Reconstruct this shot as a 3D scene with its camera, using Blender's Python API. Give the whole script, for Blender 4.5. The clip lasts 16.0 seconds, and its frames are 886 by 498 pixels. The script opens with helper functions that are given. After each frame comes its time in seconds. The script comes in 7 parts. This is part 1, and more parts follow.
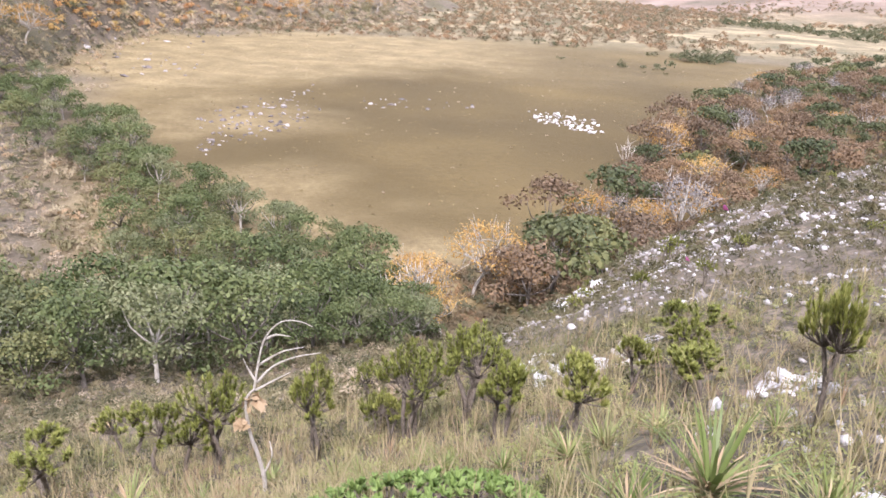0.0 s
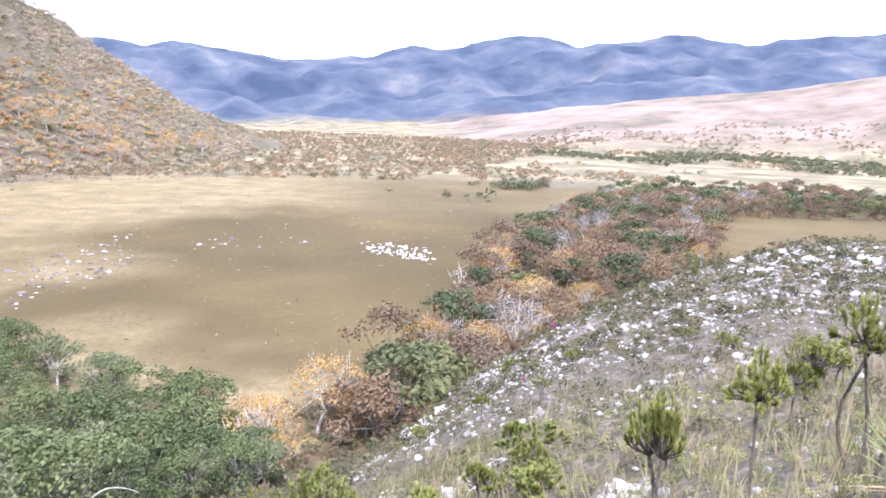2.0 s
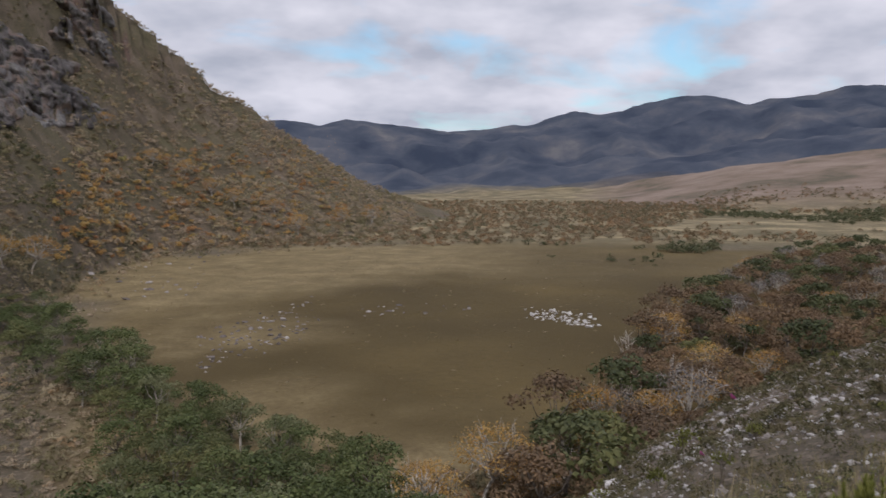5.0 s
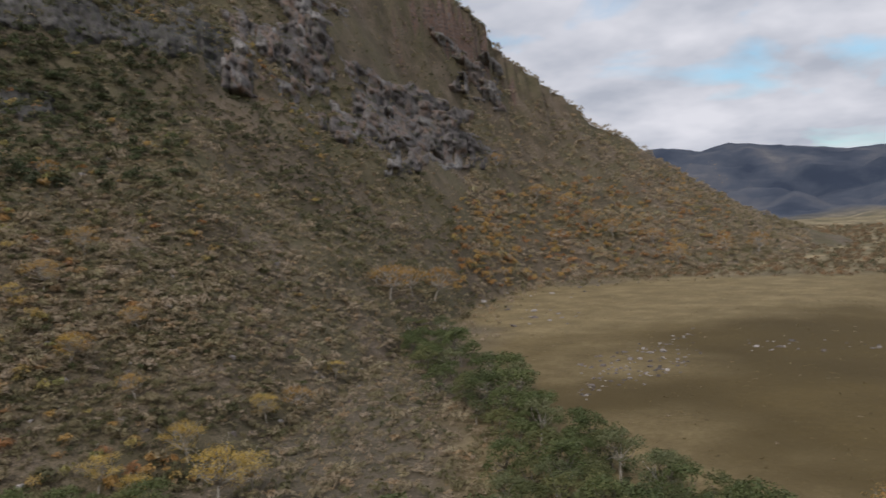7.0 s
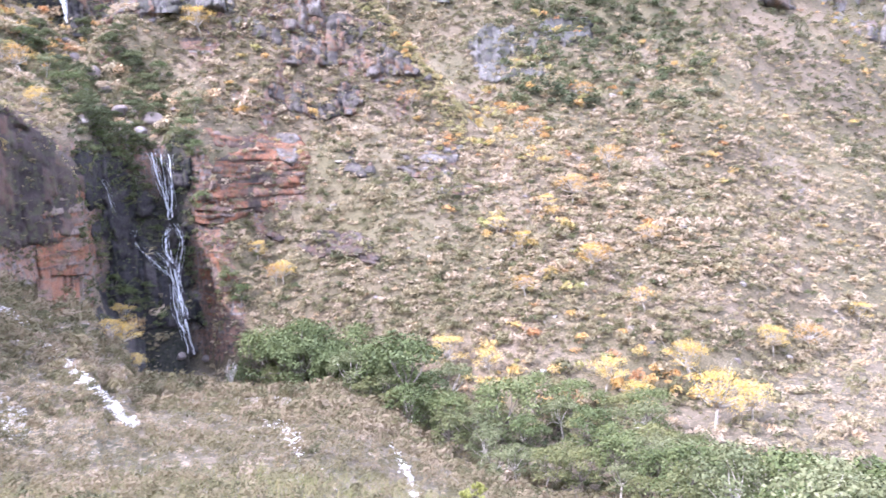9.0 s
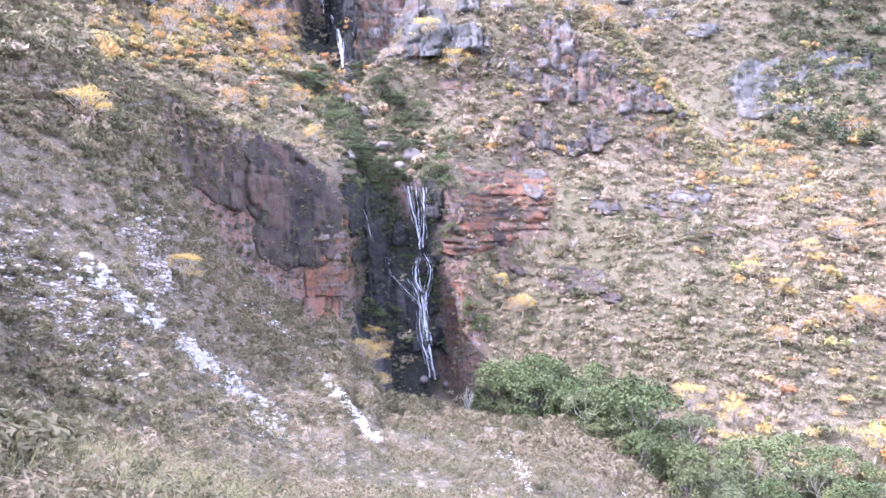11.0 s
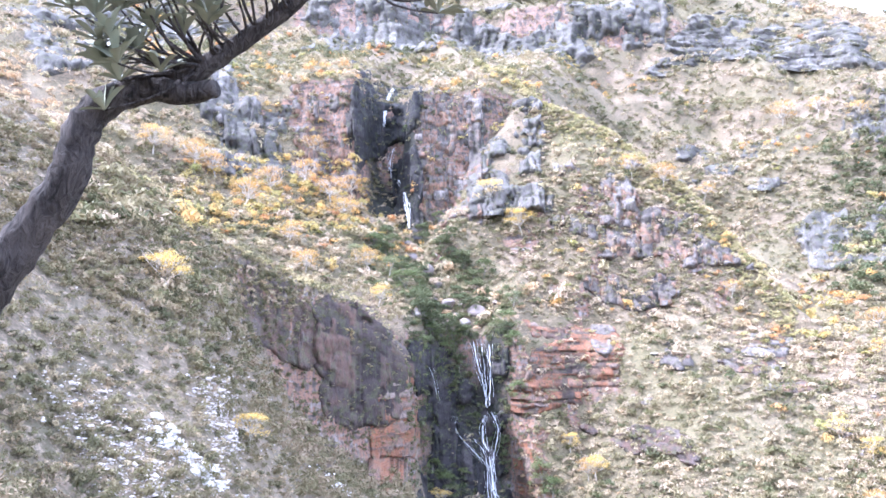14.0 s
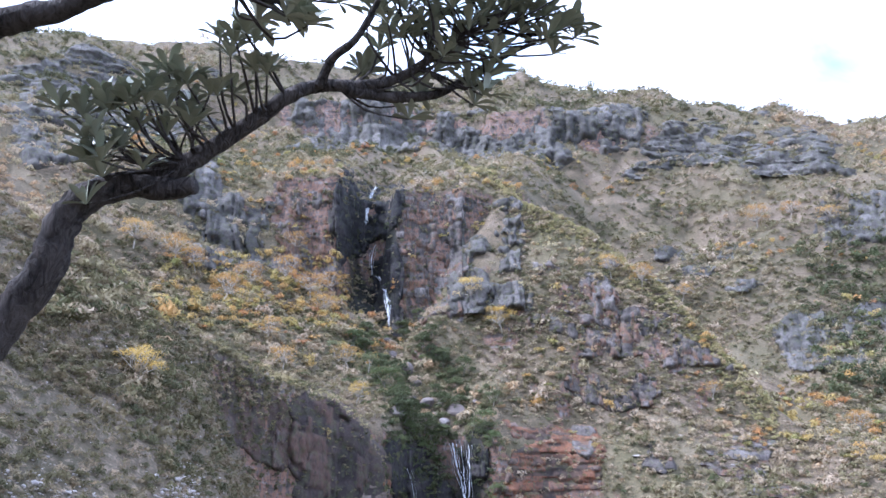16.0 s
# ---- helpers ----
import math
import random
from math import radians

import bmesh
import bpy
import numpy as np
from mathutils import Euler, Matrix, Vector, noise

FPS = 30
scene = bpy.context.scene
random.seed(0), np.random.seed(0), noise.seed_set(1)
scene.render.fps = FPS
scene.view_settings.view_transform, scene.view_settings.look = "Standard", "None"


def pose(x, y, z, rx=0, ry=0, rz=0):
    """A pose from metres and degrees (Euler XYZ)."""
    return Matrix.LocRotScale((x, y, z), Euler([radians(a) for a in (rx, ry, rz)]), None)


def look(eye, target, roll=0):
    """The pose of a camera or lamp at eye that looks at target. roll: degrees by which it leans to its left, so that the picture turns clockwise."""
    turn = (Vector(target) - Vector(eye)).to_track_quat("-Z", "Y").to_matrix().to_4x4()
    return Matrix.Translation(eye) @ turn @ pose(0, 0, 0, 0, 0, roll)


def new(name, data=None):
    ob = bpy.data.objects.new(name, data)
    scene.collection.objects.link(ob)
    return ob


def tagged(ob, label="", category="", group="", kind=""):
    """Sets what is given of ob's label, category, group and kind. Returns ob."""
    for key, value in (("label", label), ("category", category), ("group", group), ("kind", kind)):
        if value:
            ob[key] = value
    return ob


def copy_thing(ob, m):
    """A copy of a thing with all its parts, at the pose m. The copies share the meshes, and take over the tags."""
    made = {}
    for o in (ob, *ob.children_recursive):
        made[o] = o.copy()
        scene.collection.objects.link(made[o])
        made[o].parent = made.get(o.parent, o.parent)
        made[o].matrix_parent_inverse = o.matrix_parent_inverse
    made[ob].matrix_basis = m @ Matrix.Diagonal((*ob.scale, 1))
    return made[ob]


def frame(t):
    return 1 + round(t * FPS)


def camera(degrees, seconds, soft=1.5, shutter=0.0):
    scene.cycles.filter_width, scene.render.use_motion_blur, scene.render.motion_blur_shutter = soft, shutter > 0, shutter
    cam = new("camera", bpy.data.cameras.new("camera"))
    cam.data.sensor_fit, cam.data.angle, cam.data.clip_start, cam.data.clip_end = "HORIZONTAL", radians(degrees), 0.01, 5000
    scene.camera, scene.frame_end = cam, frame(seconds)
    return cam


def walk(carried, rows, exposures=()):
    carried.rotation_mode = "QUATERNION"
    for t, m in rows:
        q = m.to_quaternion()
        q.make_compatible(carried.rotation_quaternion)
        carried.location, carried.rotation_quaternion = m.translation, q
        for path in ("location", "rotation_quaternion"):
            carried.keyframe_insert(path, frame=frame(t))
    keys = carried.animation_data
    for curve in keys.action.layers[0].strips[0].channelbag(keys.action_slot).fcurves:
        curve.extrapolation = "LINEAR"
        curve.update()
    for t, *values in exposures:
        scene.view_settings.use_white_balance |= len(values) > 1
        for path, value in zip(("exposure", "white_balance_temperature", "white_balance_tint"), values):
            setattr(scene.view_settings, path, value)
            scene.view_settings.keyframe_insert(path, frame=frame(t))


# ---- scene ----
cam = camera(58.2, 16.0, shutter=0.25)

PATH = [
    (0.0, pose(-0.019, 0.082, 33.907, 70.38, -2.87, 1.81)),
    (0.5, pose(0.026, 0.125, 33.890, 68.71, -3.84, -0.19)),
    (1.0, pose(0.045, 0.125, 33.875, 70.98, -4.51, -4.51)),
    (1.5, pose(0.040, 0.080, 33.945, 76.22, -2.21, -8.48)),
    (2.0, pose(0.053, 0.028, 33.989, 80.25, -1.69, -10.45)),
    (2.5, pose(0.068, -0.040, 34.034, 81.59, -2.07, -16.17)),
    (3.0, pose(0.078, -0.098, 34.049, 82.12, -1.18, -20.43)),
    (3.5, pose(0.071, -0.115, 34.062, 84.10, 0.00, -21.80)),
    (4.0, pose(0.006, -0.064, 34.072, 84.47, 0.82, -13.21)),
    (4.5, pose(-0.047, -0.040, 34.028, 84.55, 0.59, -3.80)),
    (4.7, pose(-0.061, -0.024, 34.039, 84.67, 0.54, -1.87)),
    (6.8, pose(-0.038, -0.014, 34.022, 87.83, 2.15, 24.74)),
    (7.0, pose(-0.036, -0.013, 34.021, 87.82, 2.76, 27.71)),
    (7.5, pose(-0.032, -0.012, 34.019, 88.06, 3.23, 36.64)),
    (8.0, pose(-0.030, -0.010, 34.017, 87.34, 1.70, 47.00)),
    (8.5, pose(-0.028, -0.009, 34.015, 85.33, 0.92, 56.79)),
    (9.0, pose(-0.027, -0.009, 34.014, 83.38, 0.95, 63.79)),
    (9.5, pose(-0.027, -0.008, 34.013, 82.74, -1.06, 69.30)),
    (10.0, pose(-0.027, -0.008, 34.012, 82.03, -1.47, 75.17)),
    (10.2, pose(-0.028, -0.008, 34.012, 82.40, -1.29, 77.47)),
    (12.3, pose(-0.036, -0.009, 34.013, 90.26, -0.73, 84.56)),
    (12.5, pose(-0.036, -0.011, 34.013, 91.76, -0.92, 84.57)),
    (13.0, pose(-0.040, -0.012, 34.015, 94.19, -0.38, 85.40)),
    (13.5, pose(-0.078, -0.027, 34.022, 95.71, 0.02, 86.31)),
    (14.0, pose(-0.038, -0.013, 34.017, 97.31, 0.20, 85.96)),
    (14.5, pose(0.010, 0.005, 34.003, 100.05, 0.51, 84.79)),
    (15.0, pose(0.044, 0.019, 33.993, 102.52, 0.88, 84.98)),
    (15.5, pose(0.068, 0.030, 33.987, 105.20, 0.14, 84.64)),
    (16.0, pose(0.062, 0.027, 33.989, 104.31, -0.18, 84.47)),
]
walk(cam, PATH, exposures=[
    (0.0, 1.1, 6000, 24), (0.5, 1.72, 5500, 28), (1.5, 1.5, 5200, 28), (2.0, 1.42, 5450, 22), (3.0, 0.4, 5700, 14), (3.5, -0.35, 5750, 9), (4.0, -0.9, 5300, 9), (4.5, -0.85, 6100, 17), (4.7, -0.82, 6200, 18),
    (7.0, -0.8, 6400, 14), (7.5, -0.58, 6700, 14), (8.0, 0.5, 6400, 22), (8.5, 1.55, 6000, 26), (9.0, 2.1, 5450, 29), (10.2, 2.2, 5250, 32), (12.3, 2.4, 5100, 35), (13.0, 2.55, 5200, 23), (14.5, 2.5, 5200, 22), (15.0, 2.25, 5100, 19), (15.5, 1.93, 5150, 20), (16.0, 1.27, 5100, 19)])

# ---------------------------------------------------------------- daylight
SUN_BEARING, SUN_HEIGHT = 178, 49
world = bpy.data.worlds.new("sky")
scene.world = world
world.use_nodes = True
wn, wl = world.node_tree.nodes, world.node_tree.links
wn.clear()
w_out = wn.new("ShaderNodeOutputWorld")
w_bg = wn.new("ShaderNodeBackground")
w_sky = wn.new("ShaderNodeTexSky")
w_sky.sky_type = "NISHITA"
w_sky.sun_disc = False
w_sky.sun_elevation = radians(SUN_HEIGHT)
w_sky.sun_rotation = radians(-SUN_BEARING)
w_sky.air_density, w_sky.dust_density = 1.0, 1.5
# broken cloud deck: noise on a flat layer overhead
w_tc = wn.new("ShaderNodeTexCoord")
w_sep = wn.new("ShaderNodeSeparateXYZ")
wl.new(w_tc.outputs["Generated"], w_sep.inputs[0])
w_h = wn.new("ShaderNodeMath"); w_h.operation = "ADD"; w_h.inputs[1].default_value = 0.3
wl.new(w_sep.outputs["Z"], w_h.inputs[0])
w_m = wn.new("ShaderNodeMath"); w_m.operation = "MAXIMUM"; w_m.inputs[1].default_value = 0.05
wl.new(w_h.outputs[0], w_m.inputs[0])
w_div = wn.new("ShaderNodeVectorMath"); w_div.operation = "DIVIDE"
w_den = wn.new("ShaderNodeCombineXYZ")
for i in range(3):
    wl.new(w_m.outputs[0], w_den.inputs[i])
wl.new(w_tc.outputs["Generated"], w_div.inputs[0]); wl.new(w_den.outputs[0], w_div.inputs[1])
w_n = wn.new("ShaderNodeTexNoise"); w_n.inputs["Scale"].default_value = 2.6; w_n.inputs["Detail"].default_value = 7; w_n.inputs["Roughness"].default_value = 0.5; w_n.inputs["Distortion"].default_value = 0.4
wl.new(w_div.outputs[0], w_n.inputs["Vector"])
w_cover = wn.new("ShaderNodeValToRGB")
w_cover.color_ramp.elements[0].position, w_cover.color_ramp.elements[1].position = 0.30, 0.47
w_cover.color_ramp.elements[0].color = (0.2, 0.2, 0.2, 1)
wl.new(w_n.outputs["Fac"], w_cover.inputs[0])
w_n2 = wn.new("ShaderNodeTexNoise"); w_n2.inputs["Scale"].default_value = 3.4; w_n2.inputs["Detail"].default_value = 4
wl.new(w_div.outputs[0], w_n2.inputs["Vector"])
w_tone = wn.new("ShaderNodeValToRGB")
w_tone.color_ramp.elements[0].position, w_tone.color_ramp.elements[0].color = 0.30, (6.0, 6.5, 7.3, 1)
w_tone.color_ramp.elements[1].position, w_tone.color_ramp.elements[1].color = 0.64, (10.2, 10.4, 10.9, 1)
wl.new(w_n2.outputs["Fac"], w_tone.inputs[0])
w_mix = wn.new("ShaderNodeMixRGB")
w_blue = wn.new("ShaderNodeMixRGB"); w_blue.blend_type = "MULTIPLY"; w_blue.inputs[0].default_value = 1.0; w_blue.inputs[2].default_value = (1.5, 2.1, 2.1, 1)
wl.new(w_sky.outputs[0], w_blue.inputs[1])
wl.new(w_cover.outputs[0], w_mix.inputs["Fac"]); wl.new(w_blue.outputs[0], w_mix.inputs[1]); wl.new(w_tone.outputs[0], w_mix.inputs[2])
wl.new(w_mix.outputs[0], w_bg.inputs["Color"])
w_bg.inputs["Strength"].default_value = 0.125
wl.new(w_bg.outputs[0], w_out.inputs[0])

sun = new("sun", bpy.data.lights.new("sun", "SUN"))
sun.data.energy, sun.data.angle, sun.data.color = 2.9, radians(0.6), (1.0, 0.95, 0.88)
sun.matrix_world = look((0, 0, 400), (400 * math.sin(radians(SUN_BEARING)) * math.cos(radians(SUN_HEIGHT)), -400 * math.cos(radians(SUN_BEARING)) * math.cos(radians(SUN_HEIGHT)), 400 - 400 * math.sin(radians(SUN_HEIGHT))))


# ---------------------------------------------------------------- materials
class Nodes:
    """A small wrapper to wire up a principled material."""

    def __init__(self, name, rough=0.8, metal=0.0):
        self.mat = bpy.data.materials.new(name)
        self.mat.use_nodes = True
        self.n, self.l = self.mat.node_tree.nodes, self.mat.node_tree.links
        self.bsdf = self.n["Principled BSDF"]
        self.bsdf.inputs["Roughness"].default_value = rough
        self.bsdf.inputs["Metallic"].default_value = metal
        self.bsdf.inputs["Specular IOR Level"].default_value = 0.25
        self.tc = self.n.new("ShaderNodeTexCoord").outputs["Object"]

    def put(self, sock, v):
        if isinstance(v, (int, float)):
            sock.default_value = v
        elif isinstance(v, tuple):
            sock.default_value = (*v, 1) if len(v) == 3 and len(sock.default_value) == 4 else v
        else:
            self.l.new(v, sock)

    def noise(self, scale, detail=4, rough=0.55, stretch=None, distort=0.0):
        t = self.n.new("ShaderNodeTexNoise")
        t.inputs["Scale"].default_value, t.inputs["Detail"].default_value = scale, detail
        t.inputs["Roughness"].default_value, t.inputs["Distortion"].default_value = rough, distort
        v = self.tc
        if stretch:
            m = self.n.new("ShaderNodeMapping")
            m.inputs["Scale"].default_value = stretch
            self.l.new(v, m.inputs["Vector"])
            v = m.outputs[0]
        self.l.new(v, t.inputs["Vector"])
        return t.outputs["Fac"]

    def ramp(self, fac, *stops):
        r = self.n.new("ShaderNodeValToRGB")
        e = r.color_ramp.elements
        while len(e) < len(stops):
            e.new(0.5)
        for el, (p, c) in zip(e, stops):
            el.position = p
            el.color = (c, c, c, 1) if isinstance(c, (int, float)) else (*c, 1)
        self.put(r.inputs[0], fac)
        return r.outputs[0]

    def mix(self, fac, a, b, mode="MIX"):
        m = self.n.new("ShaderNodeMixRGB")
        m.blend_type = mode
        for s, v in zip(m.inputs, (fac, a, b)):
            self.put(s, v)
        return m.outputs[0]

    def math(self, op, a, b=0.0):
        m = self.n.new("ShaderNodeMath")
        m.operation = op
        self.put(m.inputs[0], a); self.put(m.inputs[1], b)
        return m.outputs[0]

    def attr(self, name):
        a = self.n.new("ShaderNodeAttribute")
        a.attribute_name = name
        return a.outputs["Fac"]

    def random(self):
        return self.n.new("ShaderNodeObjectInfo").outputs["Random"]

    def island(self):
        return self.n.new("ShaderNodeNewGeometry").outputs["Random Per Island"]

    def bump(self, h, strength, distance):
        b = self.n.new("ShaderNodeBump")
        b.inputs["Strength"].default_value, b.inputs["Distance"].default_value = strength, distance
        self.l.new(h, b.inputs["Height"])
        self.l.new(b.outputs[0], self.bsdf.inputs["Normal"])

    def done(self, color):
        self.put(self.bsdf.inputs["Base Color"], color)
        return self.mat


def leaf_material(name, *stops, rough=0.6, glow=0.25):
    """Leaves: a colour a leaf, a drift through the crown, and light that passes through."""
    m = Nodes(name, rough)
    tint = m.mix(0.45, m.island(), m.random())
    drift = m.noise(0.35, 2)
    c = m.ramp(m.mix(0.35, tint, drift), *stops)
    m.done(c)
    t = m.n.new("ShaderNodeBsdfTranslucent")
    m.put(t.inputs["Color"], c)
    s = m.n.new("ShaderNodeMixShader")
    s.inputs[0].default_value = glow
    m.l.new(m.bsdf.outputs[0], s.inputs[1]); m.l.new(t.outputs[0], s.inputs[2])
    m.l.new(s.outputs[0], m.n["Material Output"].inputs["Surface"])
    return m.mat


def scrub_material(name, *stops):
    """Low growth, a colour a plant from the plant's own tint."""
    m = Nodes(name, 0.8)
    c = m.ramp(m.attr("tint"), *stops)
    c = m.mix(m.ramp(m.island(), (0.0, 0.0), (1.0, 0.35)), c, (0.24, 0.21, 0.14))
    m.done(c)
    t = m.n.new("ShaderNodeBsdfTranslucent")
    m.put(t.inputs["Color"], c)
    s = m.n.new("ShaderNodeMixShader")
    s.inputs[0].default_value = 0.3
    m.l.new(m.bsdf.outputs[0], s.inputs[1]); m.l.new(t.outputs[0], s.inputs[2])
    m.l.new(s.outputs[0], m.n["Material Output"].inputs["Surface"])
    return m.mat


def bark_material(name, dark, pale, size=30):
    m = Nodes(name, 0.9)
    ridges = m.noise(size, 5, 0.65, (1, 1, 0.35), 1.2)
    blotch = m.noise(size / 8, 3)
    m.bump(ridges, 1.0, 0.04)
    return m.done(m.mix(m.ramp(blotch, (0.4, 0.0), (0.65, 0.6)), m.ramp(ridges, (0.38, dark), (0.62, pale)), pale))


def stone_material(name, *stops, size=1.0, streak=None, dirt=0.55):
    m = Nodes(name, 0.85)
    a = m.noise(1.2 / size, 6, 0.65, streak)
    b = m.noise(9 / size, 4, 0.6)
    c = m.ramp(m.mix(0.3, a, m.random()), *stops)
    c = m.mix(m.ramp(b, (0.45, 0.0), (0.7, dirt)), c, (0.10, 0.095, 0.09))
    m.bump(b, 0.6, 0.06 * size)
    return m.done(c)


def ground_material():
    m = Nodes("hillside", 0.95)
    fine, mid, broad = m.noise(1.7, 5, 0.7), m.noise(0.22, 5, 0.6), m.noise(0.03, 4, 0.55)
    speck = m.noise(5.0, 3, 0.7)
    scrub = m.ramp(mid, (0.30, (0.054, 0.049, 0.030)), (0.45, (0.088, 0.073, 0.050)), (0.58, (0.135, 0.105, 0.078)), (0.72, (0.074, 0.068, 0.041)))
    scrub = m.mix(m.ramp(fine, (0.50, 0.0), (0.60, 0.8)), scrub, (0.270, 0.216, 0.165))
    scrub = m.mix(m.ramp(speck, (0.44, 0.85), (0.54, 0.0)), scrub, (0.047, 0.049, 0.027))
    scrub = m.mix(m.ramp(broad, (0.35, 0.0), (0.7, 0.4)), scrub, (0.203, 0.155, 0.108))
    # pale stony soil and straw of the mountain
    soil = m.ramp(m.mix(0.4, m.noise(0.09, 5, 0.65), fine), (0.36, (0.064, 0.055, 0.032)), (0.46, (0.125, 0.096, 0.062)), (0.54, (0.19, 0.143, 0.10)), (0.64, (0.255, 0.20, 0.15)))
    soil = m.mix(m.ramp(m.noise(0.035, 3), (0.42, 0.0), (0.62, 0.6)), soil, (0.135, 0.122, 0.06))
    soil = m.mix(m.ramp(speck, (0.43, 0.85), (0.52, 0.0)), soil, (0.045, 0.042, 0.024))
    scrub = m.mix(m.attr("slope"), scrub, soil)
    # plain of dry grass; the cloud shadow on its middle is put into the colour
    grass = m.ramp(m.mix(0.25, m.noise(0.012, 3), m.noise(0.6, 6, 0.8)), (0.34, (0.066, 0.047, 0.018)), (0.52, (0.10, 0.071, 0.026)), (0.66, (0.158, 0.112, 0.042)))
    dry = m.ramp(m.mix(0.5, m.noise(0.08, 5, 0.7), m.noise(0.9, 5, 0.8)), (0.36, (0.131, 0.097, 0.047)), (0.5, (0.209, 0.158, 0.077)), (0.62, (0.313, 0.244, 0.126)))
    grass = m.mix(m.attr("dry"), grass, dry)
    c = m.mix(m.attr("plain"), scrub, grass)
    vale = m.ramp(m.mix(0.3, m.noise(0.025, 5, 0.65), m.noise(0.3, 4, 0.7)), (0.36, (0.10, 0.095, 0.05)), (0.46, (0.165, 0.135, 0.075)), (0.54, (0.25, 0.20, 0.115)), (0.64, (0.42, 0.34, 0.19)))
    c = m.mix(m.attr("vale"), c, vale)
    # bare rock where the ground is steep, with rusty beds
    beds, joints, crack = m.noise(0.5, 5, 0.65, (0.16, 0.16, 1.5), 0.8), m.noise(0.9, 5, 0.65, (1, 1, 0.22), 0.6), m.noise(1.6, 5, 0.75)
    rock = m.ramp(m.mix(0.5, beds, joints), (0.36, (0.04, 0.034, 0.032)), (0.45, (0.11, 0.088, 0.078)), (0.51, (0.21, 0.115, 0.075)), (0.57, (0.165, 0.14, 0.128)), (0.66, (0.28, 0.25, 0.228)))
    rock = m.mix(m.ramp(crack, (0.40, 0.8), (0.5, 0.0)), rock, (0.035, 0.035, 0.03))
    c = m.mix(m.ramp(m.math("ADD", m.attr("rock"), m.math("MULTIPLY", m.math("SUBTRACT", fine, 0.5), 0.5)), (0.45, 0.0), (0.6, 1.0)), c, rock)
    # wet rock by the falls, with the shade of recess and gully darkened in
    c = m.mix(m.attr("wet"), c, m.ramp(crack, (0.4, (0.012, 0.014, 0.010)), (0.6, (0.04, 0.038, 0.032))))
    # stony ground
    c = m.mix(m.math("MULTIPLY", m.attr("stony"), m.ramp(m.noise(3.6, 4, 0.75), (0.50, 0.0), (0.56, 0.6))), c, (0.25, 0.20, 0.175))
    # far range: forest and pale slopes, haze and cloud shade put into colour
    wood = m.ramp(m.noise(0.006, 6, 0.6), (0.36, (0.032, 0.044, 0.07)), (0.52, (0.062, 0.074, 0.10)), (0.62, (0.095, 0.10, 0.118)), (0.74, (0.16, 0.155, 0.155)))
    hills = m.ramp(m.noise(0.012, 6, 0.65), (0.36, (0.112, 0.095, 0.062)), (0.5, (0.206, 0.152, 0.112)), (0.66, (0.281, 0.215, 0.169)))
    c = m.mix(m.attr("hills"), c, hills)
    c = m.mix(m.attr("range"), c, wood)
    m.bump(m.mix(0.5, fine, mid), 0.7, 0.5)
    return m.done(c)


MAT_GROUND = ground_material()
MAT_GREEN = leaf_material("green_leaves", (0.2, (0.05, 0.066, 0.023)), (0.5, (0.095, 0.12, 0.042)), (0.8, (0.175, 0.195, 0.075)), glow=0.16)
MAT_PALEGREEN = leaf_material("grey_green_leaves", (0.2, (0.085, 0.098, 0.045)), (0.5, (0.15, 0.165, 0.075)), (0.8, (0.26, 0.265, 0.14)))
MAT_OLIVE = leaf_material("olive_leaves", (0.2, (0.075, 0.088, 0.035)), (0.5, (0.14, 0.15, 0.06)), (0.8, (0.24, 0.235, 0.095)))
MAT_DARKGREEN = leaf_material("dark_green_leaves", (0.2, (0.045, 0.056, 0.026)), (0.5, (0.085, 0.10, 0.042)), (0.8, (0.15, 0.16, 0.07)))
MAT_ORANGE = leaf_material("orange_leaves", (0.2, (0.36, 0.19, 0.055)), (0.5, (0.50, 0.295, 0.085)), (0.8, (0.62, 0.42, 0.15)), glow=0.35)
MAT_YELLOW = leaf_material("yellow_leaves", (0.2, (0.46, 0.30, 0.07)), (0.5, (0.60, 0.43, 0.12)), (0.8, (0.72, 0.56, 0.22)), glow=0.35)
MAT_RUSSET = leaf_material("russet_leaves", (0.2, (0.12, 0.088, 0.058)), (0.5, (0.19, 0.13, 0.08)), (0.8, (0.30, 0.195, 0.105)))
MAT_GREYTWIG = leaf_material("bare_twigs", (0.15, (0.11, 0.095, 0.085)), (0.5, (0.16, 0.145, 0.135)), (0.85, (0.24, 0.22, 0.21)), glow=0.0)
MAT_SHRUB = leaf_material("shrub_leaves", (0.2, (0.105, 0.12, 0.026)), (0.5, (0.225, 0.24, 0.056)), (0.8, (0.41, 0.40, 0.13)), glow=0.3)
MAT_ROSETTE = leaf_material("rosette_leaves", (0.15, (0.10, 0.14, 0.035)), (0.5, (0.20, 0.24, 0.075)), (0.85, (0.36, 0.37, 0.15)), rough=0.45, glow=0.25)
MAT_DEADLEAF = leaf_material("dead_leaves", (0.15, (0.26, 0.18, 0.10)), (0.5, (0.40, 0.29, 0.17)), (0.85, (0.52, 0.40, 0.26)), glow=0.2)
MAT_GRASS = scrub_material("dry_grass", (0.0, (0.13, 0.145, 0.045)), (0.25, (0.21, 0.20, 0.08)), (0.5, (0.30, 0.25, 0.125)), (0.8, (0.43, 0.355, 0.20)), (1.0, (0.33, 0.22, 0.13)))
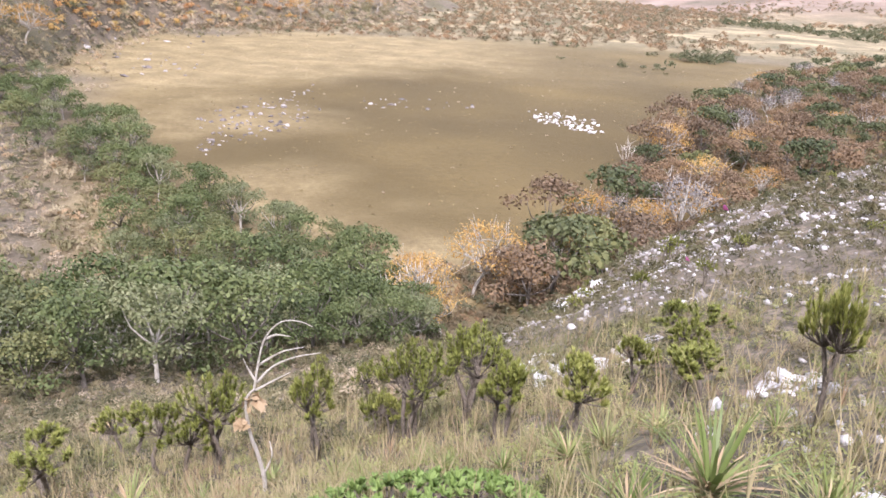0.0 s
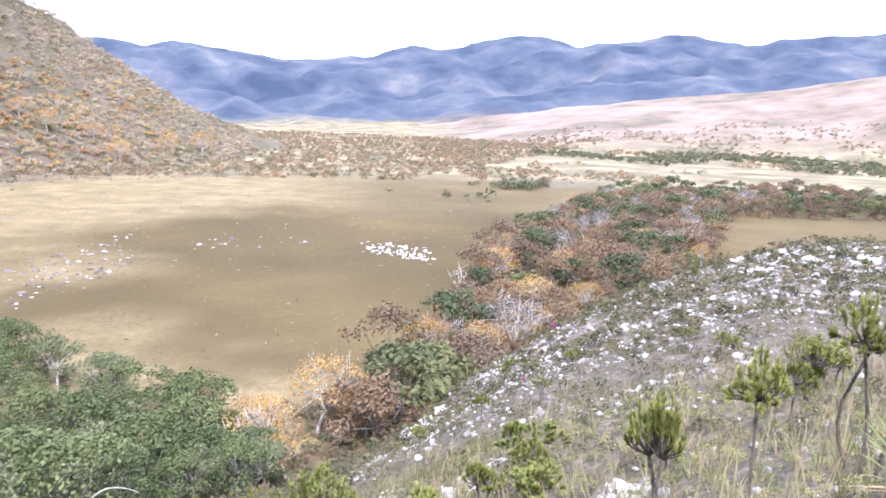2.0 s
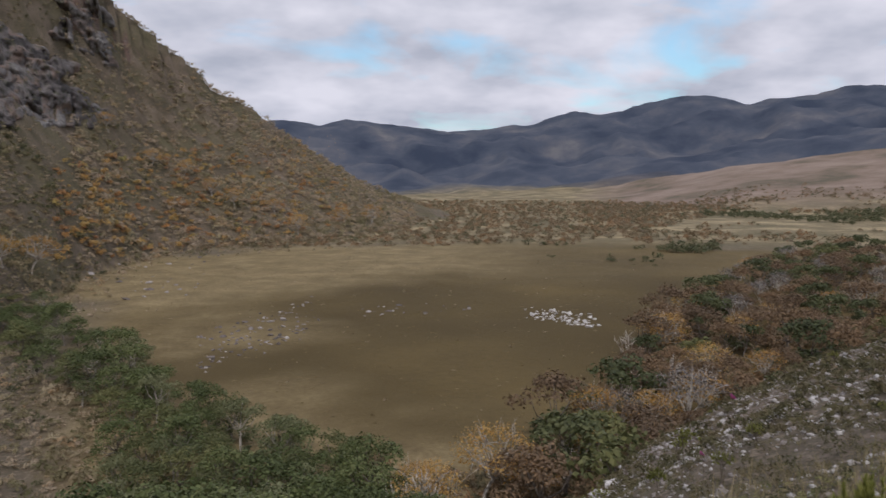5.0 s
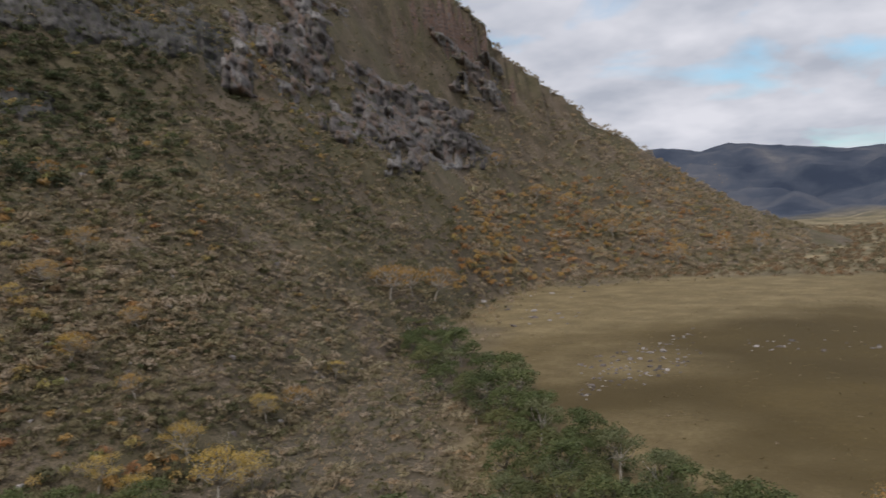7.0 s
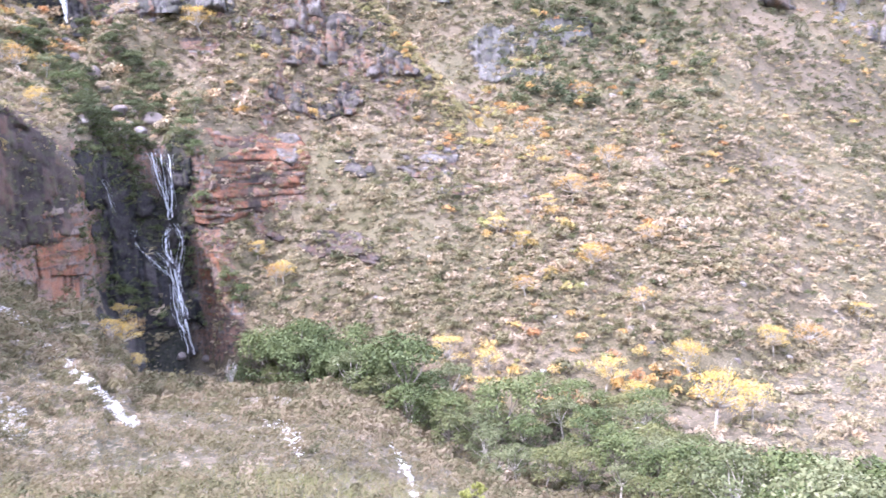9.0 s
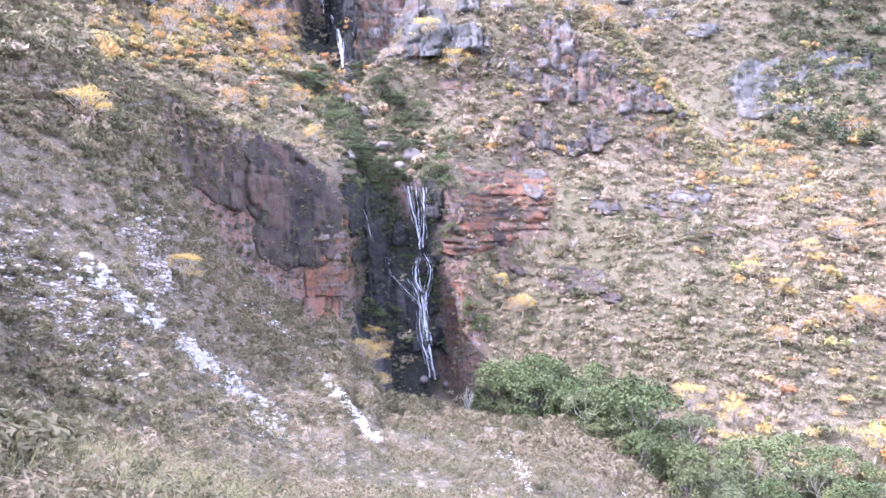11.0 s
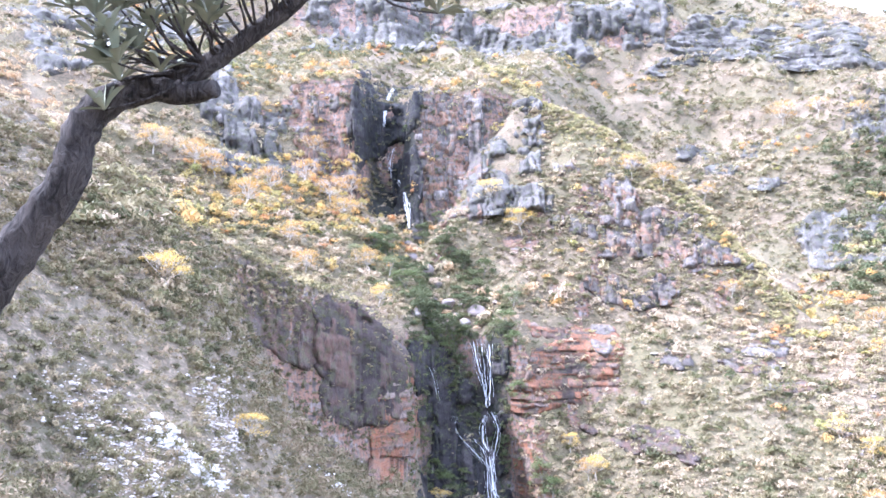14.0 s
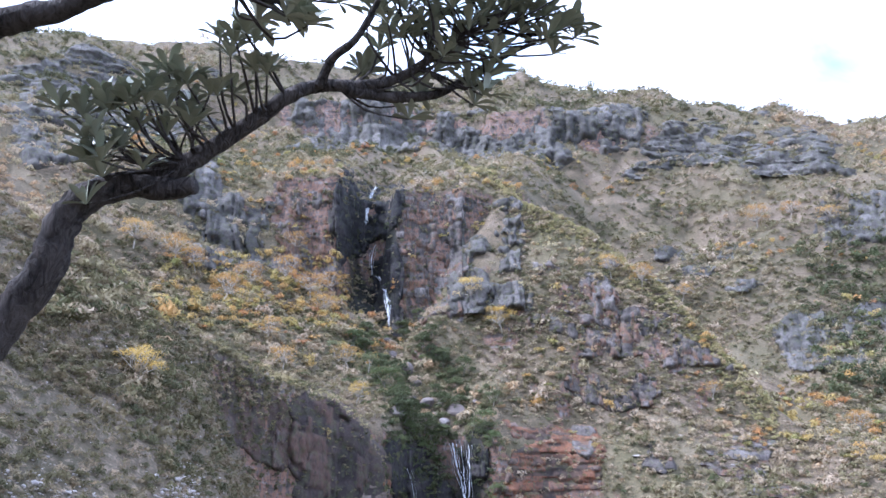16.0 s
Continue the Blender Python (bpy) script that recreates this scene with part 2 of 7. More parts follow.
MAT_SCRUB = scrub_material("mountain_scrub", (0.0, (0.062, 0.072, 0.03)), (0.22, (0.15, 0.143, 0.064)), (0.42, (0.275, 0.238, 0.13)), (0.62, (0.385, 0.305, 0.20)), (0.8, (0.49, 0.392, 0.29)), (0.9, (0.42, 0.37, 0.215)), (1.0, (0.49, 0.345, 0.20)))
MAT_BROWNSCRUB = scrub_material("brown_scrub", (0.0, (0.06, 0.064, 0.026)), (0.3, (0.125, 0.112, 0.052)), (0.6, (0.195, 0.152, 0.09)), (0.85, (0.275, 0.215, 0.15)), (1.0, (0.34, 0.27, 0.20)))
# straw-green grass, brightened so that its colour carries the crests' sunlight
MAT_LITCRESTGRASS = scrub_material("lit_crest_grass", (0.0, (0.24, 0.24, 0.09)), (0.5, (0.40, 0.36, 0.16)), (1.0, (0.56, 0.47, 0.26)))
MAT_BARK = bark_material("grey_bark", (0.09, 0.075, 0.06), (0.25, 0.22, 0.19), 12)
MAT_PALEBARK = bark_material("pale_bark", (0.26, 0.23, 0.19), (0.52, 0.48, 0.42), 12)
MAT_DARKBARK = bark_material("dark_furrowed_bark", (0.010, 0.009, 0.009), (0.082, 0.07, 0.065), 30)
MAT_STEM = bark_material("fibrous_stem", (0.08, 0.065, 0.05), (0.24, 0.20, 0.16), 40)
MAT_DEADWOOD = bark_material("bleached_wood", (0.42, 0.37, 0.31), (0.66, 0.61, 0.54), 40)
MAT_WHITESTONE = stone_material("white_quartzite", (0.3, (0.34, 0.32, 0.30)), (0.5, (0.56, 0.54, 0.52)), (0.7, (0.76, 0.74, 0.72)), size=0.5, dirt=0.3)
MAT_PALESTONE = stone_material("pale_stones", (0.3, (0.22, 0.195, 0.175)), (0.5, (0.36, 0.325, 0.30)), (0.7, (0.54, 0.50, 0.47)), size=0.5, dirt=0.4)
MAT_GREYSTONE = stone_material("grey_quartzite", (0.3, (0.07, 0.062, 0.058)), (0.45, (0.145, 0.125, 0.117)), (0.55, (0.20, 0.165, 0.15)), (0.7, (0.30, 0.27, 0.25)), size=2.0, streak=(1, 1, 0.4), dirt=0.7)
MAT_WETSTONE = stone_material("wet_dark_rock", (0.3, (0.022, 0.02, 0.02)), (0.55, (0.05, 0.045, 0.045)), (0.8, (0.10, 0.085, 0.08)), size=2.0)
MAT_PINK = leaf_material("pink_petals", (0.2, (0.62, 0.16, 0.42)), (0.8, (0.80, 0.36, 0.62)), glow=0.35)


def water_material():
    m = Nodes("falling_water", 0.25)
    s = m.noise(2.2, 5, 0.7, (3, 3, 0.22))
    m.bump(s, 0.5, 0.08)
    m.put(m.bsdf.inputs["Alpha"], m.ramp(s, (0.44, 0.02), (0.58, 0.9)))
    return m.done(m.ramp(s, (0.35, (0.55, 0.58, 0.62)), (0.6, (0.86, 0.88, 0.90))))


MAT_WATER = water_material()


# ---------------------------------------------------------------- lie of the land
# Bearings are degrees to the left of +y, ranges metres from the lookout; z = 0 is the valley floor.
EYE = 34.0


def line(*knots, soften=0.0):
    """A break line through (bearing, range, height) knots; soften rounds its corners by so many degrees, up to the ravine."""
    k = np.array(knots, float)
    if not soften:
        return lambda az: (np.interp(az, k[:, 0], k[:, 1]), np.interp(az, k[:, 0], k[:, 2]))
    fine = np.arange(-12, 150.1, 0.25)
    rz = []
    for c in (1, 2):
        sharp = np.interp(fine, k[:, 0], k[:, c])
        w = np.exp(-0.5 * (np.arange(-30, 31) * 0.25 / soften) ** 2)
        soft = np.convolve(np.pad(sharp, 30, mode="edge"), w / w.sum(), "valid")
        blend = np.clip((76 - fine) / 8, 0, 1)
        rz.append(sharp * (1 - blend) + soft * blend)
    return lambda az: (np.interp(az, fine, rz[0]), np.interp(az, fine, rz[1]))


def hash2(i, j, seed):
    n = (i.astype(np.int64) * 374761393 + j.astype(np.int64) * 668265263 + seed * 974711) & 0x7FFFFFFF
    n = ((n ^ (n >> 13)) * 1274126177) & 0x7FFFFFFF
    return ((n ^ (n >> 16)) & 0xFFFF) / 65535.0


def value_noise(x, y, seed=0):
    xi, yi = np.floor(x), np.floor(y)
    u, v = x - xi, y - yi
    u, v = u * u * (3 - 2 * u), v * v * (3 - 2 * v)
    a, b = hash2(xi, yi, seed), hash2(xi + 1, yi, seed)
    c, d = hash2(xi, yi + 1, seed), hash2(xi + 1, yi + 1, seed)
    return (a + (b - a) * u + (c - a) * v + (a - b - c + d) * u * v) * 2 - 1


def fbm(x, y, size, octaves=4, seed=0):
    total, amp = 0.0, 1.0
    for o in range(octaves):
        total = total + amp * value_noise(x / size + 17.3 * o, y / size - 9.1 * o, seed + o)
        size, amp = size / 2.1, amp * 0.5
    return total


def along(az, r, lines):
    """Height along each bearing, from break line to break line."""
    rz = [ln(az) for ln in lines]
    z = rz[0][1].copy()
    for (r0, z0), (r1, z1) in zip(rz, rz[1:]):
        z = z + np.clip((r - r0) / np.maximum(r1 - r0, 0.5), 0, 1) * (z1 - z0)
    return z


# the hillside of the lookout: feet, near break, shoulder, toe, and the spur beside the ravine
NEAR = [
    line((-180, 0, 32.35), (180, 0, 32.35)),
    line((-180, 9, 36.5), (-120, 9, 37.2), (-60, 9, 32.6), (-40, 9, 30.6), (-20, 9, 29.3), (0, 9, 28.0), (20, 9, 27.2), (40, 9, 27.0),
         (60, 9, 27.8), (75, 9, 28.9), (90, 9, 29.6), (110, 9, 31), (140, 9, 34), (180, 9, 36.5)),
    line((-180, 70, 80), (-120, 70, 82), (-60, 75, 25), (-51, 70, 23.3), (-45, 72, 23), (-39, 75, 23.9), (-34.6, 70, 24), (-26.6, 62, 21.4),
         (-19.1, 58, 18.4), (-14, 55, 15.6), (-9.6, 52, 12.6), (-4.7, 48, 11.7), (2, 44, 11.7), (15, 38, 13.2), (30, 36, 14), (45, 34, 15), (60, 30, 20),
         (74, 30, 21.8), (82, 30, 22), (94, 30, 22.6), (110, 32, 26), (130, 45, 45), (180, 70, 80)),
    line((-180, 130, 120), (-120, 130, 120), (-60, 120, 2), (-34, 105, 0), (-19, 86, 0), (-9.6, 68, 2), (0, 66, 1), (15, 70, 0), (30, 74, 0), (45, 72, 1),
         (60, 72, 2), (66, 84, 3), (71.5, 92, 6.5), (78.3, 104, 4), (81, 114, 3), (86, 124, 3.5), (87.6, 128, 14.7), (88.4, 126, 32.4), (90, 122, 38.5), (92.1, 117, 41.6), (96.1, 108, 43.8), (99.2, 101, 45.7), (102.6, 95, 48.5), (105.6, 90, 51.2), (109.2, 85, 54.0), (114, 80, 55.5), (130, 90, 70), (180, 130, 120)),
    line((-180, 300, 170), (-120, 300, 160), (-60, 190, -8), (-20, 150, -8), (0, 120, -8), (45, 110, -8), (81, 142, -6), (88, 136, 4), (90, 136, 14), (96, 128, 28),
         (102, 122, 36), (114, 118, 46), (130, 140, 60), (180, 300, 170)),
    line((-180, 700, 180), (-120, 700, 120), (-90, 500, -40), (-60, 400, -40), (60, 300, -40), (90, 200, -30), (115, 210, -30), (130, 400, 60), (180, 700, 180)),
]
SHELF = np.array([(87.6, 123, 8.5), (88.4, 121.5, 14.8), (90, 116.5, 16.4), (92.1, 111, 18.2), (94, 107, 21.8), (96.1, 103.5, 25.7), (98, 100.5, 31.4), (99.2, 98, 36.6), (102.6, 93, 47.1)])


def shelf(az):
    """Foot of the dark cliff under the spur's crest; elsewhere just a point on the way down to the toe."""
    (r2, z2), (r3, z3) = NEAR[2](az), NEAR[3](az)
    r, z = r2 + 0.9 * (r3 - r2), z2 + 0.9 * (z3 - z2)
    on = np.clip((az - 85.5) / 2, 0, 1) * np.clip((104 - az) / 1.4, 0, 1)
    k = SHELF
    return r + on * (np.interp(az, k[:, 0], k[:, 1]) - r), z + on * (np.interp(az, k[:, 0], k[:, 2]) - z)


# the mountain with the falls: toe, lip of the lower cliff, back of the bench, top of the upper cliff, rock band, crest, far side
MOUNT = [line(*k, soften=s) for s, k in (
    (0, ((-12, 50, -60), (150, 50, -60))),
    (2, ((-12, 600, -40), (-3, 580, -20), (4.5, 520, -1), (9, 450, -0.5), (15, 420, -0.5), (21, 385, -0.5), (24, 320, -0.5), (27, 262, -0.5), (30, 215, -0.5), (36, 150, -0.5),
         (45, 108, -0.5), (58, 100, -0.5), (68, 108, 0.5), (76, 120, 1.5), (79.6, 126, 2), (80.8, 136, 2), (87, 137, 3), (89, 125, 8), (92, 121, 20), (100, 125, 34), (125, 130, 58), (150, 160, 90))),
    (2, ((-12, 680, -40), (-3, 660, -18), (4.5, 610, 8), (9, 560, 22), (15, 520, 36), (21, 470, 46), (24, 420, 50), (27, 370, 52), (30, 320, 47), (36, 235, 35), (45, 180, 34),
         (58, 152, 33), (68, 150, 35), (76, 148, 35), (79.6, 142, 35), (80.8, 140.5, 36), (87, 141, 37), (89, 132, 37), (92, 127, 38), (100, 134, 50), (125, 145, 74), (150, 180, 110))),
    (2, ((-12, 720, -40), (4.5, 650, 13), (9.4, 625, 38), (15, 580, 64), (21, 520, 84), (27, 430, 92), (36, 310, 80), (45, 246, 74), (58, 212, 66), (68, 202, 60), (74, 197, 60), (78, 187, 62), (84, 184, 61),
         (88.5, 184, 62), (92, 183, 68), (100, 179, 77), (112, 170, 84), (125, 175, 95), (150, 240, 150))),
    (2, ((-12, 740, -40), (4.5, 668, 14.5), (9.4, 640, 41), (15, 598, 74), (21, 537, 96), (27, 446, 112), (36, 335, 106), (45, 272, 100), (58, 244, 96), (68, 250, 100), (74, 238, 101), (79, 197, 99),
         (85, 193, 101), (88, 194.5, 98), (90.5, 195, 98.5), (93, 193, 99), (100, 195, 101), (112, 205, 108), (125, 210, 120), (150, 270, 165))),
    (2, ((-12, 760, -40), (4.5, 685, 14.8), (9.4, 655, 43), (15, 615, 80), (21, 550, 110), (27, 462, 134), (36, 368, 138), (46, 315, 136), (58, 292, 142), (73, 286, 146.5), (84, 286, 147), (94, 286, 147.5), (104, 284, 150), (125, 290, 165), (150, 350, 200))),
    (2, ((-12, 770, -40), (4.5, 692, 14.8), (9.4, 665, 44.5), (15, 622, 83), (21, 556, 117), (27, 468, 145), (36, 374, 146), (46, 321, 142), (58, 297, 147), (68, 292, 155), (73, 290, 160.5), (84, 290, 163.5), (94, 290, 163), (104, 290, 160), (125, 298, 172), (150, 360, 210))),
    (1, ((-12, 780, -40), (4.5, 700, 14.7), (9.4, 675, 46), (13.5, 640, 79.5), (16.8, 608, 99.5), (20.3, 562, 126.5), (23.4, 520, 147), (25.5, 495, 167), (33, 430, 178),
         (42, 380, 176), (53.6, 350, 166.8), (56.5, 346, 169.5), (62.9, 340, 180), (70.8, 340, 192.5), (77.2, 340, 199.8), (88, 340, 204), (101.3, 340, 208.8), (104, 342, 209.5), (107.2, 345, 206),
         (111, 348, 208), (114.2, 350, 204), (125, 360, 215), (150, 420, 250))),
    (2, ((-12, 1100, -60), (4.5, 1100, -30), (20, 1100, 30), (40, 900, 90), (60, 800, 110), (90, 800, 130), (125, 800, 140), (150, 800, 200))),
    (0, ((-12, 1900, -80), (150, 1900, -60))))]
# the open country beyond: plain, pale foothills, the blue range, and what lies behind it
CREST = np.array([(-180, 250), (-60, 250), (-50.5, 258), (-46.8, 279), (-44.1, 274), (-42, 299), (-38, 304), (-32, 284), (-28.8, 298.7), (-25.6, 298), (-22.4, 283), (-20, 268),
                  (-16.4, 299), (-12.9, 274), (-10.2, 234), (-8.4, 249), (-4.6, 205), (-3.2, 203), (0.6, 203), (5.5, 225), (9.4, 230), (13.2, 220), (30, 200), (180, 250)])
OPEN = [
    line((-180, 620, 0), (180, 620, 0)),
    line((-180, 800, 1), (-52, 780, 0), (-20, 830, 1), (-11, 1100, 2), (0, 1500, 2), (20, 1500, 2), (180, 1500, 2)),
    line((-180, 1300, 40), (-58, 1350, 30), (-51, 1400, 42), (-45.2, 1400, 84), (-39.9, 1400, 110), (-34.3, 1400, 84), (-26.5, 1400, 66), (-18.4, 1400, 47), (-14.4, 1450, 30), (-11.2, 1500, 9), (0, 1700, 3), (180, 1700, 3)),
    line((-180, 1800, 50), (-50, 1750, 70), (-40, 1750, 90), (-26, 1750, 60), (-11, 1800, 12), (0, 1900, 8), (180, 1900, 8)),
    line((-180, 2350, 130), (-40, 2350, 160), (-20, 2350, 130), (0, 2350, 70), (20, 2350, 80), (180, 2350, 130)),
    line(*[(a, 2800, z) for a, z in CREST]),
    line((-180, 4600, -200), (180, 4600, -200)),
]


# crest of the buttress that comes down beside the upper fall: bearing, range, angle above the level
BUTTRESS = ((86.5, 268, 22.6), (83.5, 226, 20.6), (79.6, 196, 18.5), (75.5, 187, 16.3), (71.6, 181, 13.7), (68, 175, 10.4), (64.9, 169, 6.8), (62.0, 161, 3.0))


def buttress(x, y):
    """Height of the ridge: steep towards the falls and the lookout, falling away behind."""
    pts = [(-math.sin(radians(a)) * q, math.cos(radians(a)) * q, EYE + q * math.tan(radians(e))) for a, q, e in BUTTRESS]
    best, side, top = np.full(np.shape(x), 1e9), np.zeros(np.shape(x)), np.zeros(np.shape(x))
    for (x0, y0, z0), (x1, y1, z1) in zip(pts, pts[1:]):
        dx, dy = x1 - x0, y1 - y0
        t = np.clip(((x - x0) * dx + (y - y0) * dy) / (dx * dx + dy * dy), 0, 1)
        d = np.hypot(x - x0 - t * dx, y - y0 - t * dy)
        closer = d < best
        best, top = np.where(closer, d, best), np.where(closer, z0 + t * (z1 - z0), top)
        side = np.where(closer, np.sign((x - x0) * dy - (y - y0) * dx), side)
    best = best + 2.2 * fbm(x, y, 13, 3, 35) * np.clip(best / 6, 0, 1)
    return top - best * np.where(side > 0, 1.35, 0.95) + 0.8 * fbm(x, y, 9, 2, 36)


def layers(x, y):
    az = np.degrees(np.arctan2(-x, y))
    r = np.hypot(x, y)
    # the plunge hollow of the lower fall and the gully of the upper one are cut back into the cliffs
    hollow = 9.0 * np.clip(1.5 - np.abs(az - 84.3) / 2.4, 0, 1) * np.clip((r - 122) / 6, 0, 1) * np.clip((172 - r) / 18, 0, 1)
    hollow = hollow + 11.0 * np.clip(1.7 - np.abs(az - 90.2 + 0.12 * (r - 190) / 4) / 1.25, 0, 1) * np.clip((r - 178) / 8, 0, 1) * np.clip((250 - r) / 30, 0, 1)
    wob = 1 + 0.006 * fbm(x, y, 14, 2, 31)                     # break lines wander a little
    near = along(az, r * wob, [*NEAR[:3], shelf, *NEAR[3:]])
    mount = np.where((az > -12) & (az < 150), along(np.clip(az, -12, 150), r * wob - hollow + 5.0 * np.clip((r - 112) / 40, 0, 1) * fbm(x, y, 17, 3, 33), MOUNT), -99)
    mount = np.where((az > 58) & (az < 92) & (r > 120) & (r < 330), np.maximum(mount, buttress(x, y)), mount)
    open_ = along(az, r, OPEN)
    # relief grows with the scale of each form
    bumps = fbm(x, y, 1.6, 3, 5)
    near = near + 0.09 * bumps * np.clip(r / 4, 0.1, 1) + 0.45 * fbm(x, y, 9, 3, 6) * np.clip((r - 4) / 20, 0, 1)
    rough = np.clip(r / 250, 0.4, 1.6)
    gully = fbm(az * 0.9, r * 0.05, 6, 2, 8)
    mount = mount + 1.5 * rough * fbm(x, y, 26, 4, 7) + 0.5 * fbm(x, y, 5, 3, 9) + 1.6 * rough * gully * np.clip((mount - 6) / 40, 0, 1)
    open_ = open_ + 0.25 * fbm(x, y, 30, 3, 11) + np.clip((r - 800) / 900, 0, 1) * (
        9 * fbm(x, y, 160, 4, 12) + np.clip((r - 1500) / 900, 0, 1) * np.clip((2790 - r) / 300, 0.22, 1) * 30 * (1 - 2 * np.abs(fbm(x, y, 330, 4, 13))) + np.clip((r - 2200) / 400, 0, 1) * 9 * fbm(x, y, 95, 4, 14))
    return near, mount, open_


def height(x, y):
    return np.maximum.reduce(layers(np.asarray(x, float), np.asarray(y, float)))


def spot(az, r):
    """The point of the ground at a bearing and range."""
    x, y = -math.sin(radians(az)) * r, math.cos(radians(az)) * r
    return Vector((x, y, float(height(np.array([x]), np.array([y]))[0])))


GRID = {}


def sight(az, el):
    """The first point of the ground seen from the lookout at a bearing and an angle above the level."""
    i = int(np.searchsorted(GRID["az"], az)) - 1
    t = (az - GRID["az"][i]) / (GRID["az"][i + 1] - GRID["az"][i])
    z = GRID["z"][i] * (1 - t) + GRID["z"][i + 1] * t
    r = GRID["r"]
    over = z - (EYE + r * math.tan(radians(el)))
    hits = np.nonzero((over > 0) & (r > 1.0))[0]
    k = int(hits[0]) if len(hits) else int(np.argmax(np.where(r > 20, over / r, -9)))
    if len(hits) and k > 0 and over[k - 1] < 0:
        u = over[k - 1] / (over[k - 1] - over[k])
        rr, zz = r[k - 1] + u * (r[k] - r[k - 1]), z[k - 1] + u * (z[k] - z[k - 1])
    else:
        rr, zz = r[k], z[k]
    return Vector((-math.sin(radians(az)) * rr, math.cos(radians(az)) * rr, zz))


# ---------------------------------------------------------------- mesh helpers
rng = np.random.default_rng(7)


def mesh_of(name, verts, faces, mat, smooth=False, **attrs):
    me = bpy.data.meshes.new(name)
    if isinstance(faces, np.ndarray):
        n, k = faces.shape
        me.vertices.add(len(verts))
        me.vertices.foreach_set("co", np.ascontiguousarray(verts, np.float32).reshape(-1))
        me.loops.add(n * k)
        me.loops.foreach_set("vertex_index", np.ascontiguousarray(faces, np.int32).reshape(-1))
        me.polygons.add(n)
        me.polygons.foreach_set("loop_start", np.arange(0, n * k, k, dtype=np.int32))
    else:
        me.from_pydata(np.asarray(verts), [], faces)
    if mat:
        me.materials.append(mat)
    if smooth:
        me.polygons.foreach_set("use_smooth", np.ones(len(me.polygons), bool))
    for key, values in attrs.items():
        a = me.attributes.new(key, "FLOAT", "POINT")
        a.data.foreach_set("value", np.ascontiguousarray(values, np.float32))
    me.update(calc_edges=True)
    return me


def part(name, me, parent, label="", at=None):
    ob = new(name, me)
    ob.parent = parent
    if at is not None:
        ob.matrix_basis = at
    return tagged(ob, label)


def thing(name, label, category, group="", kind="", at=None):
    ob = new(name)
    ob.empty_display_size = 0.1
    if at is not None:
        ob.matrix_basis = at
    return tagged(ob, label, category, group, kind)


def tube(points, radii, sides=6, wobble=0.0, seed=0):
    """A tapered round limb along points."""
    g = np.random.default_rng(seed)
    pts = [Vector(p) for p in points]
    verts, faces = [], []
    side = Vector((0.31, 0.17, 0.93))
    for i, p in enumerate(pts):
        d = (pts[min(i + 1, len(pts) - 1)] - pts[max(i - 1, 0)]).normalized()
        u = d.cross(side)
        u = (u if u.length > 0.05 else d.cross(Vector((1, 0, 0)))).normalized()
        v = d.cross(u)
        for k in range(sides):
            a = 2 * math.pi * k / sides
            rr = radii[i] * (1 + wobble * g.uniform(-1, 1))
            verts.append(p + (u * math.cos(a) + v * math.sin(a)) * rr)
    for i in range(len(pts) - 1):
        for k in range(sides):
            a, b = i * sides + k, i * sides + (k + 1) % sides
            faces.append((a, b, b + sides, a + sides))
    faces.append(tuple(range(sides))[::-1])
    faces.append(tuple(range((len(pts) - 1) * sides, len(pts) * sides)))
    return [tuple(v) for v in verts], faces


def joined(pieces):
    verts, faces = [], []
    for v, f in pieces:
        n = len(verts)
        verts += list(v)
        faces += [tuple(i + n for i in q) for q in f]
    return verts, faces


def smooth_path(points, steps=4):
    """More points along a path, rounded off (Catmull-Rom)."""
    p = np.array([points[0], *points, points[-1]], float)
    out = []
    for i in range(1, len(p) - 2):
        for s in range(steps):
            t = s / steps
            out.append(0.5 * (2 * p[i] + (p[i + 1] - p[i - 1]) * t + (2 * p[i - 1] - 5 * p[i] + 4 * p[i + 1] - p[i + 2]) * t * t
                              + (3 * p[i] - p[i - 1] - 3 * p[i + 1] + p[i + 2]) * t ** 3))
    out.append(p[-2])
    return [tuple(q) for q in out]


def leaf_quads(centres, normals, size, g, aspect=0.6):
    """Small diamond leaves at centres, square to normals."""
    n = len(centres)
    nn = normals / np.linalg.norm(normals, axis=1, keepdims=True)
    u = np.cross(nn, g.normal(size=(n, 3)))
    u /= np.linalg.norm(u, axis=1, keepdims=True) + 1e-9
    v = np.cross(nn, u)
    s = (size * g.uniform(0.6, 1.35, n))[:, None]
    q = np.stack([centres - u * s, centres - v * s * aspect + nn * s * 0.15, centres + u * s, centres + v * s * aspect + nn * s * 0.15], 1)
    return q.reshape(-1, 3), np.arange(4 * n).reshape(-1, 4)


def crown_quads(g, clumps, per, size, flat=0.75):
    """Leaves gathered in clumps: (centre, radius) each."""
    cs, ns = [], []
    for c, rad in clumps:
        d = g.normal(size=(per, 3))
        d /= np.linalg.norm(d, axis=1, keepdims=True)
        d[:, 2] = np.where(d[:, 2] < -0.35, -d[:, 2], d[:, 2])
        p = d * rad * g.uniform(0.55, 1.08, (per, 1))
        p[:, 2] *= flat
        cs.append(p + np.array(c))
        ns.append(d + g.normal(size=(per, 3)) * 0.55 + np.array([0, 0, 0.35]))
    return leaf_quads(np.concatenate(cs), np.concatenate(ns), size, g)


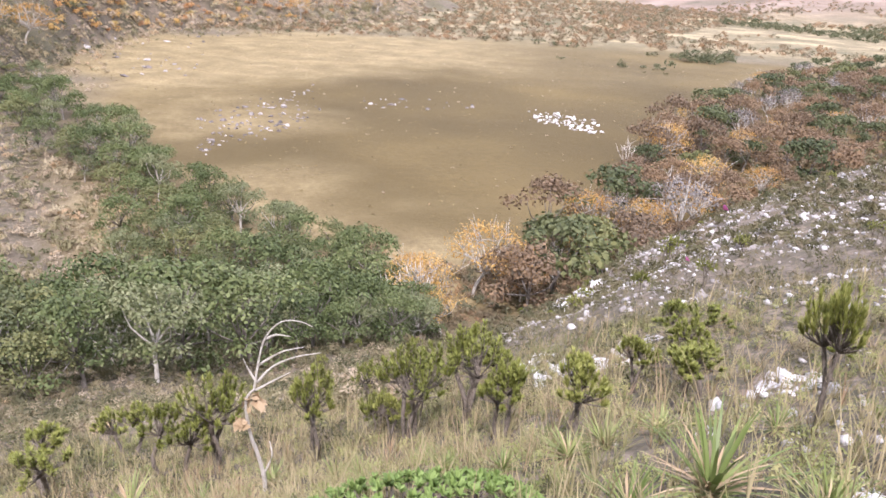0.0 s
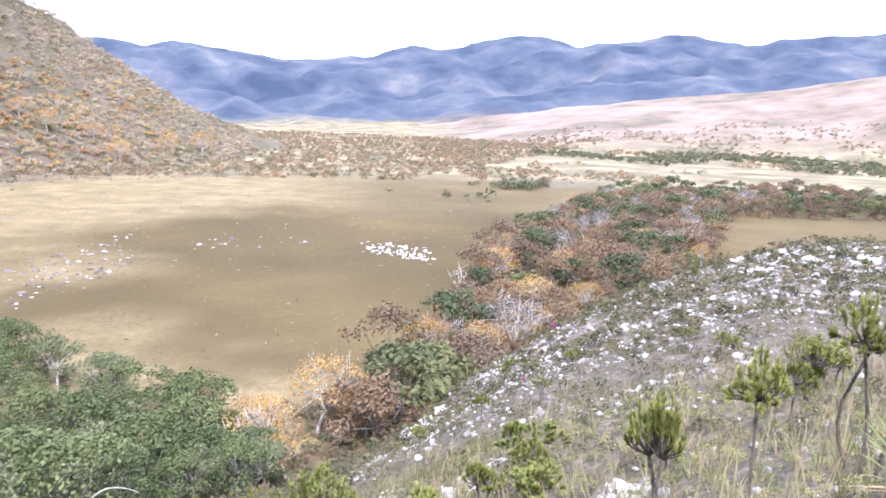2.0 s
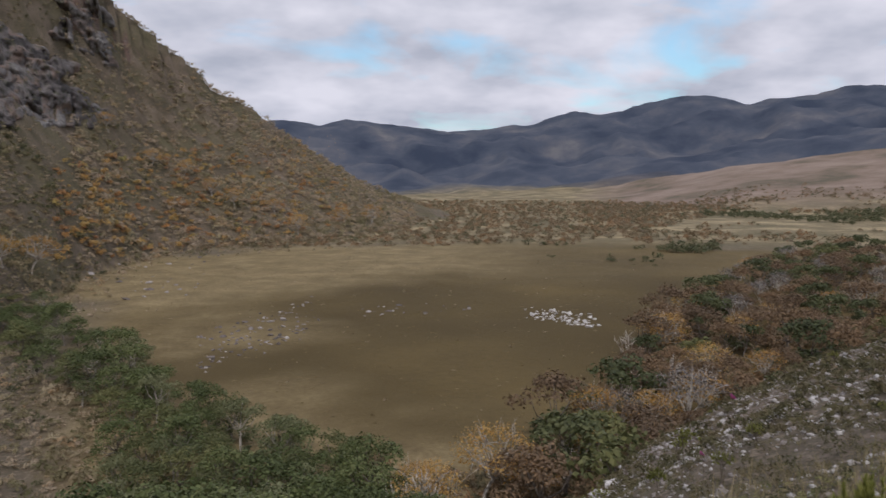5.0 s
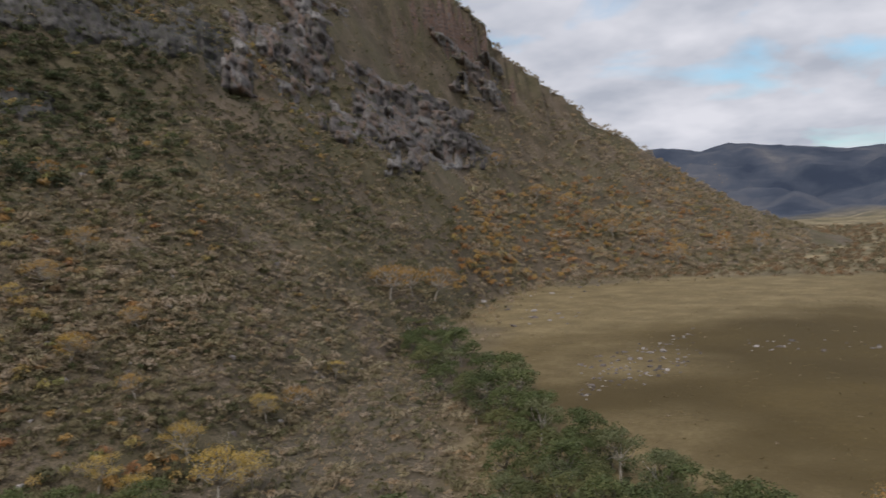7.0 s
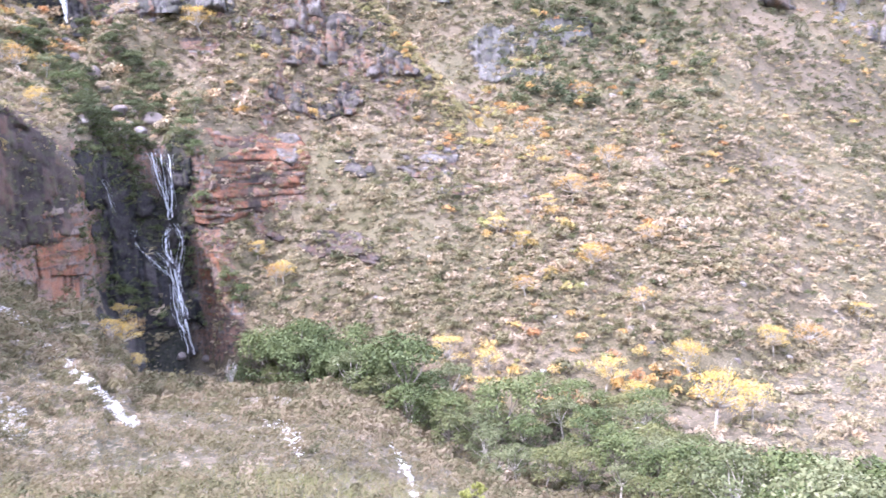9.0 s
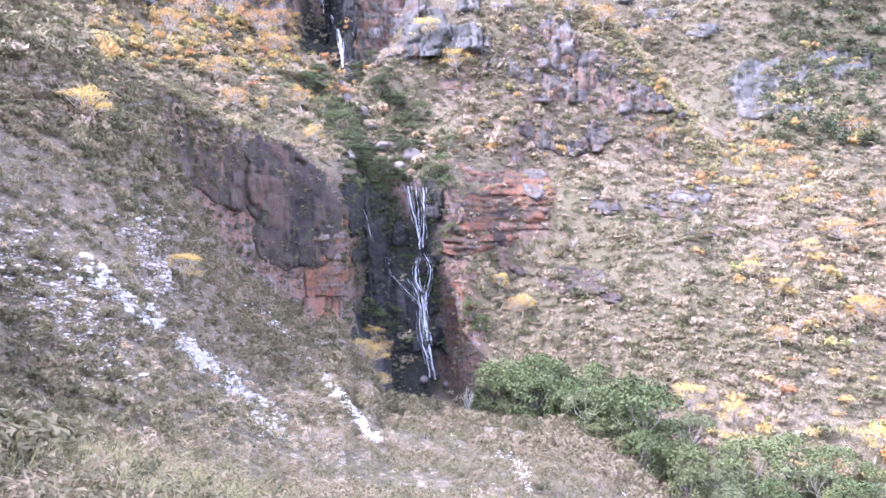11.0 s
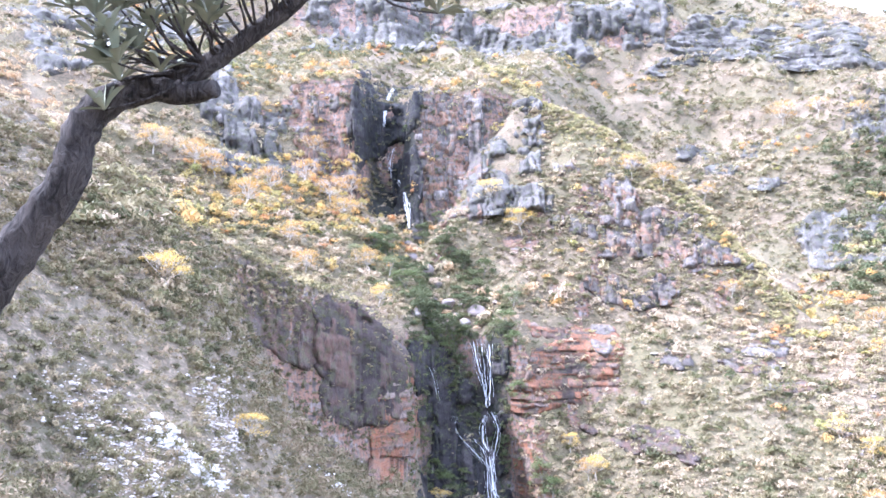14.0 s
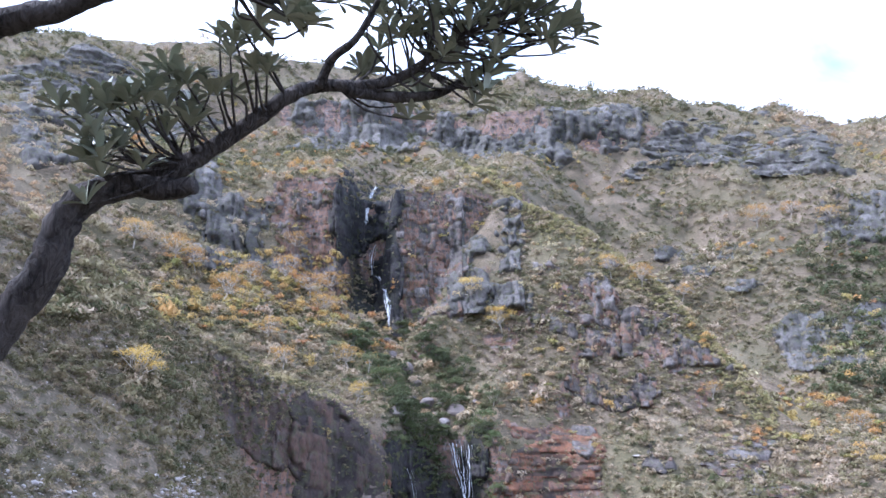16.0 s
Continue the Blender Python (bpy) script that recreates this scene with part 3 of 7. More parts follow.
def blades(g, base, count, length, width, spread, droop, up=0.6, joints=3):
    """Arching strap leaves from one base, each of three joints."""
    verts, faces = [], []
    for _ in range(count):
        a, lean = g.uniform(0, 2 * math.pi), spread * g.uniform(0.25, 1.0)
        ln = length * g.uniform(0.7, 1.15)
        d = np.array([math.cos(a), math.sin(a), 0])
        s = np.array([-math.sin(a), math.cos(a), 0])
        n0 = len(verts)
        for t, w in ((0, 1), (0.4, 0.95), (0.75, 0.6), (1, 0.05)) if joints == 3 else ((0, 1), (0.55, 0.9), (1, 0.05)):
            out = ln * (t * math.sin(lean) + droop * t * t * 0.3)
            rise = ln * (t * math.cos(lean) - droop * t * t * up)
            p = np.array(base) + d * out + np.array([0, 0, rise])
            verts += [tuple(p - s * width * w / 2), tuple(p + s * width * w / 2)]
        for k in range(joints):
            faces.append((n0 + 2 * k, n0 + 2 * k + 1, n0 + 2 * k + 3, n0 + 2 * k + 2))
    return verts, faces


def scatter(name, label, category, places, sizes, tints, templates, mat, tall=1.0, lean=0.0):
    """Very many small things as one mesh: each a turned and scaled template."""
    g = np.random.default_rng(len(places))
    which = g.integers(0, len(templates), len(places))
    allv, allf, allt, base = [], [], [], 0
    for w, (tv, tf) in enumerate(templates):
        sel = np.nonzero(which == w)[0]
        if not len(sel):
            continue
        tv, tf = np.array(tv), np.array(tf)
        a = g.uniform(0, 2 * math.pi, len(sel))
        c, s = np.cos(a)[:, None], np.sin(a)[:, None]
        sz = sizes[sel][:, None]
        x = (tv[None, :, 0] * c - tv[None, :, 1] * s) * sz
        y = (tv[None, :, 0] * s + tv[None, :, 1] * c) * sz
        z = tv[None, :, 2] * sz * (tall * g.uniform(0.75, 1.3, len(sel)))[:, None]
        v = np.stack([x, y, z], 2) + places[sel][:, None, :]
        allv.append(v.reshape(-1, 3))
        allf.append((tf[None] + (np.arange(len(sel)) * len(tv))[:, None, None] + base).reshape(-1, tf.shape[1]))
        allt.append(np.repeat(tints[sel], len(tv)))
        base += len(sel) * len(tv)
    ob = new(name, mesh_of(name, np.concatenate(allv), np.concatenate(allf), mat, tint=np.concatenate(allt)))
    return tagged(ob, label, category, kind="stuff")


def sample(count, az0, az1, r0, r1, power=1.0, seed=0):
    """Random points of the ground in a sector; power 2 is even by area."""
    g = np.random.default_rng(seed)
    az = np.radians(g.uniform(az0, az1, count))
    r = (r0 ** power + g.uniform(0, 1, count) * (r1 ** power - r0 ** power)) ** (1 / power)
    x, y = -np.sin(az) * r, np.cos(az) * r
    return x, y, np.degrees(az), r, g


# ---------------------------------------------------------------- the ground, one sheet to the horizon
def build_ground():
    az = np.radians(np.concatenate([np.arange(-180, -62, 3), np.arange(-62, 128, 0.36), np.arange(128, 180, 3)]))
    r = np.concatenate([np.geomspace(0.4, 90, 190)[:-1], np.arange(90, 215, 0.9), np.geomspace(215, 4600, 210)])
    A, R = np.meshgrid(az, r, indexing="ij")
    X, Y = -np.sin(A) * R, np.cos(A) * R
    near, mount, open_ = layers(X, Y)
    Z = np.maximum.reduce([near, mount, open_])
    GRID.update(az=np.degrees(az), r=r, z=Z)
    na, nr = A.shape
    deg = np.degrees(A)
    # steepness
    dzr = np.gradient(Z, axis=1) / np.gradient(R, axis=1)
    dza = np.gradient(Z, axis=0) / (np.gradient(A, axis=0) * R)
    steep = np.sqrt(dzr ** 2 + dza ** 2)
    plain = np.clip((open_ - np.maximum(near, mount) + 0.3) / 0.9, 0, 1) * np.clip((430 - R + 60 * fbm(X, Y, 70, 3, 25)) / 50, 0, 1) * np.clip((30 - deg + 3 * fbm(X, Y, 30, 3, 28)) / 6, 0, 1)
    # oval cloud shadow painted on the plain; straw colour comes in outside it
    cx, cy = X - 25, Y - 195
    shade_dist = np.sqrt((cx / 95) ** 2 + (cy / 82) ** 2) + 0.35 * fbm(X, Y, 45, 4, 21)
    dry = np.clip((shade_dist - 0.75) / 0.5, 0, 1) * np.clip((deg + 10) / 12, 0.22, 1)
    rock = np.clip((np.abs(dzr) - 1.25) / 1.2, 0, 1) * (R > 60) * (R < 760)
    hump = np.clip((-4 - deg) / 8, 0, 1) * (R < 95)
    stony = np.clip(hump * (0.55 + 0.6 * fbm(X, Y, 12, 3, 22)) + 0.35 * (mount > open_) * np.clip(fbm(X, Y, 30, 3, 23) + 0.2, 0, 1), 0, 1)
    # lower hollow and upper gully: wet, and darkened to stand for their shade
    wet = np.clip(1 - np.abs(deg - 84.2 + 0.3 * fbm(X, Y, 6, 2, 26)) / 3.6, 0, 0.4) * 2.5 * (np.abs(R - 138) < 7) + np.clip(1 - np.abs(deg - 89.4 + 0.5 * fbm(X, Y, 8, 2, 27)) / 2.4, 0, 0.4) * 2.5 * (np.abs(R - 189) < 9)
    hills = np.clip((R - 800) / 150, 0, 1) * np.clip((-8 - deg) / 4, 0, 1)
    slope = np.clip((mount - np.maximum(near, open_) + 0.5) / 1.5, 0, 1) * np.clip((800 - R) / 100, 0, 1)
    vale = np.clip((R - 380) / 60, 0, 1) * (open_ > mount)
    # far range, where the ground colour takes on the haze blue
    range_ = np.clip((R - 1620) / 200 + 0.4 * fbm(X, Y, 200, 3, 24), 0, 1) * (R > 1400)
    verts = np.stack([X, Y, Z], 2).reshape(-1, 3)
    i, j = np.meshgrid(np.arange(na), np.arange(nr - 1), indexing="ij")
    i2 = (i + 1) % na
    faces = np.stack([i * nr + j, i * nr + j + 1, i2 * nr + j + 1, i2 * nr + j], 2).reshape(-1, 4)
    centre = np.array([[0, 0, float(Z[:, 0].mean())]])
    cap = [(int(k * nr), int(((k + 1) % na) * nr), len(verts)) for k in range(na)]
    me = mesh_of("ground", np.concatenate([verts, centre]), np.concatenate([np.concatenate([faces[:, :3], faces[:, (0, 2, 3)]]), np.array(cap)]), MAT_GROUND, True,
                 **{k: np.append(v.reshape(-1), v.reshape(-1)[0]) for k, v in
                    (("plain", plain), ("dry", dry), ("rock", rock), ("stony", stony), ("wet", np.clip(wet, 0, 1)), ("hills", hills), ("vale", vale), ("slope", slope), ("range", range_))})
    return tagged(new("ground", me), "dry hillside, grassy plain and mountain slopes with bare rock", "ground", kind="structure")


build_ground()


# ---------------------------------------------------------------- trees
def tree_model(name, label, category, seed, tall, wide, leaf_mat, bark_mat, clumps=14, per=60, leaf=0.22, open_=0.0, group=""):
    """Trunk that forks into limbs, with a crown of leaf clumps at their ends."""
    g = np.random.default_rng(seed)
    root = thing(name, label, category, group)
    fork = tall * g.uniform(0.25, 0.4)
    lean = g.uniform(-0.12, 0.12, 2) * tall
    top = (lean[0], lean[1], fork)
    r0 = 0.018 * tall + 0.04
    wood = [tube(smooth_path([(0, 0, -0.4), (lean[0] * 0.3, lean[1] * 0.3, fork * 0.5), top], 3), [r0 * 1.35, r0 * 1.15, r0, r0, r0 * 0.95, r0 * 0.9, r0 * 0.85], 6)]
    ends = []
    for k in range(clumps):
        a = 2 * math.pi * (k * 0.382 + g.uniform(-0.1, 0.1))
        out = wide * 0.5 * math.sqrt((k + 0.6) / clumps) * g.uniform(0.7, 1.1)
        dome = 1 - (out / (wide * 0.55)) ** 2 * 0.55
        z = fork + (tall - fork) * dome * g.uniform(0.72, 0.95)
        if open_ < 0.9 and k % 3 == 2:
            z = tall * g.uniform(0.22, 0.5) + open_ * 0.2 * tall
            out *= 1.05
        end = np.array([lean[0] + math.cos(a) * out, lean[1] + math.sin(a) * out, z])
        rad = wide * g.uniform(0.15, 0.24)
        ends.append((tuple(end), rad))
        if k % 2 == 0 or open_ > 0:
            mid = np.array(top) * 0.5 + end * 0.5 + g.normal(size=3) * wide * 0.05
            path = smooth_path([top, tuple(mid), tuple(end)], 2)
            wood.append(tube(path, [r0 * 0.55 * (1 - 0.8 * i / (len(path) - 1)) for i in range(len(path))], 4))
            if open_ > 0.5:
                for _ in range(4):
                    tip = end + g.normal(size=3) * wide * 0.14 + np.array([0, 0, wide * 0.05])
                    st = mid * 0.4 + end * 0.6
                    wood.append(tube([tuple(st), tuple((st + tip) / 2 + g.normal(size=3) * 0.1), tuple(tip)], [r0 * 0.22, r0 * 0.16, r0 * 0.06], 4))
    part("trunk", mesh_of("trunk", *joined(wood), bark_mat, True), root)
    if per:
        v, f = crown_quads(g, ends, per, leaf)
        part("crown", mesh_of("crown", v, f, leaf_mat), root)
    return root


def grove(models, spots, seed, lo=0.8, hi=1.2):
    """Copies of model trees at (x, y) spots; the models take the first spots."""
    g = np.random.default_rng(seed)
    used = set()
    for k, (x, y, s) in enumerate(spots):
        i = int(g.integers(0, len(models)))
        z = float(height(np.array([x]), np.array([y]))[0])
        m = pose(x, y, z - 0.1, g.uniform(-4, 4), g.uniform(-4, 4), g.uniform(0, 360)) @ Matrix.Diagonal((*[s * g.uniform(lo, hi)] * 3, 1))
        place_copy(models[i], m, used)


def place_copy(model, m, used):
    loc, rot, sc = m.decompose()
    if model.name not in used and model.name not in PLACED:
        PLACED.add(model.name)
        ob = model
    else:
        ob = copy_thing(model, m)
    ob.location, ob.rotation_mode, ob.scale = loc, "XYZ", sc
    ob.rotation_euler = rot.to_euler()
    return ob


PLACED = set()


def spread(count, az0, az1, lo, hi, gapm, seed, size=(0.8, 1.2), inside=None):
    """Spots between two ranges that vary with the bearing, kept apart."""
    g = np.random.default_rng(seed)
    out = []
    for _ in range(count * 30):
        if len(out) >= count:
            break
        az = g.uniform(az0, az1)
        r0, r1 = np.interp(az, *lo), np.interp(az, *hi)
        r = math.sqrt(r0 ** 2 + g.uniform() * (r1 ** 2 - r0 ** 2))
        x, y = -math.sin(radians(az)) * r, math.cos(radians(az)) * r
        if all((x - p[0]) ** 2 + (y - p[1]) ** 2 > (gapm * p[2]) ** 2 for p in out):
            out.append((x, y, g.uniform(*size)))
    return out


GREEN_LABEL = "dense green broadleaf tree in the wooded creek bed"
greens = [tree_model("broadleaf_tree", GREEN_LABEL, "tree", 100 + k, 7.0, 6.0 + 0.5 * k, MAT_GREEN, MAT_BARK, 21, 100, 0.16, group="trees of the creek wood") for k in range(4)]
greens += [tree_model("broadleaf_tree", "grey-green broadleaf tree in the creek wood", "tree", 110, 6.5, 5.5, MAT_PALEGREEN, MAT_PALEBARK, 19, 105, 0.14, group="trees of the creek wood"),
           tree_model("broadleaf_tree", "olive-green tree at the edge of the creek wood", "tree", 111, 6.0, 5.5, MAT_OLIVE, MAT_BARK, 18, 110, 0.14, group="trees of the creek wood")]
CREEK_LO = ([2, 8, 16, 24, 33, 43, 50, 58, 66, 72, 79], [58, 45, 39, 37, 39, 55, 70, 75, 88, 102, 112])
CREEK_HI = ([2, 6, 13, 19.6, 22, 23.6, 24.8, 33, 40, 43.5, 49.6, 53.6, 57.8, 62, 66, 70.7, 74.6, 79], [76, 86, 101, 117, 120, 112, 74, 70, 70, 84, 98, 102, 99, 100, 107, 113, 116, 118])
grove(greens[:3] + greens[4:] * 2, spread(196, 2, 76.5, CREEK_LO, CREEK_HI, 3.6, 1, (0.55, 1.0)), 2)
grove(greens[:4], spread(26, 66.5, 77, ([66.5, 72, 78.5], [92, 103, 111]), ([66.5, 70.7, 74.6, 78.5], [108, 115, 119, 119]), 2.4, 9, (0.85, 1.3)), 10)
# the arm of the wood that runs up to the foot of the mountain
grove(greens, spread(42, 20.5, 30.8, ([20.5, 24, 25.7, 29.3, 30.8], [112, 109, 126, 156, 196]), ([20.5, 22.3, 25, 28.2, 30.8], [122, 147, 180, 222, 230]), 3.6, 3, (0.6, 1.1)), 4)

russets = [tree_model("russet_tree", "russet-brown dry-season tree in the valley wood", "tree", 130 + k, 7.0, 7.5, MAT_RUSSET, MAT_BARK, 16, 95, 0.2, group="trees of the valley wood") for k in range(2)]
russets += [tree_model("olive_tree", "dull olive tree in the valley wood", "tree", 134, 6.5, 7, MAT_OLIVE, MAT_BARK, 14, 70, 0.27, group="trees of the valley wood"),
            tree_model("dark_tree", "dark green tree in the valley wood", "tree", 135, 7.5, 7, MAT_DARKGREEN, MAT_BARK, 14, 75, 0.27, group="trees of the valley wood"),
            tree_model("leafless_tree", "grey leafless tree with fine twigs", "tree", 136, 7.5, 7, MAT_GREYTWIG, MAT_PALEBARK, 14, 36, 0.16, open_=1, group="trees of the valley wood")]
oranges = [tree_model("orange_tree", "orange-leaved tree with a spreading crown", "tree", 140 + k, 7.5, 7.5, MAT_ORANGE, MAT_PALEBARK, 18, 72, 0.13, open_=0.6, group="orange trees") for k in range(2)]
yellows = [tree_model("yellow_tree", "yellow-leaved tree with pale forked limbs", "tree", 145 + k, 7.5, 7.0, MAT_YELLOW, MAT_PALEBARK, 18, 85, 0.13, open_=0.6, group="yellow trees") for k in range(2)]
WOOD_LO = ([-52, -42, -40, -31, -28, -18, -10, -4], [330, 325, 325, 300, 120, 90, 72, 72])
WOOD_HI = ([-52, -42, -30, -26, -20, -18, -14, -10, -4], [400, 395, 385, 370, 300, 225, 170, 116, 84])
grove(russets[:2] * 2 + russets[2:] + russets[3:4], spread(290, -52, -4, WOOD_LO, WOOD_HI, 5.8, 5, (0.8, 1.25)), 6)
grove(oranges, spread(16, -30, -8, WOOD_LO, WOOD_HI, 14, 7, (0.6, 0.9)), 8)


# ---------------------------------------------------------------- scrub, grass and stones
def bush_templates(n, count, leaf, seed, flat=0.8):
    """Little bushes of single pointed leaves."""
    out = []
    for k in range(n):
        g = np.random.default_rng(seed + k)
        clumps = [((g.uniform(-0.28, 0.28), g.uniform(-0.28, 0.28), 0.30 + g.uniform(-0.1, 0.15)), 0.27) for _ in range(4)]
        v, f = crown_quads(g, clumps, count // 4, leaf, flat)
        out.append((v.reshape(-1, 4, 3)[:, :3].reshape(-1, 3), np.arange(len(f) * 3).reshape(-1, 3)))
    return out


BUSH = bush_templates(8, 72, 0.115, 500)
FINE = bush_templates(6, 64, 0.075, 510)
COARSE = bush_templates(8, 44, 0.135, 520)
DOT = bush_templates(6, 16, 0.2, 530)


def tuft_templates(n, count, seed, spread_=0.5, width=0.02):
    out = []
    for k in range(n):
        v, f = blades(np.random.default_rng(seed + k), (0, 0, -0.03), count, 1.0, width, spread_, 0.35, joints=2)
        out.append((v, f))
    return out


TUFT = tuft_templates(8, 9, 540, 0.75, 0.02)


STALK = tuft_templates(6, 4, 550, 0.45, 0.011)


def stone_templates(n, seed):
    out = []
    for k in range(n):
        g = np.random.default_rng(seed + k)
        bm = bmesh.new()
        bmesh.ops.create_icosphere(bm, subdivisions=1, radius=0.5)
        sc = g.uniform(0.6, 1.2, 3) * (1, 1, 0.75)
        for v in bm.verts:
            v.co = Vector(np.array(v.co) * sc * g.uniform(0.75, 1.2))
        out.append((np.array([v.co[:] for v in bm.verts]), np.array([[v.index for v in f.verts] for f in bm.faces])))
        bm.free()
    return out


STONE = stone_templates(6, 560)


MAT_TURNING = scrub_material("turning_leaves", (0.0, (0.30, 0.30, 0.10)), (0.3, (0.48, 0.38, 0.13)), (0.6, (0.56, 0.36, 0.12)), (0.85, (0.50, 0.25, 0.09)), (1.0, (0.40, 0.20, 0.09)))


BARE = ((79, 91.2, 9, 17.6), (91.2, 95.6, 11.5, 17.6), (73.5, 80.6, -3.4, 2.6))


def clothed(az, el, g, left=0.28):
    """True where the ground is not one of the bare rock faces."""
    keep = np.ones(len(az), bool)
    for a0, a1, e0, e1 in BARE:
        inside = np.maximum(np.abs(az - (a0 + a1) / 2) / (a1 - a0), np.abs(el - (e0 + e1) / 2) / (e1 - e0)) * 2
        keep &= (inside > g.uniform(0.72, 1.0, len(az))) | (g.uniform(0, 1, len(az)) < left)
    return keep


def mountain_scrub():
    x, y, az, r, g = sample(50000, 24, 118, 76, 345, 1.3, 61)
    near, mount, open_ = layers(x, y)
    d = 3.0
    steep = np.hypot(height(x + d, y) - height(x - d, y), height(x, y + d) - height(x, y - d)) / (2 * d)
    patch = fbm(x, y, 22, 3, 62)
    keep = (mount > near + 0.2) & (mount > open_ - 2.5) & (steep < g.uniform(1.4, 3.0, len(x))) & (patch > -0.75 + g.uniform(-0.4, 0.3, len(x)))
    keep &= clothed(az, np.degrees(np.arctan2(mount - EYE, r)), g)
    x, y, r, patch, mount = x[keep], y[keep], r[keep], patch[keep], np.maximum(mount, open_)[keep]
    size = np.random.default_rng(1).gamma(2.2, 0.52, len(x)).clip(0.5, 4.2) * (0.75 + r / 500)
    green = fbm(x, y, 38, 3, 69)
    tint = np.clip(0.54 + 0.2 * patch - 0.36 * green - 0.24 * np.clip((r - 185) / 40, 0, 1) + np.random.default_rng(2).normal(0, 0.19, len(x)), 0, 1)
    p, close = np.stack([x, y, mount - 0.15], 1), r < 178
    scatter("mountain_scrub", "olive and straw-coloured scrub on the mountain slope", "scrub", p[close], size[close], tint[close], BUSH, MAT_SCRUB)
    scatter("high_scrub", "olive and straw-coloured scrub on the high slopes", "scrub", p[~close], size[~close], tint[~close], COARSE, MAT_SCRUB)
    # turning leaves among the scrub
    x, y, az, r, g = sample(4200, 36, 112, 100, 300, 1.5, 65)
    near, mount, open_ = layers(x, y)
    patch = fbm(x, y, 18, 3, 66) + 0.5 * np.exp(-((az - 55) / 9) ** 2) * (r < 190) + 0.55 * np.exp(-((az - 98) / 6) ** 2) * (np.abs(r - 178) < 25)
    keep = (mount > near + 0.2) & (mount > open_) & (patch > 0.30 + g.uniform(0, 0.5, len(x)))
    scatter("turning_scrub", "yellow and orange turning bushes on the mountain slope", "scrub", np.stack([x, y, mount - 0.1], 1)[keep], g.uniform(1.0, 3.6, len(x))[keep], np.clip(g.normal(0.5, 0.28, len(x)), 0, 1)[keep], BUSH, MAT_TURNING)
    # the foot of the slope behind the creek
    x, y, az, r, g = sample(11000, 23, 62, 62, 235, 1.5, 67)
    near, mount, open_ = layers(x, y)
    keep = (open_ > near) & (open_ > mount - 1.5) & (r > np.interp(az, *CREEK_HI) - 4) & ((r < 150) | (az > 29))
    scatter("foot_scrub", "straw and olive scrub at the foot of the slope", "scrub", np.stack([x, y, np.maximum(open_, mount) - 0.1], 1)[keep], g.gamma(2.6, 0.42, len(x)).clip(0.5, 3.0)[keep], np.clip(g.normal(0.55, 0.25, len(x)), 0, 1)[keep], COARSE, MAT_SCRUB)
    # thinning scrub where the slope runs out on the plain
    x, y, az, r, g = sample(4200, 1, 27, 215, 470, 1.6, 68)
    near, mount, open_ = layers(x, y)
    rim = r - np.interp(az, [1, 12, 21, 24, 27], [460, 430, 385, 320, 262])
    keep = (open_ > mount) & (rim > -70 + 65 * g.uniform(0, 1, len(x)) ** 0.5)
    scatter("rim_scrub", "sparse dry bushes on the rim of the plain", "scrub", np.stack([x, y, open_ - 0.1], 1)[keep], g.gamma(3, 0.55, len(x)).clip(0.6, 4)[keep], np.clip(g.normal(0.6, 0.25, len(x)), 0, 1)[keep], COARSE, MAT_SCRUB)
    # the long slope that runs down to the plain
    x, y, az, r, g = sample(12000, 3, 26, 330, 705, 1.6, 63)
    near, mount, open_ = layers(x, y)
    keep = mount > open_ - 1.5
    x, y, z = x[keep], y[keep], np.maximum(mount, open_)[keep]
    patch = fbm(x, y, 40, 3, 64)
    size = np.random.default_rng(3).gamma(4, 0.7, len(x)).clip(1, 6)
    tint = np.clip(0.66 + 0.2 * patch + np.random.default_rng(4).normal(0, 0.18, len(x)), 0, 1)
    scatter("long_slope_scrub", "dry grey-brown scrub on the long slope", "scrub", np.stack([x, y, z - 0.3], 1), size, tint, COARSE, MAT_SCRUB)


mountain_scrub()


MAT_FORB = scrub_material("green_herbs", (0.0, (0.14, 0.17, 0.05)), (0.5, (0.27, 0.29, 0.09)), (1.0, (0.45, 0.42, 0.18)))


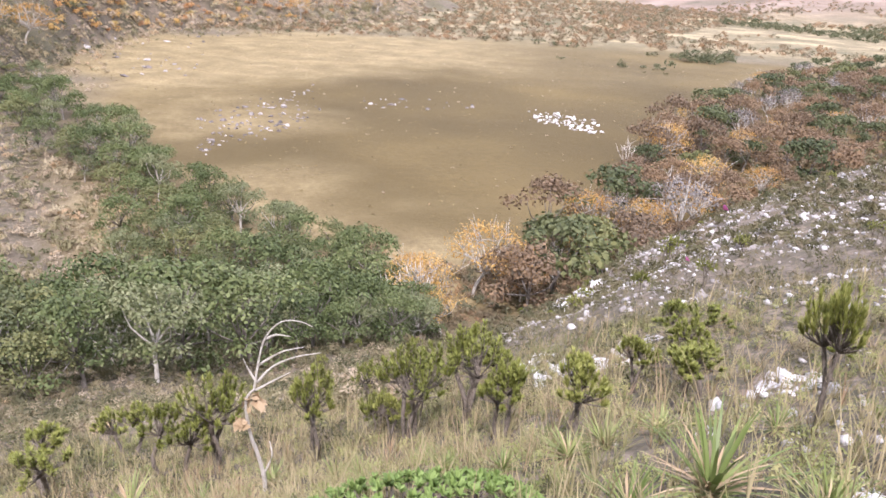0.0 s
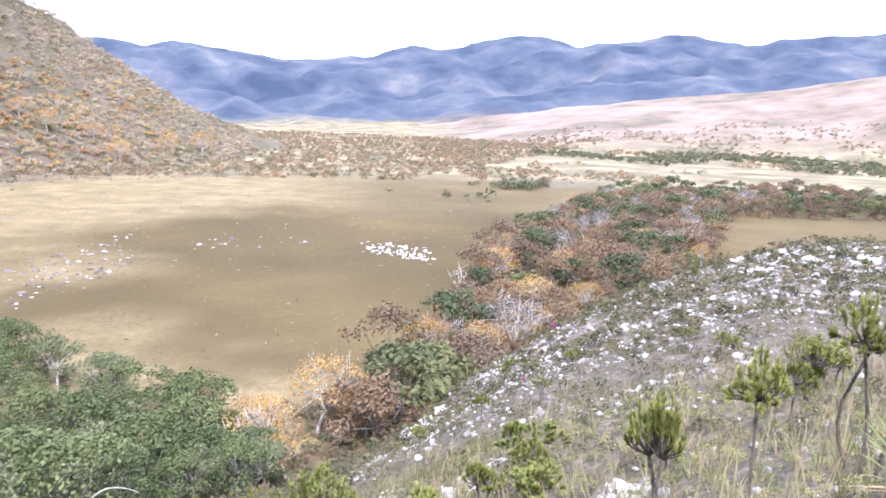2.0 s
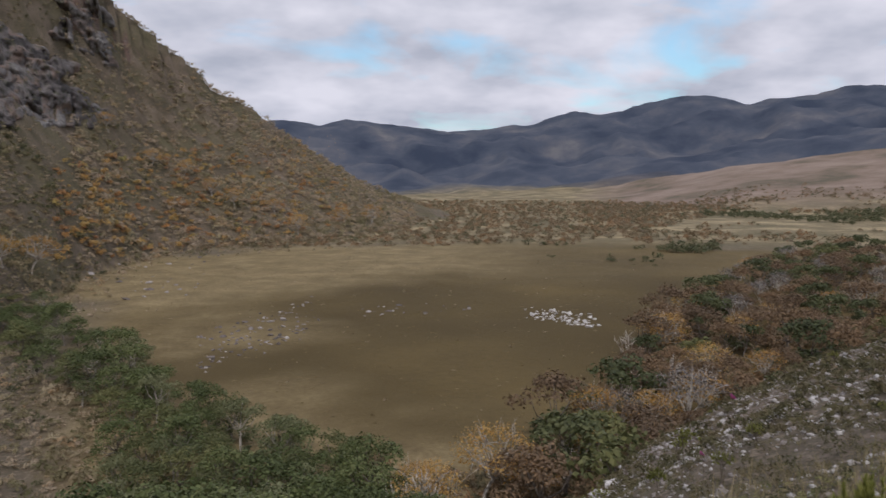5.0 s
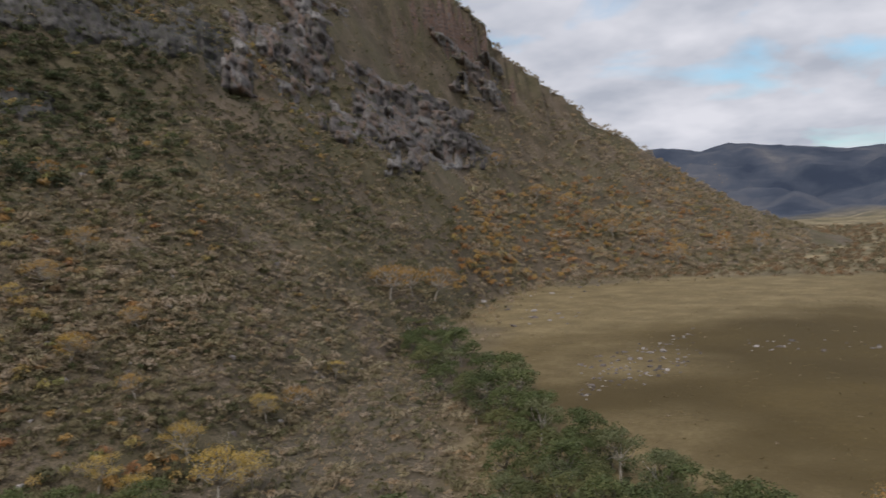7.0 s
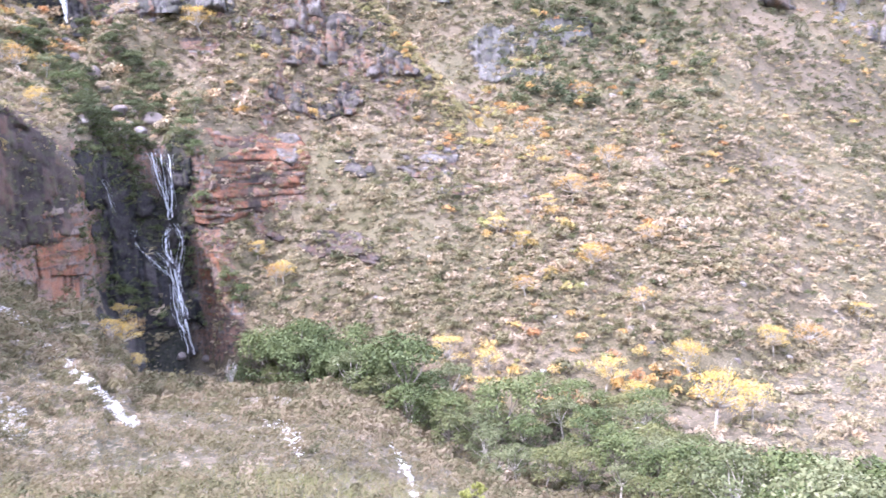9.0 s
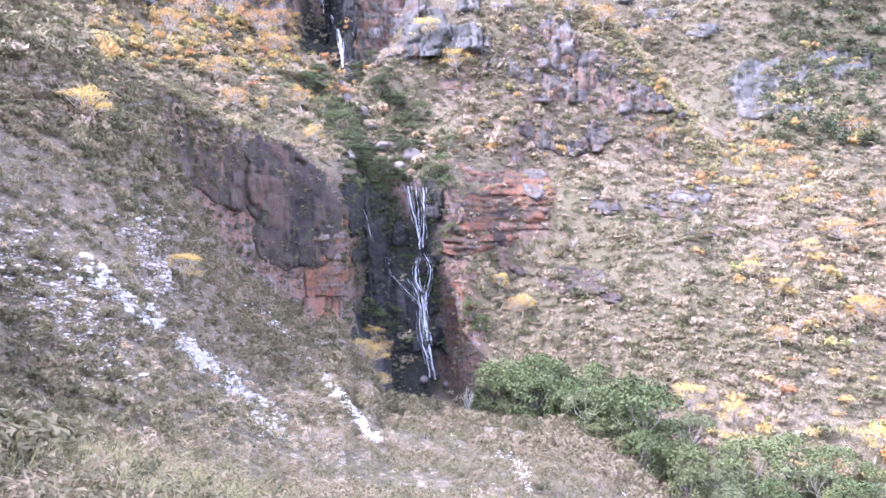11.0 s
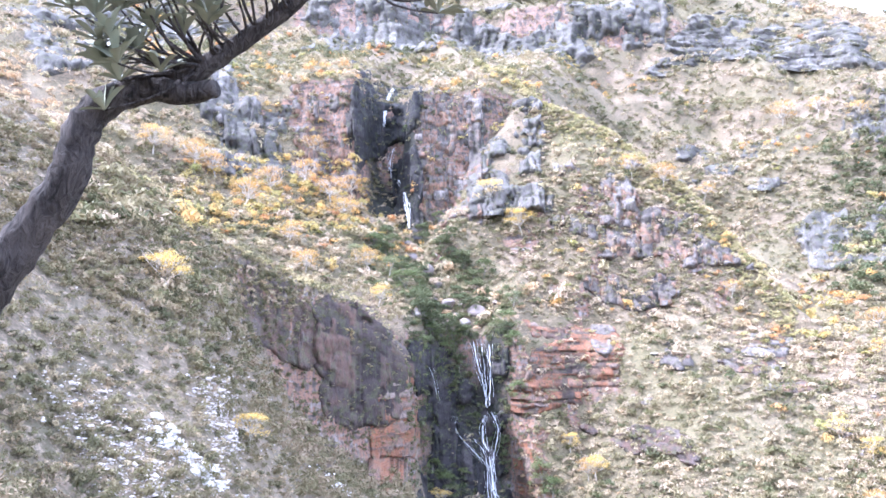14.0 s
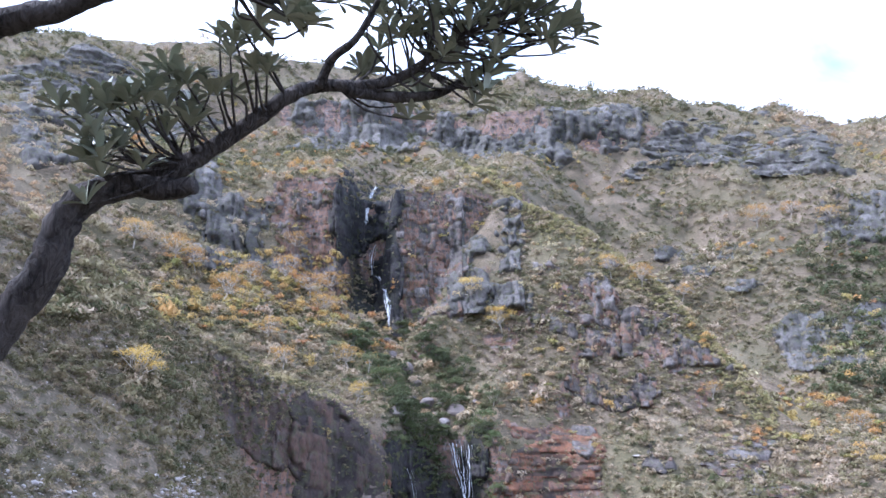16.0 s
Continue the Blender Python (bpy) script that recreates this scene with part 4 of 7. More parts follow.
def lookout_growth():
    # the lookout's own slope towards the ravine, and the spur
    x, y, az, r, g = sample(16500, 32, 120, 14, 110, 1.6, 71)
    near, mount, open_ = layers(x, y)
    patch = fbm(x, y, 9, 3, 72)
    keep = (near > np.maximum(mount, open_)) & (patch > -0.5 + g.uniform(-0.4, 0.3, len(x)))
    x, y, r, z, patch = x[keep], y[keep], r[keep], near[keep], patch[keep]
    size = np.random.default_rng(5).gamma(4, 0.16, len(x)).clip(0.25, 1.6) * np.clip(0.55 + r / 90, 0.6, 1.5)
    tint = np.clip(0.45 + 0.2 * patch + np.random.default_rng(6).normal(0, 0.18, len(x)), 0, 1)
    p, close = np.stack([x, y, z - 0.06], 1), r < 52
    scatter("ravine_scrub", "grey-brown low scrub on the ravine side", "scrub", p[~close], size[~close] * 1.15, tint[~close], COARSE, MAT_BROWNSCRUB)
    scatter("slope_scrub", "grey-brown low scrub below the lookout", "scrub", p[close], size[close], tint[close], FINE, MAT_BROWNSCRUB)
    # tussocks and dwarf bushes on the stony shoulder
    x, y, az, r, g = sample(17000, -62, 36, 10, 86, 1.6, 73)
    near, mount, open_ = layers(x, y)
    keep = near > open_
    x, y, r, z = x[keep], y[keep], r[keep], near[keep]
    size = np.random.default_rng(7).gamma(3, 0.12, len(x)).clip(0.16, 1.1) * np.clip(0.7 + r / 100, 0.7, 1.5)
    tint = np.clip(0.27 + np.random.default_rng(8).normal(0, 0.2, len(x)), 0, 1)
    p, close = np.stack([x, y, z - 0.04], 1), r < 26
    scatter("shoulder_scrub", "dwarf olive bushes between stones on the shoulder", "scrub", p[~close], size[~close], tint[~close], COARSE, MAT_BROWNSCRUB)
    scatter("dwarf_scrub", "dwarf olive and grey bushes in the dry grass", "scrub", p[close], size[close], tint[close], FINE, MAT_BROWNSCRUB)
    # grass
    for name, n, a0, a1, r0, r1, lo, hi, seed in (("dry_grass", 7800, -62, 42, 2.2, 17, 0.14, 0.5, 75), ("tussock_grass", 4600, -62, 42, 12, 60, 0.2, 0.45, 76), ("slope_grass", 3200, 50, 112, 3, 34, 0.25, 0.6, 77)):
        x, y, az, r, g = sample(n, a0, a1, r0, r1, 1.6, seed)
        keep = (az > -14) | (g.uniform(0, 1, n) < 0.45)
        x, y, az, r = x[keep], y[keep], az[keep], r[keep]
        n = len(x)
        near = layers(x, y)[0]
        tint = np.clip(0.46 + 0.35 * fbm(x, y, 3, 2, 78) + g.normal(0, 0.22, n), 0, 1)
        tint = tint * 0.5 if name == "slope_grass" else tint
        scatter(name, "tall straw-coloured dry grass on the hillside", "grass", np.stack([x, y, near], 1), g.uniform(lo, hi, n), tint, TUFT, MAT_GRASS)
    x, y, az, r, g = sample(2900, -60, 42, 3.2, 16, 1.5, 74)
    near = layers(x, y)[0]
    scatter("green_forbs", "small yellow-green herbs in the dry grass", "herbs", np.stack([x, y, near - 0.02], 1), g.uniform(0.12, 0.34, len(x)), g.uniform(0, 1, len(x)), FINE, MAT_FORB)
    # dry flower stalks and leafless twiggy plants standing in the grass
    x, y, az, r, g = sample(1100, -60, 42, 3.5, 18, 1.5, 70)
    near = layers(x, y)[0]
    scatter("dry_stalks", "thin bleached dry stalks standing in the grass", "stalks", np.stack([x, y, near], 1), g.uniform(0.5, 1.0, len(x)), g.uniform(0.3, 1, len(x)), STALK, MAT_GRASS)
    # stones
    x, y, az, r, g = sample(36000, -62, -4, 6, 82, 1.7, 79)
    near, mount, open_ = layers(x, y)
    patch = fbm(x, y, 10, 3, 22)
    keep = (patch > -0.25 + g.uniform(-0.5, 0.4, len(x))) & (near > open_)
    x, y, r, z = x[keep], y[keep], r[keep], near[keep]
    size = np.random.default_rng(9).gamma(1.7, 0.062, len(x)).clip(0.05, 0.38) * np.clip(0.6 + r / 80, 0.6, 1.4)
    bright = np.random.default_rng(10).uniform(0, 1, len(x)) < 0.42 + 0.3 * fbm(x, y, 14, 2, 29)
    p = np.stack([x, y, z + 0.02], 1)
    scatter("loose_stones", "white quartzite stones strewn over the shoulder", "stones", p[bright], size[bright], np.full(int(bright.sum()), 0.5), STONE, MAT_WHITESTONE)
    scatter("grey_stones", "weathered grey stones strewn over the shoulder", "stones", p[~bright], size[~bright], np.full(int((~bright).sum()), 0.5), STONE, MAT_PALESTONE)


lookout_growth()


def ravine_side_detail():
    """Darker bushes and loose stones on the slope between the lookout and the spur."""
    for name, label, cat, n, r0, lo, hi, tpl, mat, seed, tall in (
            ("dark_bushes", "dark olive bushes on the slope below the lookout", "scrub", 900, 14, 0.35, 1.3, BUSH, MAT_BROWNSCRUB, 190, 0.9),
            ("straw_tufts", "straw-coloured tufts on the slope below the lookout", "grass", 2200, 12, 0.25, 0.7, FINE, MAT_SCRUB, 191, 0.7),
            ("slope_stones", "pale stones strewn over the slope below the lookout", "stones", 3800, 9, 0.05, 0.26, STONE, MAT_PALESTONE, 192, 0.7)):
        x, y, az, r, g = sample(int(n * 1.7), 8, 118, r0, 104, 1.5, seed)
        n = len(x)
        near, mount, open_ = layers(x, y)
        keep = (near > np.maximum(mount, open_)) & (fbm(x, y, 11, 3, seed) > g.uniform(-0.6, 0.5, n))
        tint = np.clip(g.normal(0.12 if name == "dark_bushes" else 0.6, 0.15, n), 0, 1)
        scatter(name, label, cat, np.stack([x, y, near - 0.03], 1)[keep], (g.uniform(0, 1, n) ** 2 * (hi - lo) + lo)[keep] * np.clip(0.5 + r / 90, 0.6, 1.4)[keep], tint[keep], tpl, mat, tall)


ravine_side_detail()


def cling(name, label, az0, az1, el0, el1, count, lo, hi, tints, templates, mat, seed, slant=0.0, bare=False):
    """Growth spread evenly over a face as seen from the lookout, so that steep ground is clothed too."""
    g = np.random.default_rng(seed)
    az = g.uniform(az0, az1, count)
    el = g.uniform(el0, el1, count) + slant * (az - (az0 + az1) / 2)
    if bare:                                                   # leave faces of bare rock free
        keep = clothed(az, el, g)
        az, el = az[keep], el[keep]
    count = len(az)
    p = np.array([sight(a, e)[:] for a, e in zip(az, el)])
    scatter(name, label, "scrub", p - np.array([0, 0, 0.15]), g.uniform(lo, hi, count), np.clip(g.normal(*tints, count), 0, 1), templates, mat)


def steep_growth():
    # low tints here put the cliff face's shade into the scrub's colour
    cling("cliff_scrub", "scrub clinging to the cliff under the spur's crest, darkened for shade", 88.4, 106, -5.5, 4.5, 700, 0.5, 1.3, (0.10, 0.12), BUSH, MAT_SCRUB, 171, 0.75)
    g = np.random.default_rng(172)
    az = g.uniform(88.3, 113, 1500)
    r = NEAR[3](az)[0] + g.uniform(-1.6, 2.5, 1500)
    x, y = -np.sin(np.radians(az)) * r, np.cos(np.radians(az)) * r
    scatter("crest_scrub", "straw-green grass and scrub along the spur's crest", "scrub", np.stack([x, y, height(x, y) - 0.1], 1), g.uniform(0.4, 1.1, 1500), np.clip(g.normal(0.7, 0.25, 1500), 0, 1), FINE, MAT_LITCRESTGRASS)
    k = np.array(BUTTRESS[1:])
    az = g.uniform(62, 83.5, 2600)
    r = np.interp(az, k[::-1, 0], k[::-1, 1]) + g.normal(0, 2.6, 2600)
    x, y = -np.sin(np.radians(az)) * r, np.cos(np.radians(az)) * r
    scatter("ridge_grass", "straw-green grass and orange bushes along the crest of the buttress", "scrub", np.stack([x, y, height(x, y) - 0.1], 1), g.uniform(0.6, 1.7, 2600), np.clip(g.normal(0.6, 0.3, 2600), 0, 1), BUSH, MAT_LITCRESTGRASS)
    # bushes in a dark colour that stands in for cloud shadow on this slope
    cling("shaded_bushes", "green bushes on the steep slope of the mountain, darkened for cloud shadow", 45, 60, 3, 13, 420, 1.8, 4.5, (0.3, 0.25), BUSH, MAT_CREEKSCRUB, 187)
    for k, (a0, a1) in enumerate(((80.4, 82.3), (86.6, 88.6))):
        cling("edge_greenery", "dark green bushes along the edge of the wet ravine", a0, a1, -11.5, 1.5, 90, 0.6, 1.9, (0.4, 0.3), BUSH, MAT_CREEKSCRUB, 181 + k)
    cling("foot_slope_scrub", "mixed straw and olive scrub on the lower mountain", 40, 80.5, -13.5, 3, 5200, 0.6, 1.7, (0.5, 0.27), COARSE, MAT_SCRUB, 173, bare=True)
    cling("middle_scrub", "mixed straw and olive scrub on the middle mountain", 56, 106, 3, 13, 5200, 0.6, 1.9, (0.36, 0.24), COARSE, MAT_SCRUB, 174, bare=True)
    cling("upper_scrub", "grey and olive scrub on the upper mountain", 24, 112, 8, 24, 6400, 0.9, 2.8, (0.32, 0.22), COARSE, MAT_SCRUB, 175, bare=True)
    cling("shoulder_side_scrub", "grey and olive scrub on the side of the mountain", 24, 60, -9, 8, 4200, 0.8, 2.4, (0.68, 0.22), COARSE, MAT_SCRUB, 176, bare=True)
    cling("ravine_greenery", "dark green ferns and bushes in the wet ravine", 81.0, 88.4, -11, 3, 330, 0.9, 2.3, (0.45, 0.3), BUSH, MAT_CREEKSCRUB, 177)
    cling("hanging_greenery", "dark green ferns hanging beside the lower fall", 84.0, 88.6, -5.5, 2.0, 190, 1.2, 2.6, (0.4, 0.25), BUSH, MAT_CREEKSCRUB, 194)
    cling("ledge_greenery", "dark green bushes on the ledges of the upper cliff", 78, 97, 8.5, 17.5, 170, 0.8, 2.0, (0.4, 0.3), BUSH, MAT_CREEKSCRUB, 178)
    cling("slope_clumps", "dark brown-green clumps of scrub on the side of the spur", 84, 118, -17, 5, 1700, 0.35, 1.1, (0.25, 0.2), BUSH, MAT_BROWNSCRUB, 185)
    cling("slope_straw", "straw and olive tufts on the side of the spur", 84, 118, -17, 7, 1300, 0.3, 0.8, (0.55, 0.22), COARSE, MAT_SCRUB, 186)
    cling("spur_side_scrub", "dark olive scrub on the shaded flank of the spur", 95, 118, 3, 11, 700, 0.5, 1.4, (0.3, 0.18), BUSH, MAT_BROWNSCRUB, 197, 0.3)
    cling("turning_slope_scrub", "orange and russet turning bushes at the foot of the long slope", 8, 27, -4.6, 2.2, 520, 2.2, 5.5, (0.72, 0.2), BUSH, MAT_TURNING, 195, -0.1)
    cling("bench_scrub", "orange and yellow turning bushes on the bench below the upper cliff", 91.5, 105, 8.0, 13.5, 240, 1.4, 3.4, (0.42, 0.2), BUSH, MAT_TURNING, 198)
    cling("stream_bushes", "leafy green bushes along the stream above the lower fall", 81.0, 91.5, 1.5, 7.0, 230, 1.0, 2.6, (0.7, 0.25), BUSH, MAT_CREEKSCRUB, 199, 0.35)
    cling("olive_shrubs", "olive-green rounded shrubs dotted over the lower mountain", 38, 80, -13, 6, 420, 1.0, 2.4, (0.85, 0.2), BUSH, MAT_CREEKSCRUB, 196, bare=True)
    cling("front_scrub", "olive and straw bushes on the slope above the creek wood", 3, 44, -31, -22, 2600, 0.35, 1.0, (0.4, 0.22), FINE, MAT_SCRUB, 188)
    cling("pale_slope_scrub", "straw and grey scrub between pale stones on the spur's foot", 84, 102, -18, -8, 1000, 0.3, 0.75, (0.68, 0.2), FINE, MAT_SCRUB, 189)
    cling("near_ravine_scrub", "grey-brown scrub on the slope below the lookout", 66, 118, -24, -3, 6500, 0.25, 0.75, (0.32, 0.25), FINE, MAT_BROWNSCRUB, 179)


def valley_growth():
    def band(name, label, n, a0, a1, r0, r1, lo, hi, mat, seed, tints=(0.5, 0.25), power=1.4, cut=-9.0, within=None):
        x, y, az, r, g = sample(n, a0, a1, r0, r1, power, seed)
        push = 1 + 0.07 * fbm(az, az * 0, 2.2, 3, seed + 1) + 0.03 * g.normal(0, 1, n) * (r > 340)
        x, y, r = x * push, y * push, r * push
        near, mount, open_ = layers(x, y)
        keep = (open_ > near) & (open_ > mount - 2) & (fbm(x, y, 60, 3, seed) > cut)
        if within:
            keep &= (r > np.interp(az, *within[0]) - 3) & (r < np.interp(az, *within[1]))
        t = np.clip(g.normal(*tints, len(x)), 0, 1)
        scatter(name, label, "scrub", np.stack([x, y, open_ - 0.3], 1)[keep], g.uniform(lo, hi, len(x))[keep], t[keep], DOT if name == "plain_grass" else COARSE, mat, 0.45 if name == "plain_grass" else 1.0)

    band("valley_scrub", "russet and straw scrub along the far edge of the plain", 12000, -22, 26, 395, 1300, 2.0, 6.0, MAT_FARSCRUB, 81, within=(([-22, -15, -8, 26], [900, 560, 398, 398]), ([-22, -13, 26], [905, 1000, 1300])))
    band("far_wood", "green wood at the foot of the pale hills", 4200, -52, -17, 560, 860, 2.0, 7.5, MAT_FARGREEN, 82, cut=-0.25, within=(([-52, -38, -31, -26, -17], [560, 590, 620, 600, 700]), ([-52, -38, -33, -27, -17], [690, 760, 830, 800, 735])))
    band("far_scrub", "mixed green and russet scrub in the far valley", 5200, -54, -9, 420, 1000, 2.5, 6, MAT_FARSCRUB, 83, cut=0.05)
    band("hedge_wood", "dark green belt of bushes across the plain", 420, -18, -6, 352, 378, 1.5, 6, MAT_FARGREEN, 84, cut=-0.1)
    band("wood_undergrowth", "brown undergrowth of the valley wood", 2600, -52, -5, 95, 390, 2.0, 4.5, MAT_FARSCRUB, 85, within=(WOOD_LO, WOOD_HI))
    band("creek_undergrowth", "low green and brown growth under the creek trees", 2600, 0, 78, 64, 125, 0.9, 2.2, MAT_CREEKSCRUB, 87, tints=(0.4, 0.3), within=(CREEK_LO, CREEK_HI))
    band("plain_grass", "short tawny grass tufts of the plain", 15000, -24, 27, 98, 340, 0.5, 1.3, MAT_PLAINGRASS, 88, tints=(0.5, 0.3), power=1.6)
    band("creek_gap_scrub", "brown and straw scrub round the orange trees of the creek", 900, -9, 7, 60, 92, 0.7, 2.0, MAT_FARSCRUB, 89, tints=(0.4, 0.3))
    band("plain_tussocks", "small dry tussocks dotted over the grassy plain", 700, -20, 25, 110, 380, 0.3, 0.9, MAT_SCRUB, 86, tints=(0.75, 0.15))


MAT_FARSCRUB = scrub_material("valley_scrub", (0.0, (0.11, 0.115, 0.06)), (0.3, (0.18, 0.15, 0.09)), (0.6, (0.25, 0.17, 0.10)), (0.85, (0.34, 0.20, 0.10)), (1.0, (0.27, 0.23, 0.16)))
MAT_FARGREEN = scrub_material("far_green", (0.0, (0.05, 0.068, 0.03)), (0.5, (0.085, 0.10, 0.045)), (1.0, (0.15, 0.14, 0.07)))
MAT_PLAINGRASS = scrub_material("plain_grass", (0.0, (0.11, 0.082, 0.038)), (0.5, (0.185, 0.135, 0.058)), (1.0, (0.28, 0.21, 0.095)))
MAT_CREEKSCRUB = scrub_material("creek_growth", (0.0, (0.032, 0.05, 0.02)), (0.5, (0.075, 0.10, 0.036)), (1.0, (0.15, 0.14, 0.06)))
valley_growth()
steep_growth()


# ---------------------------------------------------------------- rock
def block_mesh(name, seed, mat):
    """A split block with worn edges and uneven faces."""
    g = np.random.default_rng(seed)
    bm = bmesh.new()
    bmesh.ops.create_cube(bm, size=1.0)
    bmesh.ops.subdivide_edges(bm, edges=bm.edges[:], cuts=1, use_grid_fill=True)
    shear = g.uniform(-0.2, 0.2, 2)
    for v in bm.verts:
        pull = 1 - 0.15 * max(0, sum(abs(c) > 0.4 for c in v.co) - 1)
        n = g.normal(0, 0.085, 3)
        v.co = Vector((v.co.x * pull + n[0] + shear[0] * v.co.z, v.co.y * pull + n[1] + shear[1] * v.co.z, v.co.z * pull + n[2]))
    me = bpy.data.meshes.new(name)
    bm.to_mesh(me)
    bm.free()
    me.materials.append(mat)
    return me


def block_set(mat, seed):
    return [block_mesh("rock_block", seed + k, mat) for k in range(6)]


BLOCKS = {"white": block_set(MAT_WHITESTONE, 600), "grey": block_set(MAT_GREYSTONE, 610), "pale": block_set(MAT_PALESTONE, 640)}
STONE_SIZE = ((0.4, 1.5), (0.4, 1.4), (0.3, 0.9))


def outcrop(label, stones, az0, az1, el0, el1, count, seed, size=1.0, tilt=6, name="rock_outcrop", slant=0.0, sink=0.3):
    """Blocks that stand out of the slope within a window of bearings and angles; slant shifts the window upwards with the bearing."""
    g = np.random.default_rng(seed)
    root = thing(name, label, "rock")
    root.location = sight((az0 + az1) / 2, (el0 + el1) / 2)
    inv = Matrix.Translation(-root.location)
    for _ in range(count):
        a = g.uniform(az0, az1) + g.normal(0, 0.05) * (az1 - az0)
        e = g.uniform(el0, el1) + slant * (a - (az0 + az1) / 2) + g.normal(0, 0.08) * (el1 - el0)
        p = sight(a, e)
        kind = stones[int(g.integers(0, len(stones)))]
        grow = size * math.exp(g.normal(0, 0.35))
        w, d, h = (grow * g.uniform(*lim) for lim in STONE_SIZE)
        away = Vector((p.x, p.y, 0)).normalized()
        at = p + away * d * sink + Vector((0, 0, h * 0.06))
        m = pose(*at, g.normal(0, tilt), g.normal(0, tilt), a + g.normal(0, 14)) @ Matrix.Diagonal((w, d, h, 1))
        part("rock_block", BLOCKS[kind][int(g.integers(0, 6))], root, at=inv @ m)
    return root


def cliff_material(name, *stops, moss=0.0, crack_tone=(0.035, 0.03, 0.028), size=1.0):
    """Rock face: a tone a block, streaks down the joints, dark cracks, some moss or lichen."""
    m = Nodes(name, 0.85)
    streak, fine, broad = m.noise(0.5 / size, 5, 0.65, (1, 1, 0.3), 0.5), m.noise(1.8 / size, 6, 0.75, (1, 1, 0.6)), m.noise(0.12 / size, 3)
    c = m.ramp(m.mix(0.4, m.attr("tint"), m.mix(0.4, streak, broad)), *stops)
    c = m.mix(m.ramp(fine, (0.40, 0.75), (0.5, 0.0)), c, crack_tone)
    c = m.mix(m.ramp(m.noise(0.9 / size, 5, 0.7), (0.52 - moss, 0.0), (0.64 - moss, 0.55)), c, (0.075, 0.082, 0.04))
    m.bump(fine, 0.8, 0.4 * size)
    return m.done(c)


MAT_CLIFF = cliff_material("jointed_quartzite", (0.24, (0.034, 0.029, 0.028)), (0.36, (0.078, 0.067, 0.063)), (0.46, (0.120, 0.104, 0.095)), (0.54, (0.168, 0.092, 0.056)), (0.60, (0.112, 0.092, 0.084)), (0.74, (0.190, 0.171, 0.160)))
MAT_GREYCLIFF = cliff_material("grey_jointed_rock", (0.24, (0.026, 0.024, 0.024)), (0.40, (0.065, 0.060, 0.057)), (0.55, (0.104, 0.095, 0.089)), (0.74, (0.166, 0.153, 0.146)), moss=0.03)
MAT_PALECLIFF = cliff_material("pale_broken_rock", (0.24, (0.051, 0.046, 0.044)), (0.38, (0.128, 0.112, 0.106)), (0.48, (0.178, 0.160, 0.149)), (0.55, (0.212, 0.149, 0.115)), (0.60, (0.170, 0.155, 0.146)), (0.76, (0.306, 0.285, 0.268)), size=3.2)
MAT_REDCLIFF = cliff_material("rust_bedded_rock", (0.24, (0.037, 0.028, 0.025)), (0.38, (0.093, 0.059, 0.045)), (0.5, (0.211, 0.090, 0.046)), (0.6, (0.136, 0.093, 0.074)), (0.74, (0.198, 0.155, 0.133)))
# brown rock; on the spur its darkness also stands for shade
MAT_DARKCLIFF = cliff_material("dark_brown_rock", (0.24, (0.024, 0.018, 0.018)), (0.42, (0.059, 0.043, 0.040)), (0.52, (0.104, 0.063, 0.048)), (0.6, (0.085, 0.065, 0.059)), (0.76, (0.148, 0.118, 0.107)), moss=0.03)
# wet rock, near black because the recess's shade is put into its colour
MAT_WETSHADECLIFF = cliff_material("wet_shade_rock", (0.24, (0.010, 0.010, 0.011)), (0.5, (0.024, 0.022, 0.024)), (0.76, (0.06, 0.052, 0.052)), moss=-0.01, crack_tone=(0.008, 0.008, 0.009))


LEDGES = []


